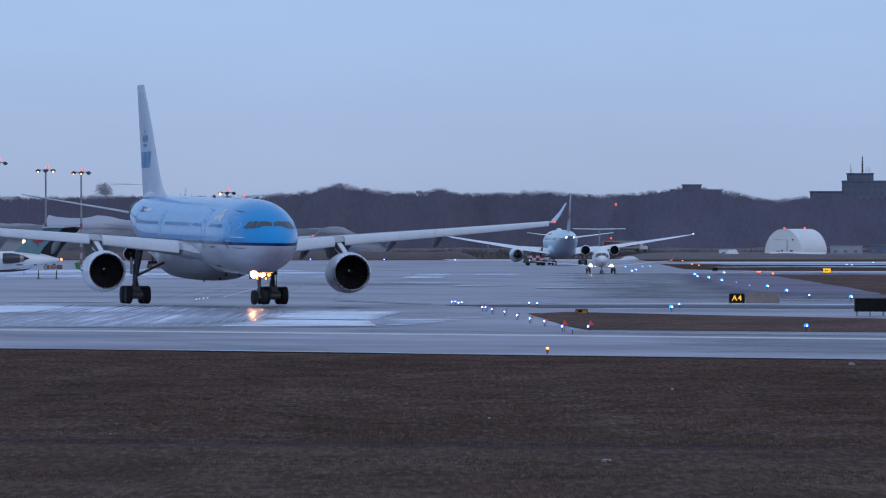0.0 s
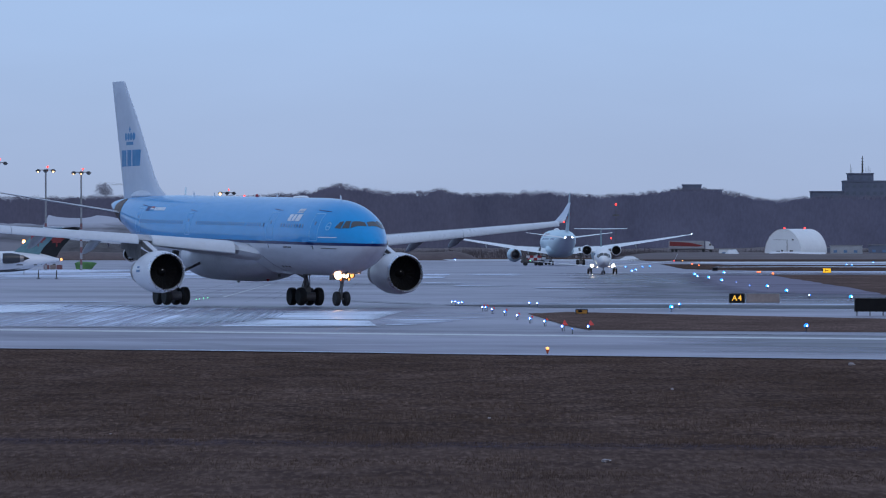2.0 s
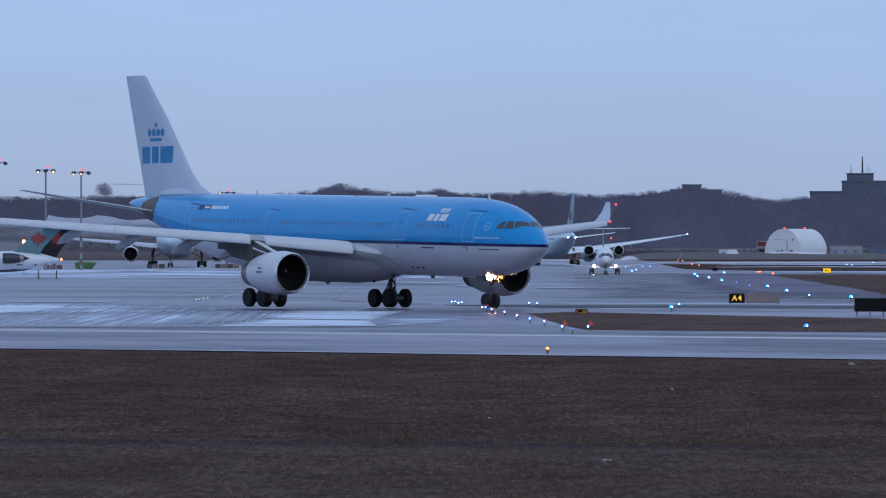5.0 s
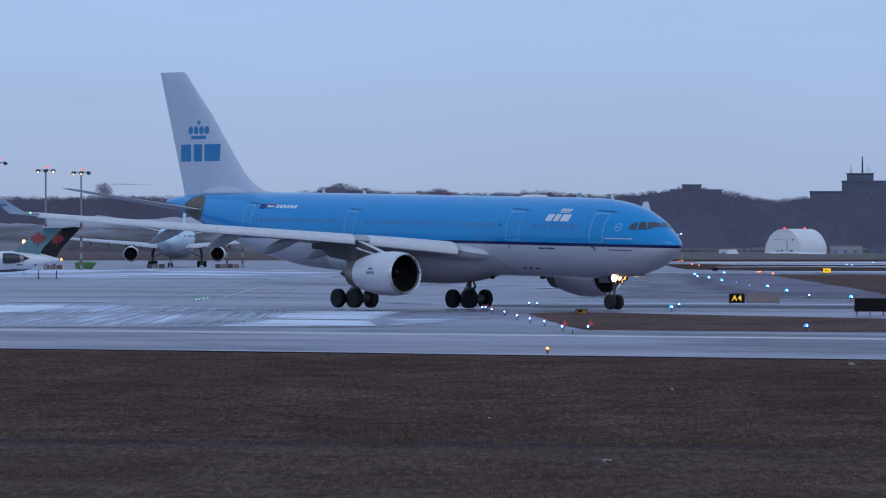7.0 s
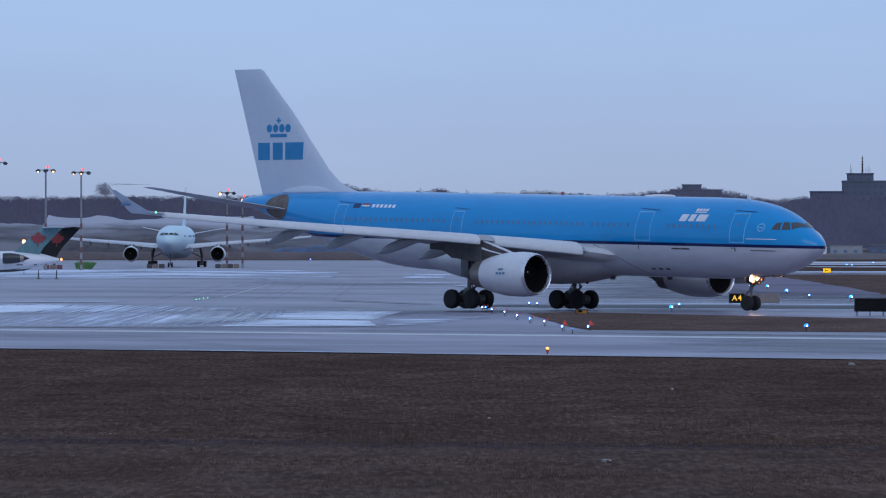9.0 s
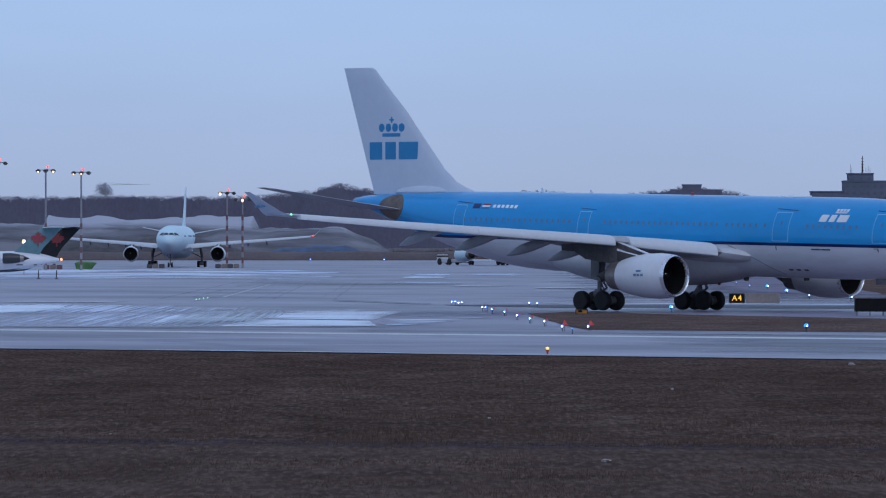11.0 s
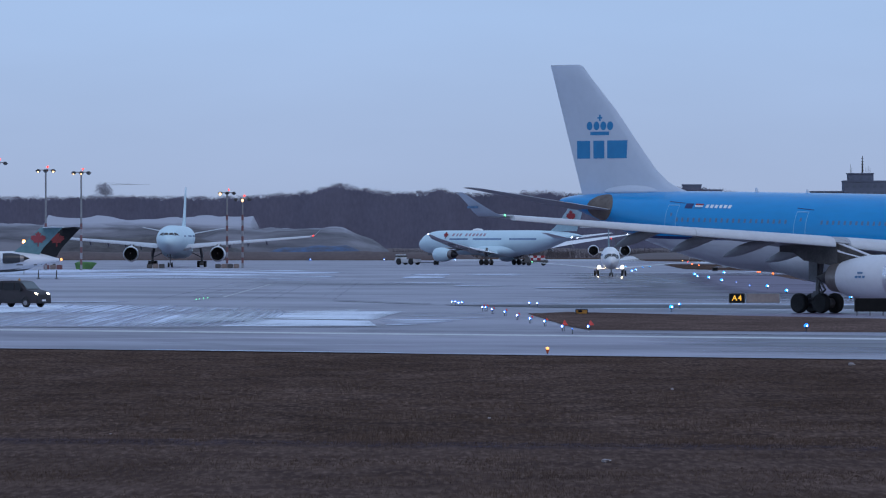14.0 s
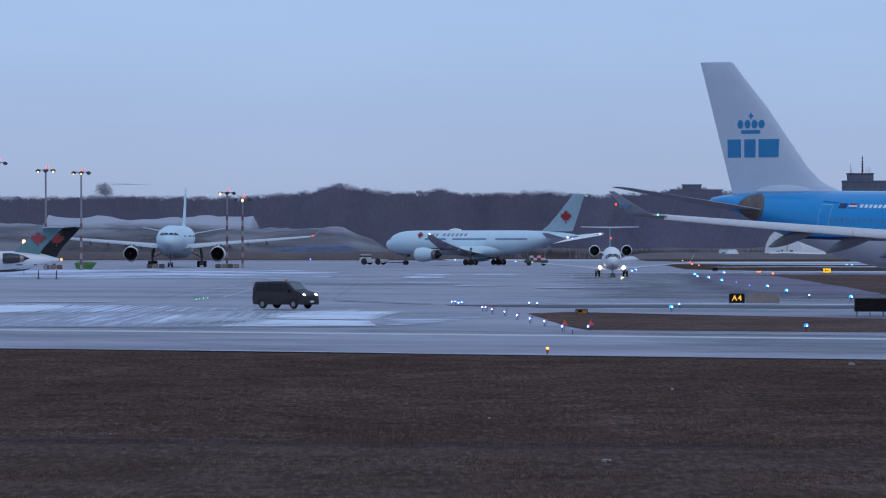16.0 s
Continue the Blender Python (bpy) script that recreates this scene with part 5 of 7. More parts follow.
    cockpit(root, hull, [((15.3, None), (14.6, 2.62), (14.05, 3.25), (14.55, None)), ((14.52, 2.62), (13.3, 2.66), (13.4, 3.15), (13.97, 3.25))] if lights else [((14.7, None), (14.2, 2.5), (13.6, 2.95), (14.0, None)), ((14.1, 2.5), (13.0, 2.5), (13.0, 2.9), (13.5, 2.95))])
    hull_windows(root, hull, ((-6.5, 9.5),), 3.2, 0.24, 0.3, 0.8)
    if fin_mat == M_FINDARKTEAL and not lights:
        lamp_ball(root, (-19.9, 0, 2.58), 0.2, G_AMBER, "tail_light")
    if not lights:
        for x, w in ((-14.2, 0.9), (-16.3, 0.5), (-9.0, 0.6)):
            for sd in (-1, 1):
                bm = bmesh.new()
                hull.patch(bm, rect(x, x + w, 1.7, 1.85), sd, 0.015, 2)
                part("service_panel", bm, M_DARKGREY, root, "small dark service panel")
    return root, wheels, small


# ---- ground ----
UX, UY = math.cos(RUN), math.sin(RUN)


def strip(s, n):
    """A point s along the runway's line and n metres from the camera across it."""
    return (s * 0.757 + n * 0.653, -s * 0.653 + n * 0.757)


def sheet(name, pts, z, material, label, category="", kind="structure", uneven=0.0, cuts=0):
    """A flat sheet over the ground; uneven: how far its outline wanders."""
    out = []
    for i, p in enumerate(pts):
        q = pts[(i + 1) % len(pts)]
        ln = math.dist(p, q)
        k = max(1, int(ln / cuts)) if cuts else 1
        for j in range(k):
            x, y = p[0] + (q[0] - p[0]) * j / k, p[1] + (q[1] - p[1]) * j / k
            if uneven:
                x += uneven * 0.25 * noise.noise((x * 0.3, y * 0.05, 1.0))
                y += uneven * noise.noise((x * 0.25, y * 0.05, 7.0))
            out.append((x, y, z))
    bm = bmesh.new()
    bm.faces.new([bm.verts.new(p) for p in out])
    bmesh.ops.triangulate(bm, faces=bm.faces)
    ob = part(name, bm, material, smooth=False)
    return tagged(ob, label, category or name.replace("_", " "), "", kind)


def snow_sheet(pts, z, material, name="snow_patch", label="thin wind-swept snow lying on the tarmac", kind="stuff", flat=False, rim=0.95):
    """A thin snow patch whose cover fades from its middle to its edge."""
    out = []
    for i, p in enumerate(pts):
        q = pts[(i + 1) % len(pts)]
        for j in range(6):
            out.append(Vector((p[0] + (q[0] - p[0]) * j / 6, p[1] + (q[1] - p[1]) * j / 6, z)))
    mid = sum(out, Vector()) / len(out)

    def near(x):
        return 168.4 - 0.29 * x

    bm = bmesh.new()
    layer = bm.verts.layers.float.new("cover")
    rings = []
    for f in (1.0, 0.82 if flat else rim, 0.6, 0.3, 0.02):
        rings.append([bm.verts.new(mid + (p - mid) * f if not flat else (p.x, (p.y - near(p.x)) * f + near(p.x), p.z)) for p in out])
        for v in rings[-1]:
            v[layer] = 0.0 if f == 1.0 else (0.62 if f == 0.82 else 0.8 if f == rim else 1.0)
    for a, b in zip(rings, rings[1:]):
        for i in range(len(out)):
            j = (i + 1) % len(out)
            bm.faces.new((a[i], a[j], b[j], b[i]))
    ob = part(name, bm, material, smooth=False)
    return tagged(ob, label, name.split("_")[0], "", kind)


# one sheet of dead grass to the horizon, finely cut near the camera
bm = bmesh.new()
xs = [-4000, -900, -300, -120] + [-60 + 3 * i for i in range(41)] + [120, 300, 900, 4000]
ys = [-600, 0, 80] + [110 + 2.0 * i for i in range(105)] + [360, 500, 900, 1600, 2600, 4800]
vs = []
for y in ys:
    row = []
    for x in xs:
        n = 0.653 * x + 0.757 * y
        near = max(0.0, min(1.0, (231 - n) / 6)) * (1.0 if abs(x) < 61 and 109 < y < 320 else 0.0)
        z = near * (0.012 * noise.noise((x * 0.13, y * 0.05, 0)) + 0.006 * noise.noise((x * 0.5, y * 0.2, 3)))
        row.append(bm.verts.new((x, y, z)))
    vs.append(row)
for a, b in zip(vs, vs[1:]):
    for i in range(len(xs) - 1):
        bm.faces.new((a[i], a[i + 1], b[i + 1], b[i]))
tagged(part("ground", bm, M_GRASS), "dead brown winter grass reaching to the woods", "ground", "", "structure")

sheet("apron", [strip(-800, 296), strip(330, 296), (420, 700), (420, 2300), (-900, 2300), (-900, 900)], 0.02, M_TAR, "wide damp grey tarmac apron and taxiways", "tarmac")
sheet("runway", [strip(-800, 234.3), strip(500, 234.3), strip(500, 307.2), strip(-800, 307.2)], 0.035, M_RUN, "pale damp runway tarmac", "runway")
sheet("edge_line", [strip(-500, 282.0), strip(400, 286.0), strip(400, 290.5), strip(-500, 286.5)], 0.045, M_LINE, "long worn white runway edge line", "line", uneven=0.15, cuts=6)
sheet("tarmac_band", [strip(-500, 296), strip(120, 296), strip(120, 303), strip(-500, 303)], 0.045, M_TAR, "darker damp strip along the runway", "tarmac", uneven=0.3, cuts=9)
TRACK = [(-26, 176.0), (-13, 177.4), (0, 172.0), (13, 168.2), (26, 165.0), (26, 158.8), (13, 161.8), (0, 165.0), (-13, 170.2), (-26, 169.4)]
sheet("mown_verge", [(-40, 95), (40, 95), (26, 161.0), (13, 164.2), (0, 167.5), (-13, 172.5), (-26, 171.6)], 0.019, M_VERGE, "paler mown grass before the track", "grass", uneven=0.8, cuts=2)
# grass islands between the taxiways
sheet("grass_island", [(5.6, 492), (6.3, 462), (7.0, 421), (7.9, 396.5), (24.0, 386), (60, 357), (60, 425), (27.8, 458), (18.5, 480), (8.6, 505)], 0.05, M_ISLAND, "brown grass island between runway and taxiway", "grass", uneven=0.8, cuts=7)
sheet("grass_island", [(51.4, 1150), (95, 1150), (95, 700), (60, 610), (41.2, 672), (44.2, 795), (46.7, 920), (48.4, 1016)], 0.05, M_ISLAND, "brown grass island beside a taxiway", "grass", uneven=3, cuts=15)
sheet("grass_island", [(54, 1820), (180, 1820), (180, 1334), (62, 1300), (47, 1420)], 0.05, M_GRASS, "brown grass island far across the taxiways", "grass", uneven=4, cuts=20)
sheet("grass_island", [(64, 2620), (300, 2620), (300, 2090), (70, 2090), (45, 2300)], 0.05, M_GRASS, "brown grass strip near the far bank", "grass", uneven=4, cuts=20)
TAXI = [(4, 566), (30, 540), (70, 500), (150, 1000), (150, 1300), (14, 1300), (12, 1000), (6, 700)]
snow_sheet(TAXI, 0.032, M_TAXI, "taxiway", "darker damp taxiway tarmac", "structure", rim=0.7)
# Darker sheets over the right of the taxiway and the runway.
snow_sheet([(22, 650), (30, 596), (52, 574), (64, 700), (82, 1000), (70, 1240), (34, 1240), (25, 900)], 0.042, M_DARKWIDE, "damp_tarmac", "darker stretch of taxiway", "structure", rim=0.65)
snow_sheet([(6, 307), (20, 294.5), (45, 273), (60, 262), (60, 350), (40, 370), (20, 388), (4, 398)], 0.04, M_RUNDARK, "damp_tarmac", "darker stretch of runway tarmac", "structure", rim=0.6)
snow_sheet([(19, 860), (33, 860), (33, 1200), (19, 1200)], 0.047, M_WET, "wet_film", "thin film of water on the taxiway", "structure", rim=0.8)
snow_sheet([(-17.2, 412), (-9.6, 412), (-10.2, 540), (-17.8, 540)], 0.135, M_WET, "wet_film", "thin film of water on the tarmac", "structure", rim=0.7)
snow_sheet(TRACK, 0.022, M_GRAVEL, "gravel_track", "faint bluish gravel track across the grass", "structure", flat=True)
# damp dark lane and its snowy margins before the taxiway
snow_sheet([(-0.5, 567), (34, 557), (60, 542), (60, 518), (34, 531), (9, 539), (0.5, 556)], 0.05, M_LANE, "dark_lane", "dark wet lane across the taxiway", "structure", rim=0.97)
SNOW = (
    # margins of the wet lane
    ([(-0.3, 590), (36, 575), (60, 560), (60, 552), (36, 562), (0.6, 578)], M_ICEFULL), ([(11, 533), (34, 524), (60, 505), (60, 499), (33, 517), (10, 529)], M_SLAB),
    # slabs of packed snow left beside a ploughed lane
    ([(-11.6, 459), (-10.9, 520), (-6.0, 526), (-5.6, 512), (-2.6, 508), (-4.2, 448)], M_SLAB), ([(-13.0, 412.5), (-11.8, 454), (-4.35, 446), (-3.5, 413)], M_SLAB),
    ([(-4.1, 447), (-1.9, 502), (2.6, 500), (4.6, 470), (-0.5, 428), (-3.3, 414)], M_ICE),
    # tyre-marked snow
    ([(-19.5, 412), (-22.0, 548), (-10.5, 548), (-10.4, 470), (-12.6, 412)], M_TRACKS),
    ([(-26, 413), (-31.5, 562), (-20.0, 562), (-18.2, 412)], M_TRACKSFULL), ([(-31, 419), (-40, 580), (-28.5, 574), (-24.4, 413)], M_TRACKSFULL),
    ([(-36, 560), (-28.5, 558), (-27.5, 520), (-30, 485), (-34, 485)], M_SLAB), ([(-50, 575), (-40, 575), (-35, 500), (-36, 470), (-42, 470)], M_ICEFULL), ([(-36.5, 590), (-31.5, 602), (-24.5, 600), (-27, 588)], M_ICEFULL),
    # far bands
    ([(-140, 985), (-30, 1010), (-14, 1040), (-16, 1300), (-40, 1440), (-170, 1440)], M_ICEFULL),
    ([(-27, 915), (-15, 950), (-12.5, 1040), (-26, 1040)], M_ICE), ([(-6, 1010), (0.2, 1015), (1.5, 1200), (-5.0, 1220)], M_ICEFULL), ([(3, 1100), (12, 1100), (13, 1200), (4, 1215)], M_ICE),
    ([(1.0, 838), (8.0, 826), (8.0, 815), (1.6, 818)], M_ICEFULL), ([(9.6, 796), (15.5, 790), (15.5, 778), (9.8, 782)], M_ICEFULL), ([(-9, 905), (6.0, 905), (6.5, 870), (-9.5, 870)], M_ICE), ([(14, 840), (21, 836), (20, 818), (14, 820)], M_ICE),
    ([(0, 2420), (60, 2420), (62, 2240), (2, 2240)], M_SNOW), ([(60, 3000), (300, 3000), (300, 2640), (62, 2640)], M_SNOW), ([(68, 2080), (300, 2080), (300, 1890), (68, 1890)], M_SNOW),
    ([(50, 1305), (180, 1300), (180, 1225), (52, 1228)], M_ICEFULL),
    ([(56, 1600), (190, 1600), (190, 1530), (55, 1540)], M_ICEFULL), ([(62, 1800), (190, 1790), (190, 1725), (66, 1735)], M_ICEFULL), ([(30, 2050), (62, 2050), (62, 1960), (30, 1970)], M_ICEFULL))
for lay, (pts, mt) in enumerate(SNOW):
    snow_sheet(pts, 0.052 + 0.002 * lay, mt)
for sa, sb in ((-262, -236), (-222, -205), (-196, -190), (-150, -128), (-108, -100)):
    snow_sheet([strip(sa, 234.5), strip(sb, 234.6), strip(sb, 235.5), strip(sa, 235.9)], 0.05, M_ICEFULL)
# damp joints and wheel lanes between the slabs, dark and narrow
for pts in ([(-9.3, 612), (-0.8, 573), (-0.8, 568), (-9.3, 606)],
            [(-22, 885), (2.5, 868), (2.5, 862), (-22, 876)], [(-30, 409.5), (-3, 411.2), (-3, 409.6), (-30, 407.8)],
            [(-33, 420), (-28, 419), (-28, 416), (-33, 417)]):
    snow_sheet(pts, 0.1, M_DAMP, "damp_joint", "dark damp joint across the tarmac", "structure")
# seams running away across the apron
for (ax, ay), (bx, by), w, mt in (((-14.4, 620), (-16.2, 880), 0.06, M_FAINT),):
    snow_sheet([(ax - w, ay), (ax + w, ay), (bx + w, by), (bx - w, by)], 0.108, mt, "tarmac_seam", "faint seam across the tarmac", "structure")
# tyre marks running away over the apron, dark where the wheels pressed and pale where slush was left
rng = random.Random(21)
for k in range(8):
    ax, ay, by = rng.uniform(-24, -7), rng.uniform(560, 640), rng.uniform(900, 1230)
    bx, w = ax - 0.0035 * (by - ay) + rng.uniform(-0.8, 0.8), rng.uniform(0.07, 0.16)
    snow_sheet([(ax - w, ay), (ax + w, ay), (bx + w, by), (bx - w, by)], 0.11 + 0.0015 * k, M_TYRE, "tyre_mark", "faint tyre mark across the damp tarmac", "structure")
# cracks and faded guide lines on the taxiway
for a, b, w in (((-19.5, 650), (-20.5, 868), 0.13), ((24.5, 1000), (29, 880), 0.12)):
    d = Vector((b[0] - a[0], b[1] - a[1])).normalized() * w
    sheet("guide_line", [(a[0] - d.y, a[1] + d.x), (b[0] - d.y, b[1] + d.x), (b[0] + d.y, b[1] - d.x), (a[0] + d.y, a[1] - d.x)], 0.055, M_LINE, "faded pale taxiway guide line", "line")


def tufts():
    """Dry grass blades over the near field, one joined mesh."""
    rng = random.Random(5)
    vv, ff = [], []
    count = 0
    while count < 52000:
        y = 128 + (rng.random() ** 1.5) * 190
        x = (rng.random() * 2 - 1) * (y * 0.063 + 1)
        if 0.653 * x + 0.757 * y > 233.5:
            continue
        patch = noise.noise((x * 0.35, y * 0.12, 5.0))
        if patch < -0.25 and rng.random() < 0.8:
            continue
        z = 0.0
        for _ in range(3):
            a, hgt, w = rng.random() * 6.283, 0.02 + 0.05 * rng.random() + 0.04 * max(0, patch), 0.01 + 0.012 * rng.random()
            px, py = x + rng.uniform(-0.12, 0.12), y + rng.uniform(-0.2, 0.2)
            lean = rng.uniform(0.02, 0.14)
            b = len(vv)
            vv += [(px - w, py, z - 0.08), (px + w, py, z - 0.08), (px + lean * math.cos(a), py + lean * math.sin(a), z + hgt)]
            ff.append((b, b + 1, b + 2))
        count += 1
    me = bpy.data.meshes.new("grass_blades")
    me.from_pydata(vv, [], ff)
    me.materials.append(M_BLADE)
    return tagged(new("grass_blades", me), "short dry brown grass blades", "grass", "", "stuff")


tufts()


# ---- banks, snow dump, woods ----
def mound(name, x0, x1, y, depth, h, material, label, seed, flat=0.5, cap=None):
    """A long heap with an uneven crest."""
    bm = bmesh.new()
    nx, ny = int((x1 - x0) / 2.5), 14
    rows = []
    for j in range(ny + 1):
        v = j / ny
        row = []
        for i in range(nx + 1):
            u = i / nx
            e = min(1, min(u, 1 - u) / flat * 1.0)
            prof = math.sin(math.pi * v) ** 0.8
            x, yy = x0 + (x1 - x0) * u, y + depth * v
            r = noise.fractal((x * 0.05, yy * 0.05, seed), 1.0, 2.0, 5)
            z = h * prof * (e ** 0.6) * (1 + 0.16 * r) + 0.03 * h * r * prof
            row.append(bm.verts.new((x, yy, max(-0.3, z if 0 < j < ny and 0 < i < nx else -0.3))))
        rows.append(row)
    for a, b in zip(rows, rows[1:]):
        for i in range(nx):
            bm.faces.new((a[i], a[i + 1], b[i + 1], b[i]))
    return tagged(part(name, bm, material), label, "mound", "", "structure")


mound("snow_heap", -146, -63, 2560, 110, 14.6, M_CREST, "long heap of dirty grey snow and earth", 2.0, 0.06)
mound("snow_heap", -260, -128, 2620, 90, 11.8, M_CRESTLOW, "lower heap of earth and dirty snow", 4.0, 0.1)
mound("earth_heap", -96, -17, 2520, 100, 11.0, M_CRESTEARTH, "dark heap of earth and old snow", 6.0, 0.24)
mound("earth_heap", -150, -60, 2470, 60, 7.5, M_EARTH, "dark earth slope below the snow heap", 8.0, 0.3)
mound("earth_bank", -400, 420, 2720, 120, 3.6, M_BANK, "low brown bank before the woods", 9.0, 0.05)
mound("earth_bank", 60, 420, 2440, 260, 2.3, M_BANK, "low brown bank carrying the shelter", 11.0, 0.04)
mound("earth_bank", -150, 12, 2450, 18, 2.6, M_BANK, "low reddish-brown bank below the heaps", 13.0, 0.04)
mound("blue_tarpaulin_heap", -62, -25, 2474, 14, 4.6, M_BLUETARP, "long low heap under torn dull blue tarpaulin", 12.0, 0.2)


# height of the treetops along the woods
TREETOPS = [(-300, 23.6), (-180, 24.0), (-125, 24.2), (-86, 24.0), (-70, 25.0), (-54, 26.4), (-43, 29.2), (-34, 27.6), (-20, 26.0), (-6, 26.2), (-1, 27.6), (4, 25.6), (16, 25.2), (38, 26.2), (62, 24.9), (84, 26.0), (98, 27.6), (112, 26.8), (120, 25.2),
            (129, 23.4), (138, 22.9), (150, 24.0), (166, 24.4), (182, 24.4), (330, 24.0)]


def woods():
    """Bare winter woods: dense thickets one behind another, topped by crowns of fine twigs, one joined mesh."""
    rng = random.Random(11)
    vv, ff = [], []

    def crest(x):
        return curve_at(TREETOPS, max(-299, min(329, x)))[0] + 0.5

    # thicket: an unbroken wall of trunks and undergrowth with an uneven top
    n = 2100
    for i in range(n):
        x, y = -420 + 0.4 * i, 2960 + 6 * noise.noise((i * 0.02, 0, 0))
        h0 = crest(x) * 0.965 + 1.0 * noise.noise((x * 0.2, 7.3, 0)) + 0.7 * noise.noise((x * 0.7, 3.1, 2)) + rng.uniform(-0.8, 0.4)
        vv.extend([(x, y, -0.5), (x, y + 0.2, h0 * 0.6), (x, y + 0.3, h0)])
    for i in range(n - 1):
        a, b = 3 * i, 3 * i + 3
        ff.extend([(a, b, b + 1, a + 1), (a + 1, b + 1, b + 2, a + 2)])
    thick = len(ff)
    # crowns: fine twigs fanning out of rounded heads
    x = -300.0
    while x < 330:
        x += rng.uniform(0.3, 1.0)
        y, rad = rng.uniform(2970, 2990), rng.uniform(1.5, 3.0)
        top = crest(x) * rng.uniform(0.955, 1.02)
        for k in range(250):
            a, q = rng.uniform(-0.5, 3.64), math.sqrt(rng.random())
            px, pz = x + rad * q * math.cos(a), top - rad + rad * q * math.sin(a)
            b, ln = a + rng.gauss(0, 0.6), rng.uniform(0.4, 1.3)
            w = 0.03
            dx, dz = ln * math.cos(b), abs(ln * math.sin(b)) * 0.8
            base = len(vv)
            vv.extend([(px - w, y, pz), (px + w, y, pz - w), (px + dx, y, pz + dz)])
            ff.append((base, base + 1, base + 2))
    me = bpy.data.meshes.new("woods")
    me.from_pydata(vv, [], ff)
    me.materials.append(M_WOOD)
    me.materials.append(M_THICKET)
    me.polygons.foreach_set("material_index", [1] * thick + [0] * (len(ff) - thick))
    return tagged(new("woods", me), "dark bare winter woods behind the airfield", "woods", "", "stuff")


woods()


def scrub():
    """Low bare bushes and weeds along the far banks, one joined mesh."""
    rng = random.Random(17)
    vv, ff = [], []
    for _ in range(900):
        x = rng.uniform(-20, 340)
        y = rng.uniform(2560, 2700) if x > 58 else rng.uniform(2705, 2760)
        wide, tall = rng.uniform(0.6, 3.0), rng.uniform(0.8, 2.6)
        for k in range(26):
            px, pz = x + rng.gauss(0, wide), 1.6 + tall * rng.random() ** 1.5
            w, base = rng.uniform(0.03, 0.06), len(vv)
            vv.extend([(px - w, y, pz - 1.8), (px + w, y, pz - 1.8), (px + rng.uniform(-0.6, 0.6), y, pz + rng.uniform(0.2, 0.9))])
            ff.append((base, base + 1, base + 2))
    me = bpy.data.meshes.new("scrub")
    me.from_pydata(vv, [], ff)
    me.materials.append(M_SCRUB)
    return tagged(new("scrub", me), "low bare bushes and weeds on the far bank", "bushes", "", "stuff")


scrub()


def bare_tree(x, y, h, spread):
    rng = random.Random(int(x * 7))
    root = thing("tree", "tall bare tree standing above the woods", "tree", at=pose(x, y, 0))
    bm = bmesh.new()
    tube(bm, (0, 0, -0.3), (0, 0, h * 0.6), 0.45, 0.2, 7)
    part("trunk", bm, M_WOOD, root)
    bm = bmesh.new()
    for k in range(60):
        z0 = h * rng.uniform(0.45, 0.8)
        a, ln = rng.random() * 6.283, spread * rng.uniform(0.3, 0.9)
        tube(bm, (0, 0, z0 * 0.9), (ln * math.cos(a), ln * math.sin(a), min(h - 1, z0 + ln * rng.uniform(0.3, 0.9))), 0.07, 0.03, 3)
    for k in range(3600):
        a, b, q = rng.random() * 6.283, math.asin(rng.uniform(-0.75, 1)), rng.random() ** 0.45
        p = Vector((spread * q * math.cos(a) * math.cos(b), spread * q * math.sin(a) * math.cos(b), h - spread * 1.15 + spread * 1.1 * q * math.sin(b)))
        w = Vector((p.x, p.y, (p.z - h + spread) * 0.8 + 0.8)).normalized() * rng.uniform(0.4, 1.1) + Vector((rng.uniform(-0.4, 0.4), 0, rng.uniform(-0.2, 0.4)))
        bm.faces.new([bm.verts.new(v) for v in (p + Vector((-0.028, 0, 0)), p + Vector((0.028, 0, -0.02)), p + w)])
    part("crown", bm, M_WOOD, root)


bare_tree(-139, 2990, 30.2, 4.0)


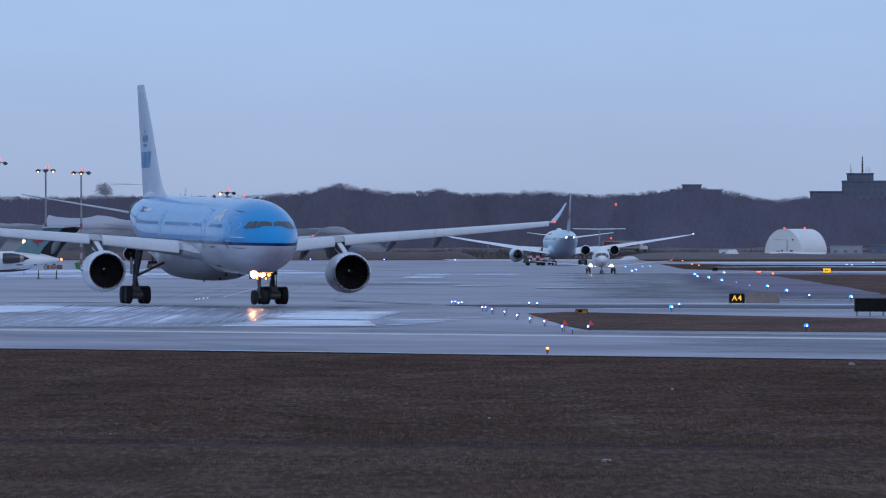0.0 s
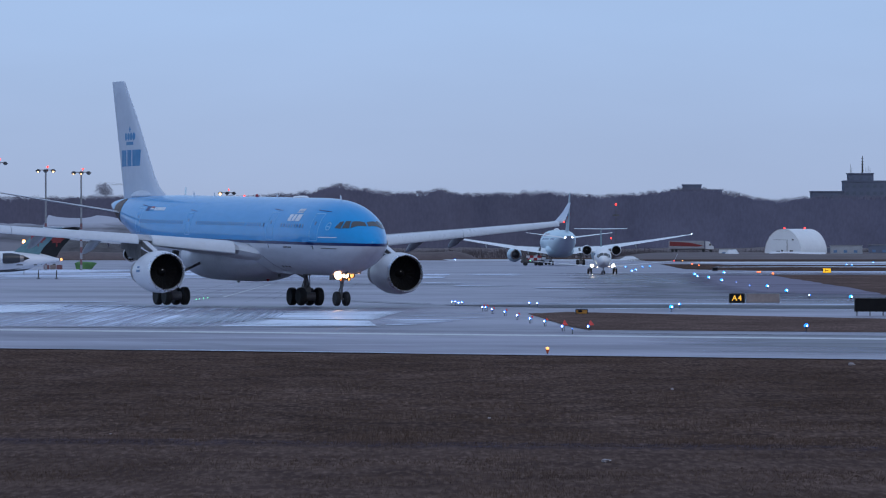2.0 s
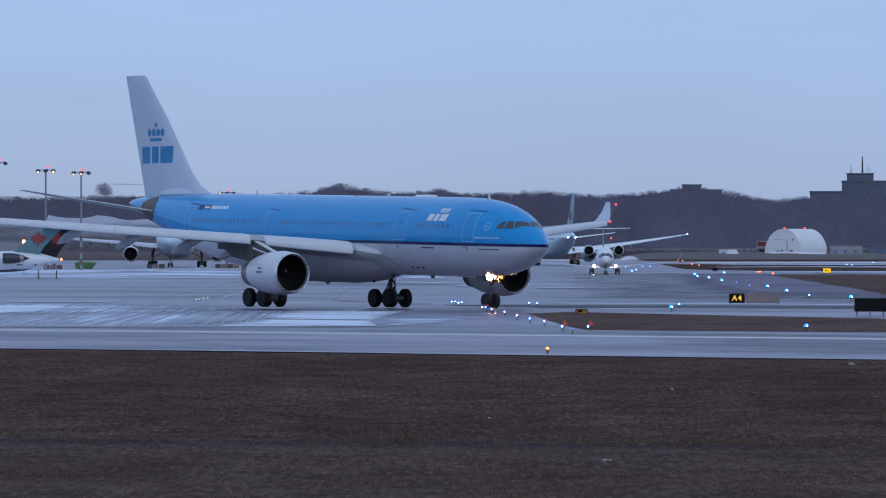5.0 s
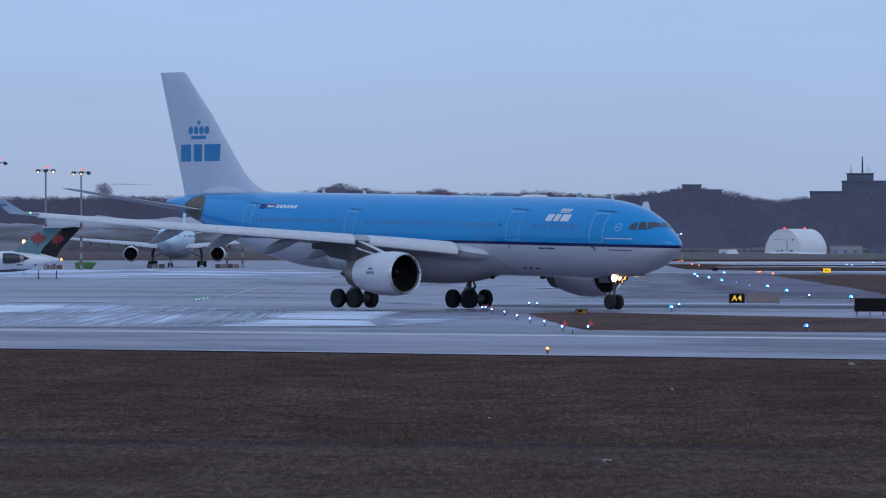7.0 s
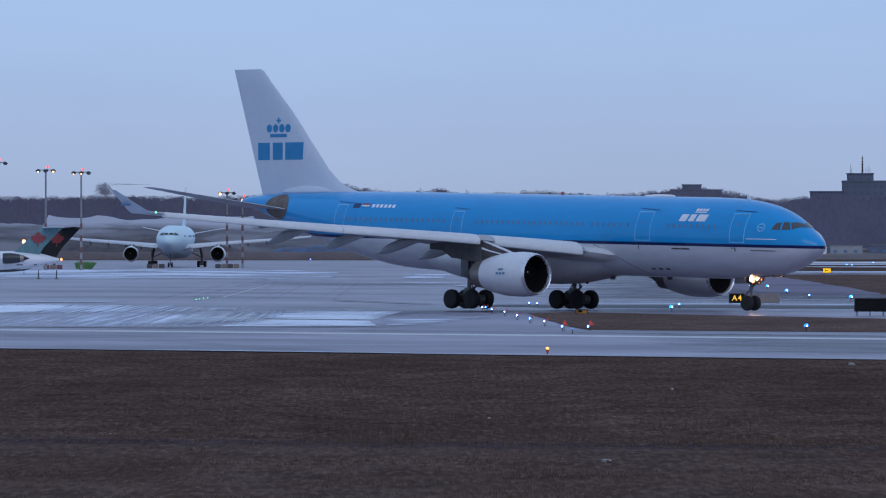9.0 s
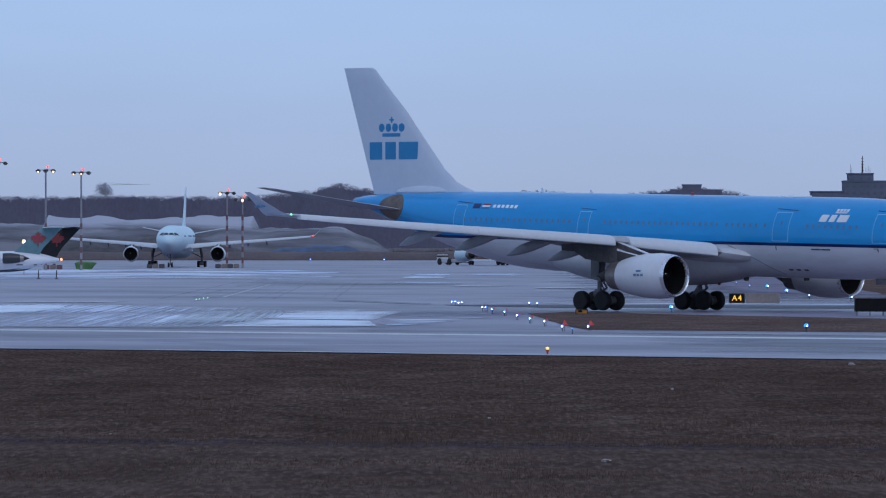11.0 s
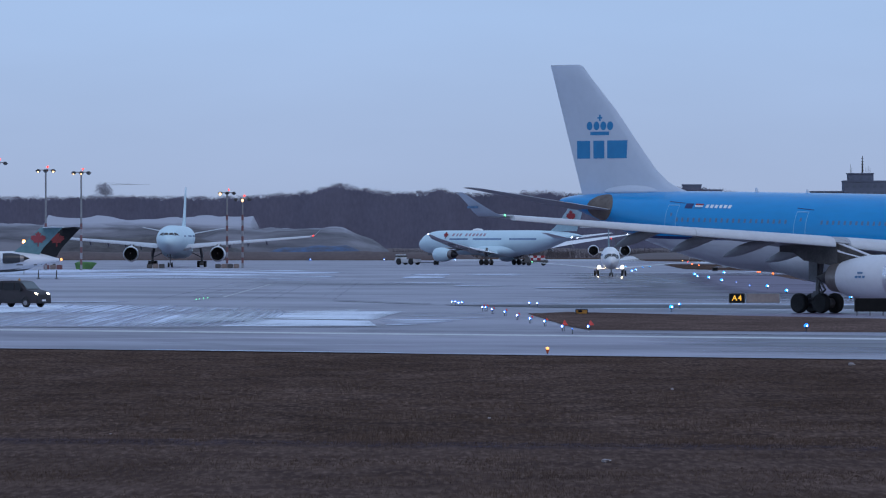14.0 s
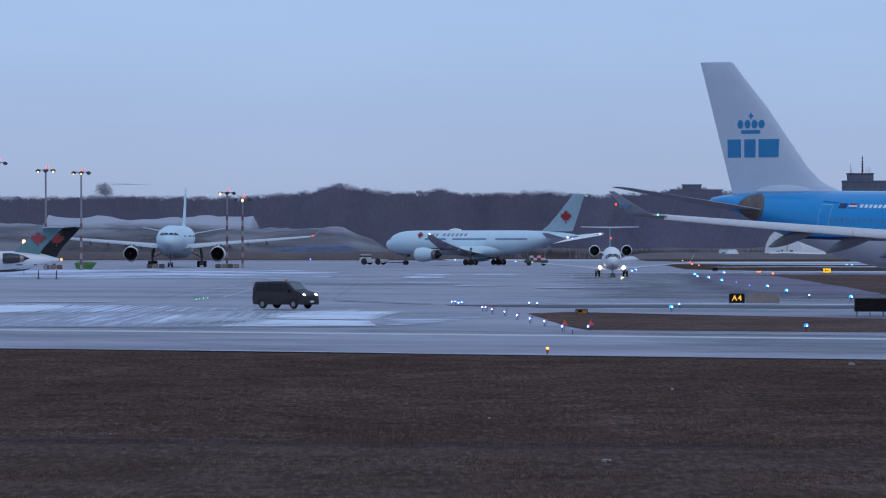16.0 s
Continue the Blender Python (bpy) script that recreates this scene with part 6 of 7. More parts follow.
# ---- far buildings, crane, shelter ----
def block_building(name, label, x, y, parts_list, mast=None):
    root = thing(name, label, "building", at=pose(x, y, 0))
    for k, (dx, w, h0, h1, d) in enumerate(parts_list):
        bm = bmesh.new()
        box(bm, (dx, 0, (h0 + h1) / 2), (w, d, h1 - h0), bevel=0.15)
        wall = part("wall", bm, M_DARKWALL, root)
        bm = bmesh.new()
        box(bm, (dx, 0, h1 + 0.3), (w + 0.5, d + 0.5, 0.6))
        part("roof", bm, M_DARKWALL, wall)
        n = max(1, int(w / 3.0))
        rows = max(1, int((h1 - max(h0, 18)) / 3.2))
        src = None
        for r in range(rows):
            for i in range(n):
                px, pz = dx - w / 2 + (i + 0.5) * w / n, h1 - 1.9 - 3.2 * r
                if pz < h0 + 1:
                    continue
                if src is None:
                    bm = bmesh.new()
                    box(bm, (0, 0, 0), (1.5, 0.1, 1.4))
                    src = part("window", bm, M_FARPANE, root)
                    src.matrix_basis = Matrix.Translation((px, -d / 2 - 0.03, pz))
                else:
                    share("window", src, root, Matrix.Translation((px, -d / 2 - 0.03, pz)))
    if mast:
        mx, z0, z1 = mast
        bm = bmesh.new()
        tube(bm, (mx, 0, z0), (mx, 0, z1), 0.45, 0.15, 6)
        for z in np.linspace(z0 + 2, z1 - 1, 5):
            box(bm, (mx, 0, z), (1.2, 1.2, 0.2))
        part("mast", bm, M_DARKGREY, root, "thin lattice aerial mast")
        for dx, dz in ((-5.4, 4.5), (-4.8, 3), (1.6, 3.0), (2.6, 4), (3.4, 3)):
            bm = bmesh.new()
            tube(bm, (mx + dx, 0, z0 - 0.5), (mx + dx, 0, z0 + dz), 0.12, 0.06, 5)
            part("aerial", bm, M_DARKGREY, root)
    return root


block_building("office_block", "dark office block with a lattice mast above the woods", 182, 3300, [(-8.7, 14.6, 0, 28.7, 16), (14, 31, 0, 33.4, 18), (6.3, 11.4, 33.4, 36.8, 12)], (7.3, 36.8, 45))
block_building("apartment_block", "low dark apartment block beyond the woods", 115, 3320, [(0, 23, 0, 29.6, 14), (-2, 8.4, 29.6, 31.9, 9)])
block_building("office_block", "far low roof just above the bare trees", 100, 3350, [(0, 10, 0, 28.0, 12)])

crane = thing("tower_crane", "thin grey tower crane standing far off", "crane", at=pose(-150, 3250, 0))
bm = bmesh.new()
tube(bm, (0, 0, -0.2), (0, 0, 32.6), 0.14, 0.12, 4)
part("mast", bm, M_POLE, crane)
bm = bmesh.new()
tube(bm, (-4, 0, 31.6), (19.5, 0, 32.0), 0.12, 0.07, 4)
tube(bm, (0, 0, 32.7), (12, 0, 32.0), 0.05, 0.05, 4)
part("jib", bm, M_POLE, crane)

# white fabric arch shelter: an arched shell with a gable end and its door
SHELTER_Z = 1.9
shelter = thing("arch_shelter", "white fabric arch shelter with a large front door", "shelter", at=pose(122.1, 2530, SHELTER_Z - 0.4, 0, 0, -127))


def arch(r, x, squash=1.18):
    return [(x, r * math.cos(math.pi * i / 28), squash * r * math.sin(math.pi * i / 28) ** 0.9 - (0.4 if i in (0, 28) else 0)) for i in range(29)]


bm = bmesh.new()
loft(bm, [arch(7.6, x) for x in np.linspace(-8, 8, 10)], caps=False, closed=False)
loft(bm, [arch(7.45, x) for x in (-8, 8)], caps=False, closed=False)
part("shell", bm, M_FABRIC, shelter)
for k in range(9):
    bm = bmesh.new()
    x = -7.9 + 1.97 * k
    loft(bm, [arch(7.65, x - 0.06), arch(7.65, x + 0.06)], caps=False, closed=False)
    part("rib", bm, M_FABRIC, shelter)
for x in (7.9, -7.9):
    bm = bmesh.new()
    loft(bm, [arch(7.5, x - 0.05), arch(7.5, x + 0.06)])
    part("gable", bm, M_FABRIC, shelter, smooth=False)
bm = bmesh.new()
box(bm, (8.1, -1.0, 2.6), (0.12, 5.6, 5.0), bevel=0.03)
part("door", bm, M_FABRIC, shelter, "large pale roller door")
for y, z, w, h in ((4.2, 5.2, 0.6, 0.5), (3.6, 0.9, 1.3, 1.3), (-0.2, 0.9, 0.7, 1.5), (-1.8, 0.8, 1.6, 1.1), (-1.0, 5.2, 5.6, 0.1), (1.85, 2.6, 0.1, 5.0)):
    bm = bmesh.new()
    box(bm, (8.1, y, z), (0.2, w, h), bevel=0.03)
    part("vent", bm, M_DARKGREY, shelter, "dark vent or fitting on the gable")
for x in (7.0, -5.5):
    lamp_ball(shelter, (x, 0, 9.2), 0.28, G_RED, "obstruction_light")


mound("snow_heap", 110, 134, 2512, 4, 2.5, M_SNOW, "low bank of ploughed snow before the shelter", 7.0, 0.1)


def low_hut(x, y, w, d, h, m, label, rz=0):
    root = thing("hut", label, "hut", at=pose(x, y, 0, 0, 0, rz))
    bm = bmesh.new()
    box(bm, (0, 0, h / 2), (w, d, h), bevel=0.08)
    wall = part("wall", bm, m, root)
    bm = bmesh.new()
    box(bm, (0, 0, h + 0.12), (w + 0.4, d + 0.4, 0.24), bevel=0.05)
    part("roof", bm, M_CONC, root, "thinly snowed flat roof")
    for i in range(max(1, int(w / 3.5))):
        bm = bmesh.new()
        box(bm, (-w / 2 + 1.6 + 3.5 * i, -d / 2 - 0.03, h * 0.58), (1.2, 0.08, 0.9))
        part("window", bm, M_PANE, wall)
    return root


low_hut(139, 2520, 11, 4, 4.6, M_CABIN, "greyish site cabin beside the shelter")
low_hut(132, 2535, 5, 4, 3.9, M_DARKWALL, "small grey cabin beside the shelter")
low_hut(156, 2540, 16, 5, 4.8, M_DARKWALL, "long dark grey site cabin")
low_hut(98, 2530, 5, 3, 3.4, M_SNOW, "low hut covered in snow")
mound("snow_heap", 95, 103, 2500, 6, 3.4, M_SNOW, "small pile of ploughed snow", 3.0, 0.3)
mound("snow_heap", 58, 66, 2430, 5, 1.1, M_SNOW, "small pile of ploughed snow", 5.0, 0.3)


# ---- masts, signs, lights ----
def light_mast(x, y, h, heads, lit, band0):
    """A floodlight mast with a red and white foot, cross-arm, floodlights and a red top light."""
    root = thing("floodlight_mast", "tall grey floodlight mast with red-and-white banded foot", "light mast", "apron masts", at=pose(x, y, 0))
    bm = bmesh.new()
    tube(bm, (0, 0, -0.1), (0, 0, h), 0.22, 0.15, 10)
    part("pole", bm, M_POLE, root)
    for k in range(int(band0 / 1.1)):
        bm = bmesh.new()
        tube(bm, (0, 0, 1.1 * k), (0, 0, 1.1 * (k + 1) - 0.02), 0.24, 0.235, 10)
        part("band", bm, M_BANDRED if k % 2 else M_BANDWHITE, root)
    bm = bmesh.new()
    box(bm, (0, 0, h), (2.6, 0.18, 0.16))
    part("crossarm", bm, M_POLE, root)
    for k in range(heads):
        xx = -1.4 + 2.8 * k / (heads - 1)
        bm = bmesh.new()
        box(bm, (xx, -0.15, h - 0.15), (0.9, 0.6, 0.62), Matrix.Rotation(0.4, 4, "X"), bevel=0.2)
        fl = part("floodlight", bm, M_DARKGREY, root, "dark floodlight head")
        if k in lit:
            bm = bmesh.new()
            ball(bm, (xx, -0.3, h - 0.3), 0.28 if len(lit) == 1 else 0.18)
            part("lens", bm, G_FLOOD, fl, "warm lit lens")
    lamp_ball(root, (0.35, 0, h + 0.6), 0.2, G_RED, "obstruction_light")
    bm = bmesh.new()
    tube(bm, (0.35, 0, h), (0.35, 0, h + 0.45), 0.05)
    part("light_stem", bm, M_POLE, root)


light_mast(-73.9, 1360, 18.7, 3, (0, 2), 9.0)
light_mast(-67.3, 1360, 18.3, 3, (0, 1), 9.0)
light_mast(-44.6, 1510, 15.6, 3, (0,), 12)
light_mast(-41.4, 1510, 14.3, 3, (1,), 12)
light_mast(-83.4, 1370, 20.2, 3, (), 9.0)

post = thing("radio_mast", "thin grey mast with a red warning lamp", "mast", at=pose(57.5, 2430, 0))
bm = bmesh.new()
tube(bm, (0, 0, 0.0), (0, 0, 18.2), 0.14, 0.1, 6)
box(bm, (0, 0, 14.8), (2.2, 0.3, 0.5))
part("pole", bm, M_DARKGREY, post)
lamp_ball(post, (0, 0, 18.4), 0.34, G_RED, "warning_lamp")
post = thing("radio_mast", "short mast with a dull red lamp", "mast", at=pose(55.2, 2400, 0))
bm = bmesh.new()
tube(bm, (0, 0, 0.0), (0, 0, 6.9), 0.14, 0.1, 6)
part("pole", bm, M_DARKGREY, post)
lamp_ball(post, (0, 0, 7.1), 0.27, G_RED, "warning_lamp")


def letters(text, size, material, parent, at, name="lettering"):
    cu = bpy.data.curves.new(name, "FONT")
    cu.body, cu.size, cu.extrude, cu.align_x, cu.align_y, cu.offset = text, size, 0.01, "CENTER", "CENTER", 0.008
    cu.space_character = 1.2
    cu.materials.append(material)
    tmp = bpy.data.objects.new(name, cu)
    scene.collection.objects.link(tmp)
    bpy.context.view_layer.update()
    me = bpy.data.meshes.new_from_object(tmp)
    bpy.data.objects.remove(tmp)
    ob = new(name, me)
    ob.parent = parent
    ob.matrix_basis = at
    ob["label"] = "lit yellow lettering"
    return ob


def sign(x, y, w, h, foot, face, label, rz=0, text="", border=None):
    root = thing("taxiway_sign", label, "sign", at=pose(x, y, 0, 0, 0, rz))
    bm = bmesh.new()
    box(bm, (0, 0, foot + h / 2), (w, 0.22, h), bevel=0.03)
    part("panel", bm, face, root)
    bm = bmesh.new()
    for p, s in (((0, 0, foot + h + 0.02), (w + 0.08, 0.28, 0.05)), ((0, 0, foot - 0.02), (w + 0.08, 0.28, 0.05)), ((-w / 2 - 0.02, 0, foot + h / 2), (0.05, 0.28, h)), ((w / 2 + 0.02, 0, foot + h / 2), (0.05, 0.28, h))):
        box(bm, p, s)
    part("frame", bm, border or M_PLASTIC, root)
    for k in range(max(2, int(w / 0.9) + 1)):
        n = max(2, int(w / 0.9) + 1)
        bm = bmesh.new()
        tube(bm, (-w / 2 + 0.12 + (w - 0.24) * k / (n - 1), 0, 0), (-w / 2 + 0.12 + (w - 0.24) * k / (n - 1), 0, foot + 0.05), 0.05, k=6)
        part("leg", bm, M_POLE, root)
    if text:
        letters(text, 0.6, G_SIGN, root, pose(0, -0.125, foot + h / 2, 90, 0, 0))
    return root


sign(23.15, 576, 1.17, 0.68, 0.14, M_SIGNBLACK, "black taxiway sign lit in yellow reading A4", text="A4")
sign(25.2, 576, 2.6, 0.68, 0.14, M_SIGNBROWN, "weathered brown back of a taxiway sign", border=M_POLE)
sign(28.9, 480, 3.7, 0.8, 0.33, M_SIGNBLACK, "black taxiway sign turned away on thin legs")
ys_ = sign(63.8, 1215, 1.3, 0.7, 0.15, G_YELLOW, "small yellow lit taxiway sign")
bm = bmesh.new()
box(bm, (0.0, -0.13, 0.5), (0.5, 0.03, 0.1))
box(bm, (-0.25, -0.13, 0.5), (0.12, 0.03, 0.35))
part("arrow", bm, M_SIGNBLACK, ys_, "black arrow shape")
ys_ = sign(9.25, 488, 0.74, 0.26, 0.08, M_AMBERGLASS, "small weathered yellow marker board")
bm = bmesh.new()
box(bm, (-0.1, -0.13, 0.24), (0.3, 0.03, 0.14))
part("dark_bar", bm, M_SIGNBLACK, ys_)
sign(49.5, 1330, 0.9, 0.55, 0.1, M_SIGNBLACK, "small dark taxiway sign turned away")


def edge_light(x, y, glass, r=0.11, h=0.3, label="", flag=0.0, cone=None):
    root = thing("taxiway_light", label, "edge light", "taxiway edge lights", at=pose(x, y, 0.0))
    bm = bmesh.new()
    tube(bm, (0, 0, 0), (0, 0, h - r * 0.6), 0.02, k=6)
    spin(bm, [(0.0, 0.08), (0.05, 0.06)], axis="z", k=10)
    part("stem", bm, M_PLASTIC, root)
    bm = bmesh.new()
    spin(bm, [(h - r * (2.4 if cone else 1.1), r * 0.5), (h - r * 0.5, r * (1.1 if cone else 0.9))], axis="z", k=10)
    part("collar", bm, cone or M_PLASTIC, root)
    bm = bmesh.new()
    ball(bm, (0, 0, h), r)
    part("lens", bm, glass, root, "glowing lens")
    # White ball added before blue lenses for their overbright core.
    if glass in (G_BLUE, G_PALEBLUE) and r > 0.06:
        bm = bmesh.new()
        q = 0.42 if r > 0.12 else 0.55
        ball(bm, (0.25 * r * (1 if r > 0.12 else -1), -0.6 * r, h), q * r)
        part("bulb", bm, G_WHITE, root, "white ball added as the overbright core of the lens")
    if flag:
        bm = bmesh.new()
        tube(bm, (0.12, 0, 0), (0.12, 0, h + 0.1 + 0.16 * flag), 0.01, k=5)
        part("flag_stick", bm, M_PLASTIC, root)
        bm = bmesh.new()
        loft(bm, [[(0.1 + flag * u, s * 0.02, h + 0.05 + flag * v) for u, v in ((-0.1, 0.0), (0.22, 0.02), (0.02, 0.31))] for s in (-1, 1)])
        part("marker_flag", bm, M_FLAGRED, root, "small orange-red marker flag")
    return root


LAMP_H = 0.3
for px, py, k, fl in ((800, 534, "w", 0), (806, 534, "w", 0), (812, 536, "w", 0), (818, 535, "w", 0), (854, 544, "w", 1), (860, 544, "w", 1), (871, 548, "w", 1), (893, 552, "w", 1), (915, 558.5, "w", 1), (938, 564, "w", 1),
                      (964, 569, "w", 1), (995, 578, "w", 1), (1041, 578, "p", 1), (937, 536, "w", 0), (951, 537, "w", 0), (1013, 582.5, "p", 0)):
    yy = 12940 * (4.61 - LAMP_H) / (py - 435.3)
    edge_light((px - 784) / 12940 * yy, yy, G_BLUE, 0.085 if px != 1013 else 0.035, LAMP_H, "small blue-white taxiway light" + (" beside an orange flag" if fl else ""), (1.0 if px > 990 else 0.55) * fl)
for px, py, r in ((1188, 545, 0.15), (1203, 540, 0.1), (1427, 578.5, 0.125), (1392, 515.5, 0.17), (1358, 507.5, 0.17), (1433, 523.5, 0.09), (1506, 526.5, 0.16), (1277, 497, 0.2), (1254, 492, 0.2), (1281, 483, 0.22), (1229, 486, 0.2), (1234, 489.5, 0.18),
                  (1303, 501, 0.08), (1327, 506, 0.08), (1498, 469, 0.22), (1508, 470, 0.17), (1545, 465, 0.2), (1107, 473, 0.2), (1125, 478, 0.2), (1118, 480, 0.2), (1137, 473, 0.18), (1150, 472, 0.18),
                  (549, 460, 0.26), (680, 460, 0.26), (805, 460, 0.24), (912, 463, 0.22), (1214, 458, 0.22)):
    yy = 12940 * (4.61 - LAMP_H) / (py - 435.3)
    edge_light((px - 784) / 12940 * yy, yy, G_BLUE if r < 0.15 or px < 1000 or px == 1427 else G_PALEBLUE, r, LAMP_H + 0.05, "small blue taxiway edge light")
for px, py, c in ((347, 530.5, 0), (353, 530, 0), (360, 528.5, 0), (368, 527.5, 0)):
    yy = 12940 * (4.61 - 0.06) / (py - 435.3)
    edge_light((px - 784) / 12940 * yy, yy, G_GREEN, 0.05, 0.08, "small green centre-line light set in the tarmac")
for px, py, r in ((1225, 468, 0.3), (1237, 470, 0.25), (1345, 481.5, 0.24), (1341, 481.5, 0.2), (1368, 484.5, 0.24), (1208, 462, 0.25)):
    yy = 12940 * (4.61 - LAMP_H) / (py - 435.3)
    edge_light((px - 784) / 12940 * yy, yy, G_ORANGE if px not in (1208,) else G_AMBER, r * 0.72, LAMP_H, "small orange guard light beside a taxiway")
edge_light(4.41, 308.5, G_AMBER, 0.075, 0.27, "amber runway edge light on a short stem", cone=M_ORANGE)

# litter on the grass, stakes and barriers on the far apron
for px, py, s in ((866, 740, 0.045), (1190, 689, 0.05), (1073, 816, 0.09), (1507, 645, 0.12), (196, 768, 0.03)):
    yy = 12940 * 4.55 / (py - 435.3)
    rg = random.Random(px)
    bm = bmesh.new()
    bmesh.ops.create_icosphere(bm, subdivisions=2, radius=s, matrix=Matrix.Diagonal((1.0, 0.8, 0.5, 1)))
    for v in bm.verts:
        v.co *= 1 + rg.uniform(-0.35, 0.35)
    ob = part("litter", bm, M_LITTER)
    ob.matrix_basis = Matrix.Translation(((px - 784) / 12940 * yy, yy, 0.06))
    tagged(ob, "crumpled white scrap lying in the grass", "litter", "scraps in the grass")


def barrier(x, y, n, m, label):
    root = thing("barrier", label, "barrier", at=pose(x, y, 0))
    for k in range(n):
        bm = bmesh.new()
        box(bm, (k * 1.25, 0, 0.45), (1.15, 0.4, 0.9), bevel=0.1)
        part("block", bm, m if k % 2 == 0 else M_SIGNBROWN, root)


barrier(-77, 1420, 3, M_BANDRED, "row of dull red and brown plastic barriers")
barrier(-46, 1495, 4, M_DARKGREY, "row of dark and brown plastic barriers")
barrier(-60, 1495, 3, M_DARKGREY, "row of dark ground-power units")
skip = thing("rubbish_skip", "green covered skip on the apron", "skip", at=pose(-68.5, 1400, 0))
bm = bmesh.new()
loft(bm, [[(-1.7, -1, 0.15), (1.2, -1, 0.15), (1.2, 1, 0.15), (-1.7, 1, 0.15)], [(-2.0, -1.1, 1.3), (2.2, -1.1, 1.3), (2.2, 1.1, 1.3), (-2.0, 1.1, 1.3)], [(-1.2, -0.7, 1.6), (1.4, -0.7, 1.5), (1.4, 0.7, 1.5), (-1.2, 0.7, 1.6)]])
part("tub", bm, M_GREEN, skip)
bm = bmesh.new()
for x in (-1.0, 0.8):
    box(bm, (x, 0, 0.08), (0.2, 1.9, 0.16))
part("runner", bm, M_DARKGREY, skip)
for px in (68, 100):
    ob = thing("marker_post", "short dark marker post in the snow", "post", at=pose((px - 784) / 12940 * 1010, 1010, 0))
    bm = bmesh.new()
    tube(bm, (0, 0, -0.05), (0, 0, 1.25), 0.1, 0.08, 8)
    part("post", bm, M_DARKGREY, ob)
    bm = bmesh.new()
    spin(bm, [(0.0, 0.3), (0.1, 0.28), (0.14, 0.1)], axis="z", k=10)
    part("foot", bm, M_PLASTIC, ob)

# a lit lamp on a short post beyond the parked jets
lamp_post = thing("apron_lamp_post", "short apron lamp post with a yellow lamp", "lamp post", at=pose(-65.8, 1148, 0))
bm = bmesh.new()
tube(bm, (0, 0, -0.05), (0, 0, 5.1), 0.07, 0.05, 8)
part("pole", bm, M_POLE, lamp_post)
lamp_ball(lamp_post, (0, 0, 5.25), 0.36, G_AMBER, "lamp")
lamp_ball(lamp_post, (0.0, -0.3, 5.25), 0.17, G_HEAD, "bulb")


# ---- vehicles ----
def panel_van():
    root = thing("panel_van", "dark grey compact panel van with headlights on, driving", "van")
    side_line = [(-2.38, 0.42), (-2.4, 0.75), (-2.36, 1.2), (-2.28, 1.72), (-2.15, 1.8), (0.2, 1.84), (0.72, 1.78), (1.42, 1.24), (2.1, 1.08), (2.34, 0.9), (2.42, 0.5), (2.38, 0.3), (-2.3, 0.3)]
    bm = bmesh.new()
    rings = []
    for y, q in ((-0.91, 0.90), (-0.88, 0.985), (-0.7, 1.0), (0.7, 1.0), (0.88, 0.985), (0.91, 0.90)):
        rings.append([(x * (0.99 + 0.01 * q), y * (1.0 if z < 1.1 else 1.0 - 0.16 * (z - 1.1)), 1.05 + (z - 1.05) * (q if z > 1.05 else 1.0)) for x, z in side_line])
    loft(bm, rings)
    body = part("body", bm, M_VAN, root)
    bm = bmesh.new()
    loft(bm, [[(0.83, y, 1.735 - 0.02 * abs(y)), (1.4, y * 1.06, 1.27), (1.41, y * 1.06, 1.285), (0.85, y, 1.755 - 0.02 * abs(y))] for y in (-0.72, 0, 0.72)])
    part("windscreen", bm, M_WINDSCREEN, root, "sloping windscreen with grey sky put into its colour")
    for s in (-1, 1):
        for pts in (((0.35, 1.2), (1.15, 1.2), (0.72, 1.66), (0.35, 1.68)), ((-0.75, 1.2), (0.25, 1.2), (0.25, 1.68), (-0.75, 1.68)), ((-2.1, 1.22), (-0.85, 1.22), (-0.85, 1.68), (-2.05, 1.66))):
            bm = bmesh.new()
            loft(bm, [[(x, s * (0.915 + o - 0.16 * (z - 1.1)), z) for x, z in pts] for o in (0.0, 0.012)])
            part("side_window", bm, M_TINTED, root, "dark tinted side window")
        bm = bmesh.new()
        box(bm, (1.0, s * 1.0, 1.2), (0.14, 0.2, 0.2), bevel=0.04)
        part("mirror", bm, M_PLASTIC, root)
        bm = bmesh.new()
        bmesh.ops.create_uvsphere(bm, u_segments=12, v_segments=8, radius=1, matrix=Matrix.Translation((2.18, s * 0.7, 0.93)) @ Matrix.Diagonal((0.22, 0.15, 0.09, 1)))
        part("headlight", bm, G_HEAD, root, "lit headlight")
        bm = bmesh.new()
        box(bm, (-2.36, s * 0.82, 1.15), (0.08, 0.12, 0.6), bevel=0.02)
        part("tail_light", bm, M_RED, root)
        bm = bmesh.new()
        box(bm, (0, s * 0.915, 0.48), (2.0, 0.03, 0.14), bevel=0.01)
        part("sill_trim", bm, M_PLASTIC, root)
        for x in (-1.45, 1.42):
            bm = bmesh.new()
            ring = [(0.86, 0.36), (0.86, 0.43), (0.93, 0.42), (0.93, 0.355)]
            rows = [[(x + q * math.cos(math.pi * (i / 12 * 1.1 - 0.05)), s * y, 0.34 + q * math.sin(math.pi * (i / 12 * 1.1 - 0.05))) for y, q in ring] for i in range(13)]
            loft(bm, rows)
            part("wheel_arch", bm, M_PLASTIC, root)
    bm = bmesh.new()
    box(bm, (2.38, 0, 0.44), (0.12, 1.6, 0.24), bevel=0.05)
    part("bumper", bm, M_PLASTIC, root)
    bm = bmesh.new()
    box(bm, (2.36, 0, 0.74), (0.1, 0.9, 0.14), bevel=0.03)
    part("grille", bm, M_PLASTIC, root)
    bm = bmesh.new()
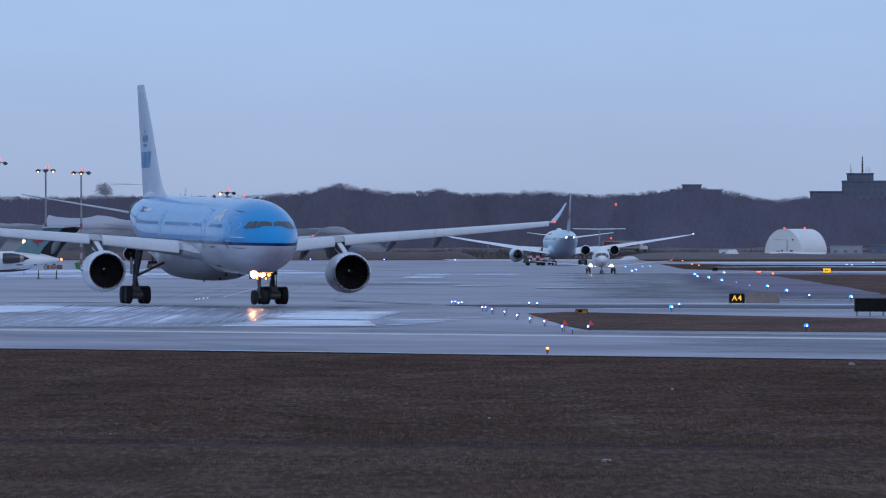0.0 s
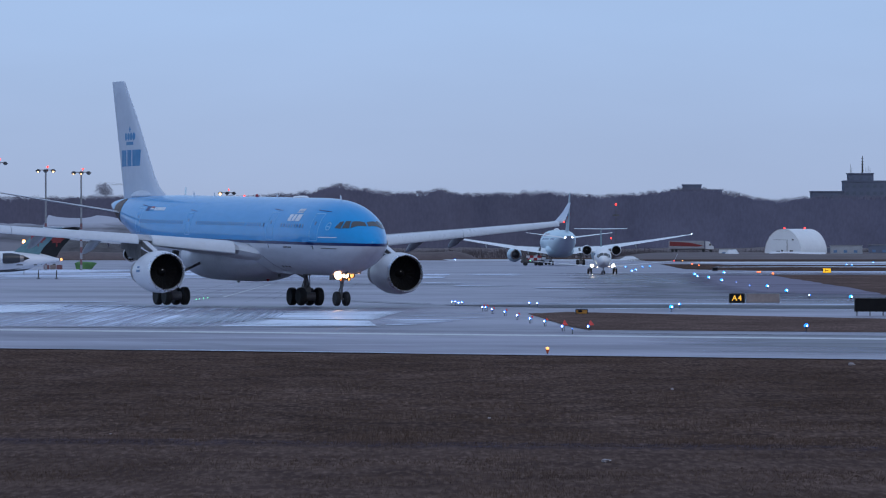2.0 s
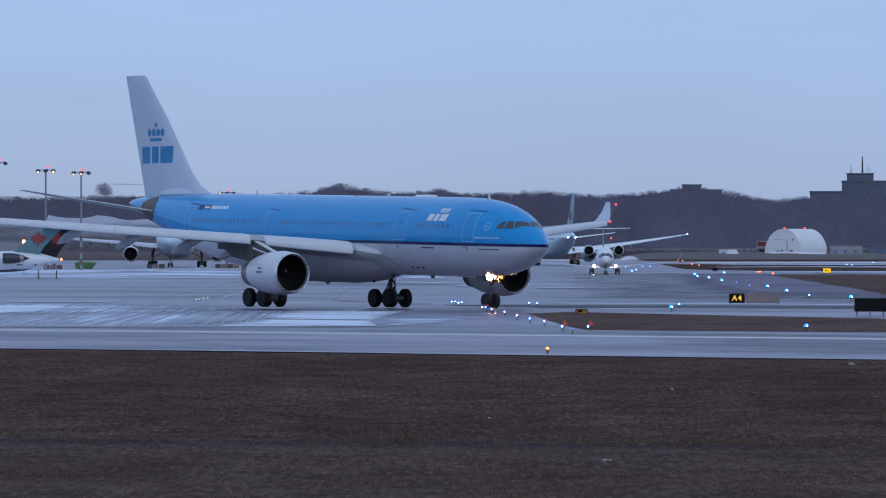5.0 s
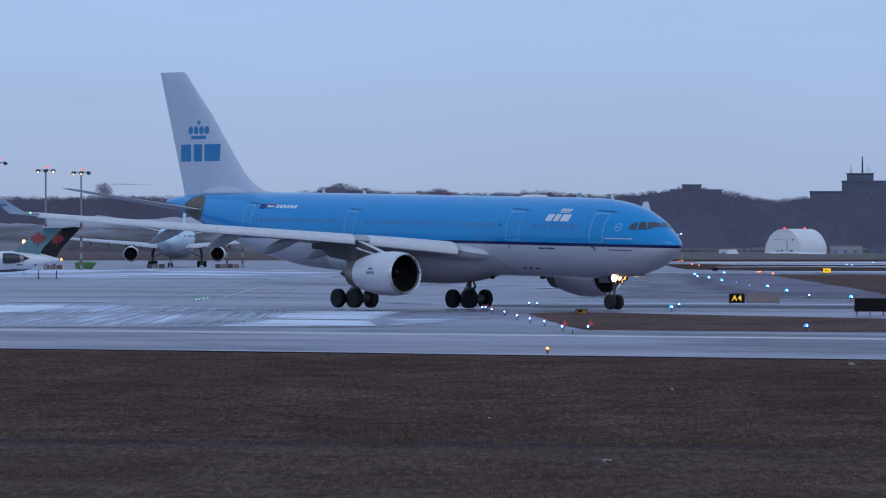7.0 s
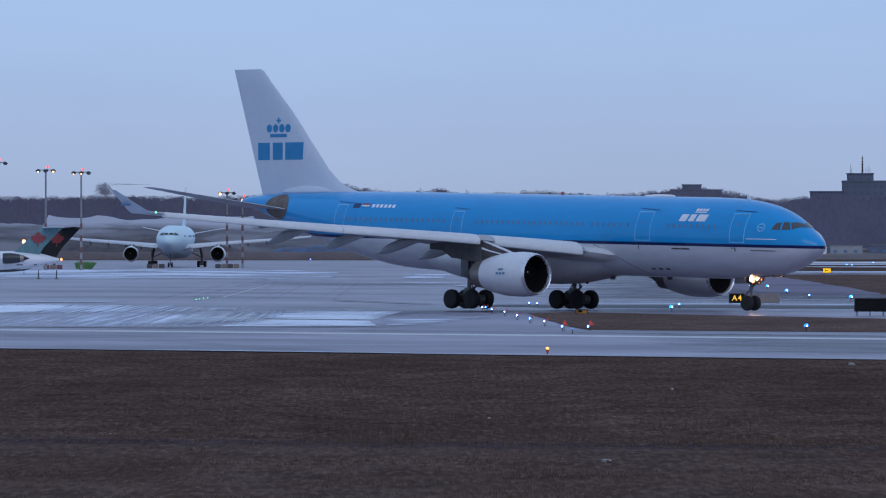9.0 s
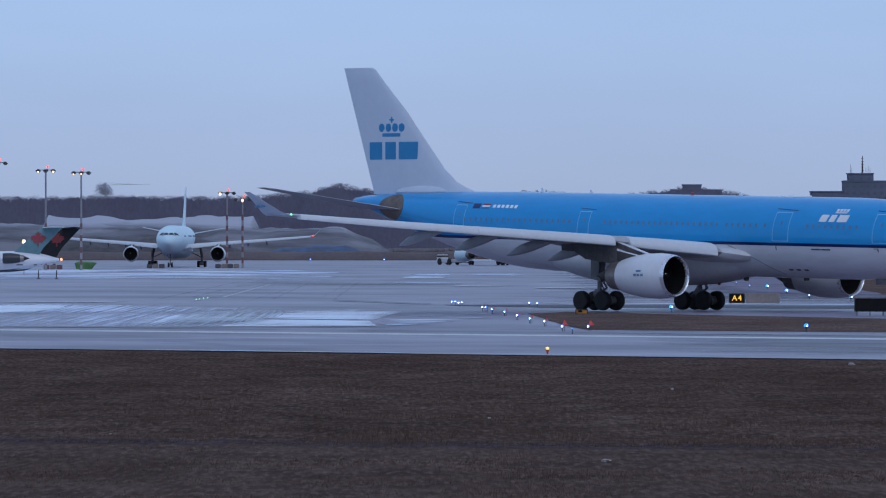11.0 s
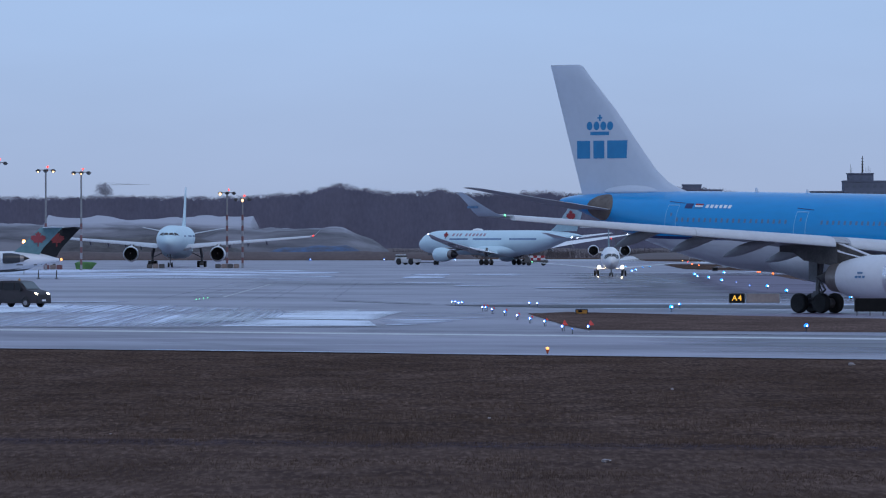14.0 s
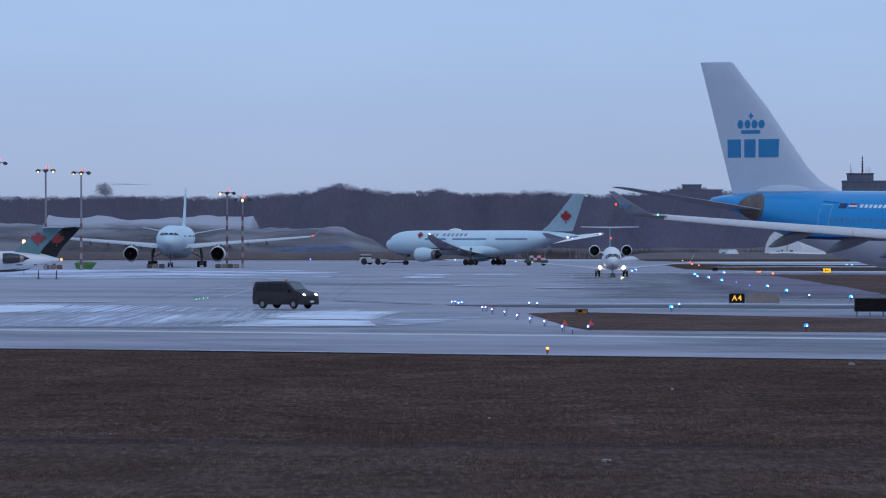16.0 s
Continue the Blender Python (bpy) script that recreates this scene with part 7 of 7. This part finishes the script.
    box(bm, (2.46, 0, 0.5), (0.02, 0.42, 0.12))
    part("plate_bar", bm, M_WHITE, root, "blank pale plate")
    bm = bmesh.new()
    box(bm, (0.05, 0, 1.86), (0.12, 0.3, 0.05))
    spin(bm, [(1.84, 0.07), (1.93, 0.065), (1.97, 0.04)], (0.05, 0, 0), "z", 12)
    part("beacon", bm, M_AMBERGLASS, root, "amber roof beacon")
    # tall, short body proportions
    for ob in root.children:
        ob.data.transform(Matrix.Translation((0, 0, 0.3)) @ Matrix.Diagonal((0.965, 1.0, 1.1, 1)) @ Matrix.Translation((0, 0, -0.3)))
    ws = []
    for x in (-1.4, 1.37):
        for s in (-1, 1):
            ws.append(wheel(root, (x, s * 0.85, 0.33), 0.33, 0.22, ws[0] if ws else None))
            bm = bmesh.new()
            spin(bm, [(s * 0.1, 0.19), (s * 0.125, 0.17), (s * 0.13, 0.05)], axis="y", k=16)
            part("hubcap", bm, M_CONC, ws[-1], "dull silver hubcap")
    return root, ws


def tow_tug():
    root = thing("aircraft_tug", "low pale aircraft tug with large wheels pulling a tow bar", "tug")
    bm = bmesh.new()
    box(bm, (0, 0, 0.95), (7.0, 2.4, 0.9), bevel=0.15)
    part("chassis", bm, M_GREY, root)
    bm = bmesh.new()
    box(bm, (2.3, 0, 1.9), (1.9, 2.2, 1.2), bevel=0.15)
    cab = part("cab", bm, M_GREY, root)
    bm = bmesh.new()
    box(bm, (2.3, 0, 2.05), (1.92, 2.23, 0.55), bevel=0.05)
    part("cab_window", bm, M_GLASS, cab)
    bm = bmesh.new()
    tube(bm, (-3.4, 0, 0.6), (-9.6, 0, 0.55), 0.12, k=8)
    part("tow_bar", bm, M_STRUT, root)
    lamp_ball(root, (2.3, 0, 2.6), 0.12, M_AMBERGLASS, "beacon")
    ws = []
    for x in (-2.2, 1.9):
        for s in (-1, 1):
            ws.append(wheel(root, (x, s * 1.15, 0.8), 0.8, 0.5, ws[0] if ws else None))
    return root


def chequered_truck():
    root = thing("service_truck", "dark airfield truck carrying a red-and-white chequered board", "truck")
    bm = bmesh.new()
    box(bm, (0, 0, 0.95), (5.4, 2.0, 0.7), bevel=0.12)
    part("chassis", bm, M_DARKGREY, root)
    bm = bmesh.new()
    box(bm, (1.7, 0, 1.6), (1.7, 1.9, 0.9), bevel=0.2)
    part("cab", bm, M_DARKGREY, root)
    for i in range(4):
        for j in range(2):
            bm = bmesh.new()
            box(bm, (-1.6 + 0.85 * i, 0, 1.5 + 0.55 * j), (0.85, 1.8, 0.55))
            part("chequer", bm, M_RED if (i + j) % 2 else M_GREY, root, smooth=False)
    ws = []
    for x in (-1.7, 1.7):
        for s in (-1, 1):
            ws.append(wheel(root, (x, s * 0.95, 0.42), 0.42, 0.28, ws[0] if ws else None))
    return root


def lorry():
    """An articulated lorry: tractor with cab and sleeper, box trailer with a red wedge."""
    root = thing("articulated_lorry", "pale lorry with a red-striped box trailer on the far road", "truck")
    bm = bmesh.new()
    box(bm, (-2.6, 0, 2.6), (12.4, 2.5, 2.75), bevel=0.06)
    trailer = part("trailer", bm, M_BANDWHITE, root, "white box trailer")
    for s in (-1, 1):
        bm = bmesh.new()
        loft(bm, [[(-8.5, s * (1.25 + o), 3.7), (-8.5, s * (1.25 + o), 2.1), (-2.5, s * (1.25 + o), 2.0), (1.5, s * (1.25 + o), 1.9), (3.2, s * (1.25 + o), 2.3), (-1.5, s * (1.25 + o), 3.3)] for o in (0.0, 0.015)])
        part("trailer_stripe", bm, M_DULLRED, trailer, "dark red wedge on the trailer")
    bm = bmesh.new()
    box(bm, (-1.0, 0, 1.0), (14.5, 1.0, 0.3))
    part("chassis", bm, M_DARKGREY, root)
    bm = bmesh.new()
    loft(bm, [[(x, y, z) for x, z in ((4.1, 1.0), (6.9, 1.0), (6.95, 2.0), (6.3, 2.2), (5.9, 3.1), (5.4, 3.75), (4.1, 3.85))] for y in (-1.15, 1.15)])
    cab = part("cab", bm, M_GREY, root, "pale tractor cab")
    bm = bmesh.new()
    loft(bm, [[(5.35, y, 2.3), (6.1, y, 2.3), (5.85, y, 2.95), (5.35, y, 2.95)] for y in (-1.17, 1.17)])
    part("cab_window", bm, M_GLASS, cab)
    ws = []
    for x in (-7.4, -6.2, 3.4, 6.0):
        for s in (-1, 1):
            ws.append(wheel(root, (x, s * 1.0, 0.5), 0.5, 0.32, ws[0] if ws else None))
    return root, ws


LORRY, LORRY_WHEELS = lorry()
AIRLINER, (BIG_WHEELS, NOSE_WHEELS) = blue_airliner()
PARKED = white_airliner()
PARKED.matrix_basis = pose(-57.6, 1585, 0, 0, 0, -91.8)
TOWED, _ = towed_airliner()
TAXIING, TAXI_WHEELS, TAXI_NOSE = regional_jet("white regional jet with bright landing lights taxiing nearer", M_FINDARKTEAL, False, True)
STAND_A, _, _ = regional_jet("white regional jet with a teal fin and red leaf, parked", M_FINDARKTEAL)
STAND_A.matrix_basis = pose(-76.8, 1090, 0, 0, 0, 180)
STAND_B, _, _ = regional_jet("regional jet with a black fin and red leaf, parked", M_FINBLACK)
STAND_B.matrix_basis = pose(-75.6, 1120, 0, 0, 0, 180)
VAN, VAN_WHEELS = panel_van()
TUG = tow_tug()
TRUCK = chequered_truck()


# ---- what moves ----
def spline(rows, t):
    return curve_at(rows, t)


AIRLINER_WAY = [(0.0, -18.3, 559.6, -77.6, -0.006), (0.5, -17.75, 558.7, -75.45, 0.01), (1.0, -17.08, 556.6, -73.15, 0.03), (1.5, -16.27, 553.1, -70.9, 0.04), (2.0, -15.37, 549.5, -68.8, 0.06), (2.5, -14.4, 546.0, -67.0, 0.07), (3.0, -13.35, 543.1, -65.35, 0.08),
                (3.5, -12.26, 540.6, -63.65, 0.10), (4.0, -11.07, 538.1, -61.85, 0.11), (6.5, -3.89, 528.6, -52.1, 0.15), (7.0, -2.23, 527.2, -50.35, 0.15), (7.5, -0.40, 525.7, -48.8, 0.15), (8.0, 1.53, 524.2, -47.45, 0.15), (8.5, 3.54, 522.5, -46.2, 0.15), (9.0, 5.60, 520.8, -45.1, 0.14),
                (10.2, 10.8, 517.2, -43.7, 0.12), (11.5, 16.98, 513.9, -43.1, 0.08), (12.0, 19.40, 512.0, -43.15, 0.06), (12.5, 21.83, 509.8, -43.25, 0.04), (13.0, 24.29, 507.3, -43.4, 0.02), (13.5, 26.76, 505.0, -43.65, 0.0), (14.0, 29.26, 503.2, -43.95, -0.02), (14.5, 31.8, 501.2, -44.2, -0.05),
                (15.0, 34.33, 498.8, -44.4, -0.07), (15.5, 36.83, 496.2, -44.55, -0.1), (16.0, 39.37, 493.3, -44.7, -0.13)]


def roll(wheels, way, r, t1=16.0):
    """Turn wheels by the distance that their thing covers, in its own space."""
    pts = [spline([(w[0], w[1], w[2]) for w in way], 0.1 * i) for i in range(int(t1 * 10) + 1)]
    dist = [0.0]
    for a, b in zip(pts, pts[1:]):
        dist.append(dist[-1] + math.dist(a, b))
    total = dist[-1] / r
    n = max(2, int(total / 1.2))
    for w in wheels:
        base = w.matrix_basis.translation.copy()
        rows = []
        for i in range(n + 1):
            t = t1 * i / n
            k = min(len(dist) - 2, int(t * 10))
            s = dist[k] + (dist[k + 1] - dist[k]) * (t * 10 - k)
            rows.append((t, Matrix.Translation(base) @ Matrix.Rotation(s / r, 4, "Y")))
        walk(w, rows)


def motions():
    # the tarmac rises gently under the nose early on, and falls away later
    lift = [(0.0, 0.15), (4.0, 0.13), (8.5, 0.12), (12.0, 0.04), (16.0, -0.05)]
    nose_up = [(0.0, -0.33), (4.0, -0.24), (8.5, -0.02), (12.0, 0.0), (16.0, 0.0)]
    lean = [(0.0, -0.4), (4.0, -0.45), (8.5, -0.48), (10.2, -0.32), (12.0, -0.15), (13.0, -0.13), (16.0, -0.22)]
    walk(AIRLINER, [(t, pose(x, y, curve_at(lift, t)[0], curve_at(lean, t)[0], curve_at(nose_up, t)[0], a)) for t, x, y, a, _ in AIRLINER_WAY])
    roll(BIG_WHEELS, AIRLINER_WAY, 0.69)
    roll(NOSE_WHEELS, AIRLINER_WAY, 0.53)
    van = [(0.0, -171.5, 630.6), (13.5, -36.1, 549.2), (14.0, -31.2, 546.2), (14.5, -26.2, 543.2), (15.0, -21.25, 540.2), (15.5, -16.25, 537.2), (16.0, -11.2, 534.4)]
    walk(VAN, [(t, pose(x - 0.2, y - 5.0, 0.06, 0, 0, -35)) for t, x, y in van])
    roll(VAN_WHEELS, van, 0.33)
    jet = [(0.0, 26.0, 1205.0), (4.0, 25.85, 1175.0), (8.0, 25.6, 1145.0), (12.0, 25.3, 1115.0), (16.0, 25.0, 1085.0)]
    walk(TAXIING, [(t, pose(x, y, 0.03, 0, 0, -90.5)) for t, x, y in jet])
    # the tow: nose x, distance and heading away from the camera
    tow = []
    for t, px, d, a in ((0.0, 978, 1705, 93.0), (4.0, 958, 1709, 95.6), (8.0, 885, 1716, 107.0), (11.3, 807, 1724, 118.0), (12.5, 784, 1728, 122.0), (13.5, 758, 1731, 125.5), (14.5, 730, 1735, 130.0), (16.0, 685, 1740, 137.0)):
        c, sn = math.cos(radians(a)), math.sin(radians(a))
        tow.append((t, (px - 784) / 12940 * (d + 32 * sn) - 32 * c, d, a))
    walk(TOWED, [(t, pose(x, y, 0.03, 0, 0, a)) for t, x, y, a in tow])
    rows = []
    for t, x, y, a in tow:
        nose = (pose(x, y, 0, 0, 0, a) @ Vector((26.0, 0, 0)))
        b = a + 8
        c = pose(nose.x, nose.y, 0, 0, 0, b) @ Vector((9.4, 0, 0))
        rows.append((t, pose(c.x, c.y, 0.03, 0, 0, b)))
    walk(TUG, rows)
    walk(TRUCK, [(t, pose((px - 784) / 12940 * 1690, 1690, 0.03, 0, 0, 172)) for t, px in ((0.0, 947), (4.2, 938), (7.0, 934), (12.0, 944), (14.5, 949), (16.0, 949))])

    # the lorry drives along the far road and stops behind the shelter
    way = [(t, (px - 784) / 12940 * 2566 - 6.9, 2566.0) for t, px in ((0.0, 1146), (1.5, 1234), (2.5, 1291), (3.5, 1347), (4.2, 1384), (5.0, 1418), (6.0, 1440), (7.0, 1444), (16.0, 1444))]
    walk(LORRY, [(t, pose(x, y, 2.4)) for t, x, y in way])
    roll(LORRY_WHEELS, way, 0.5)


motions()
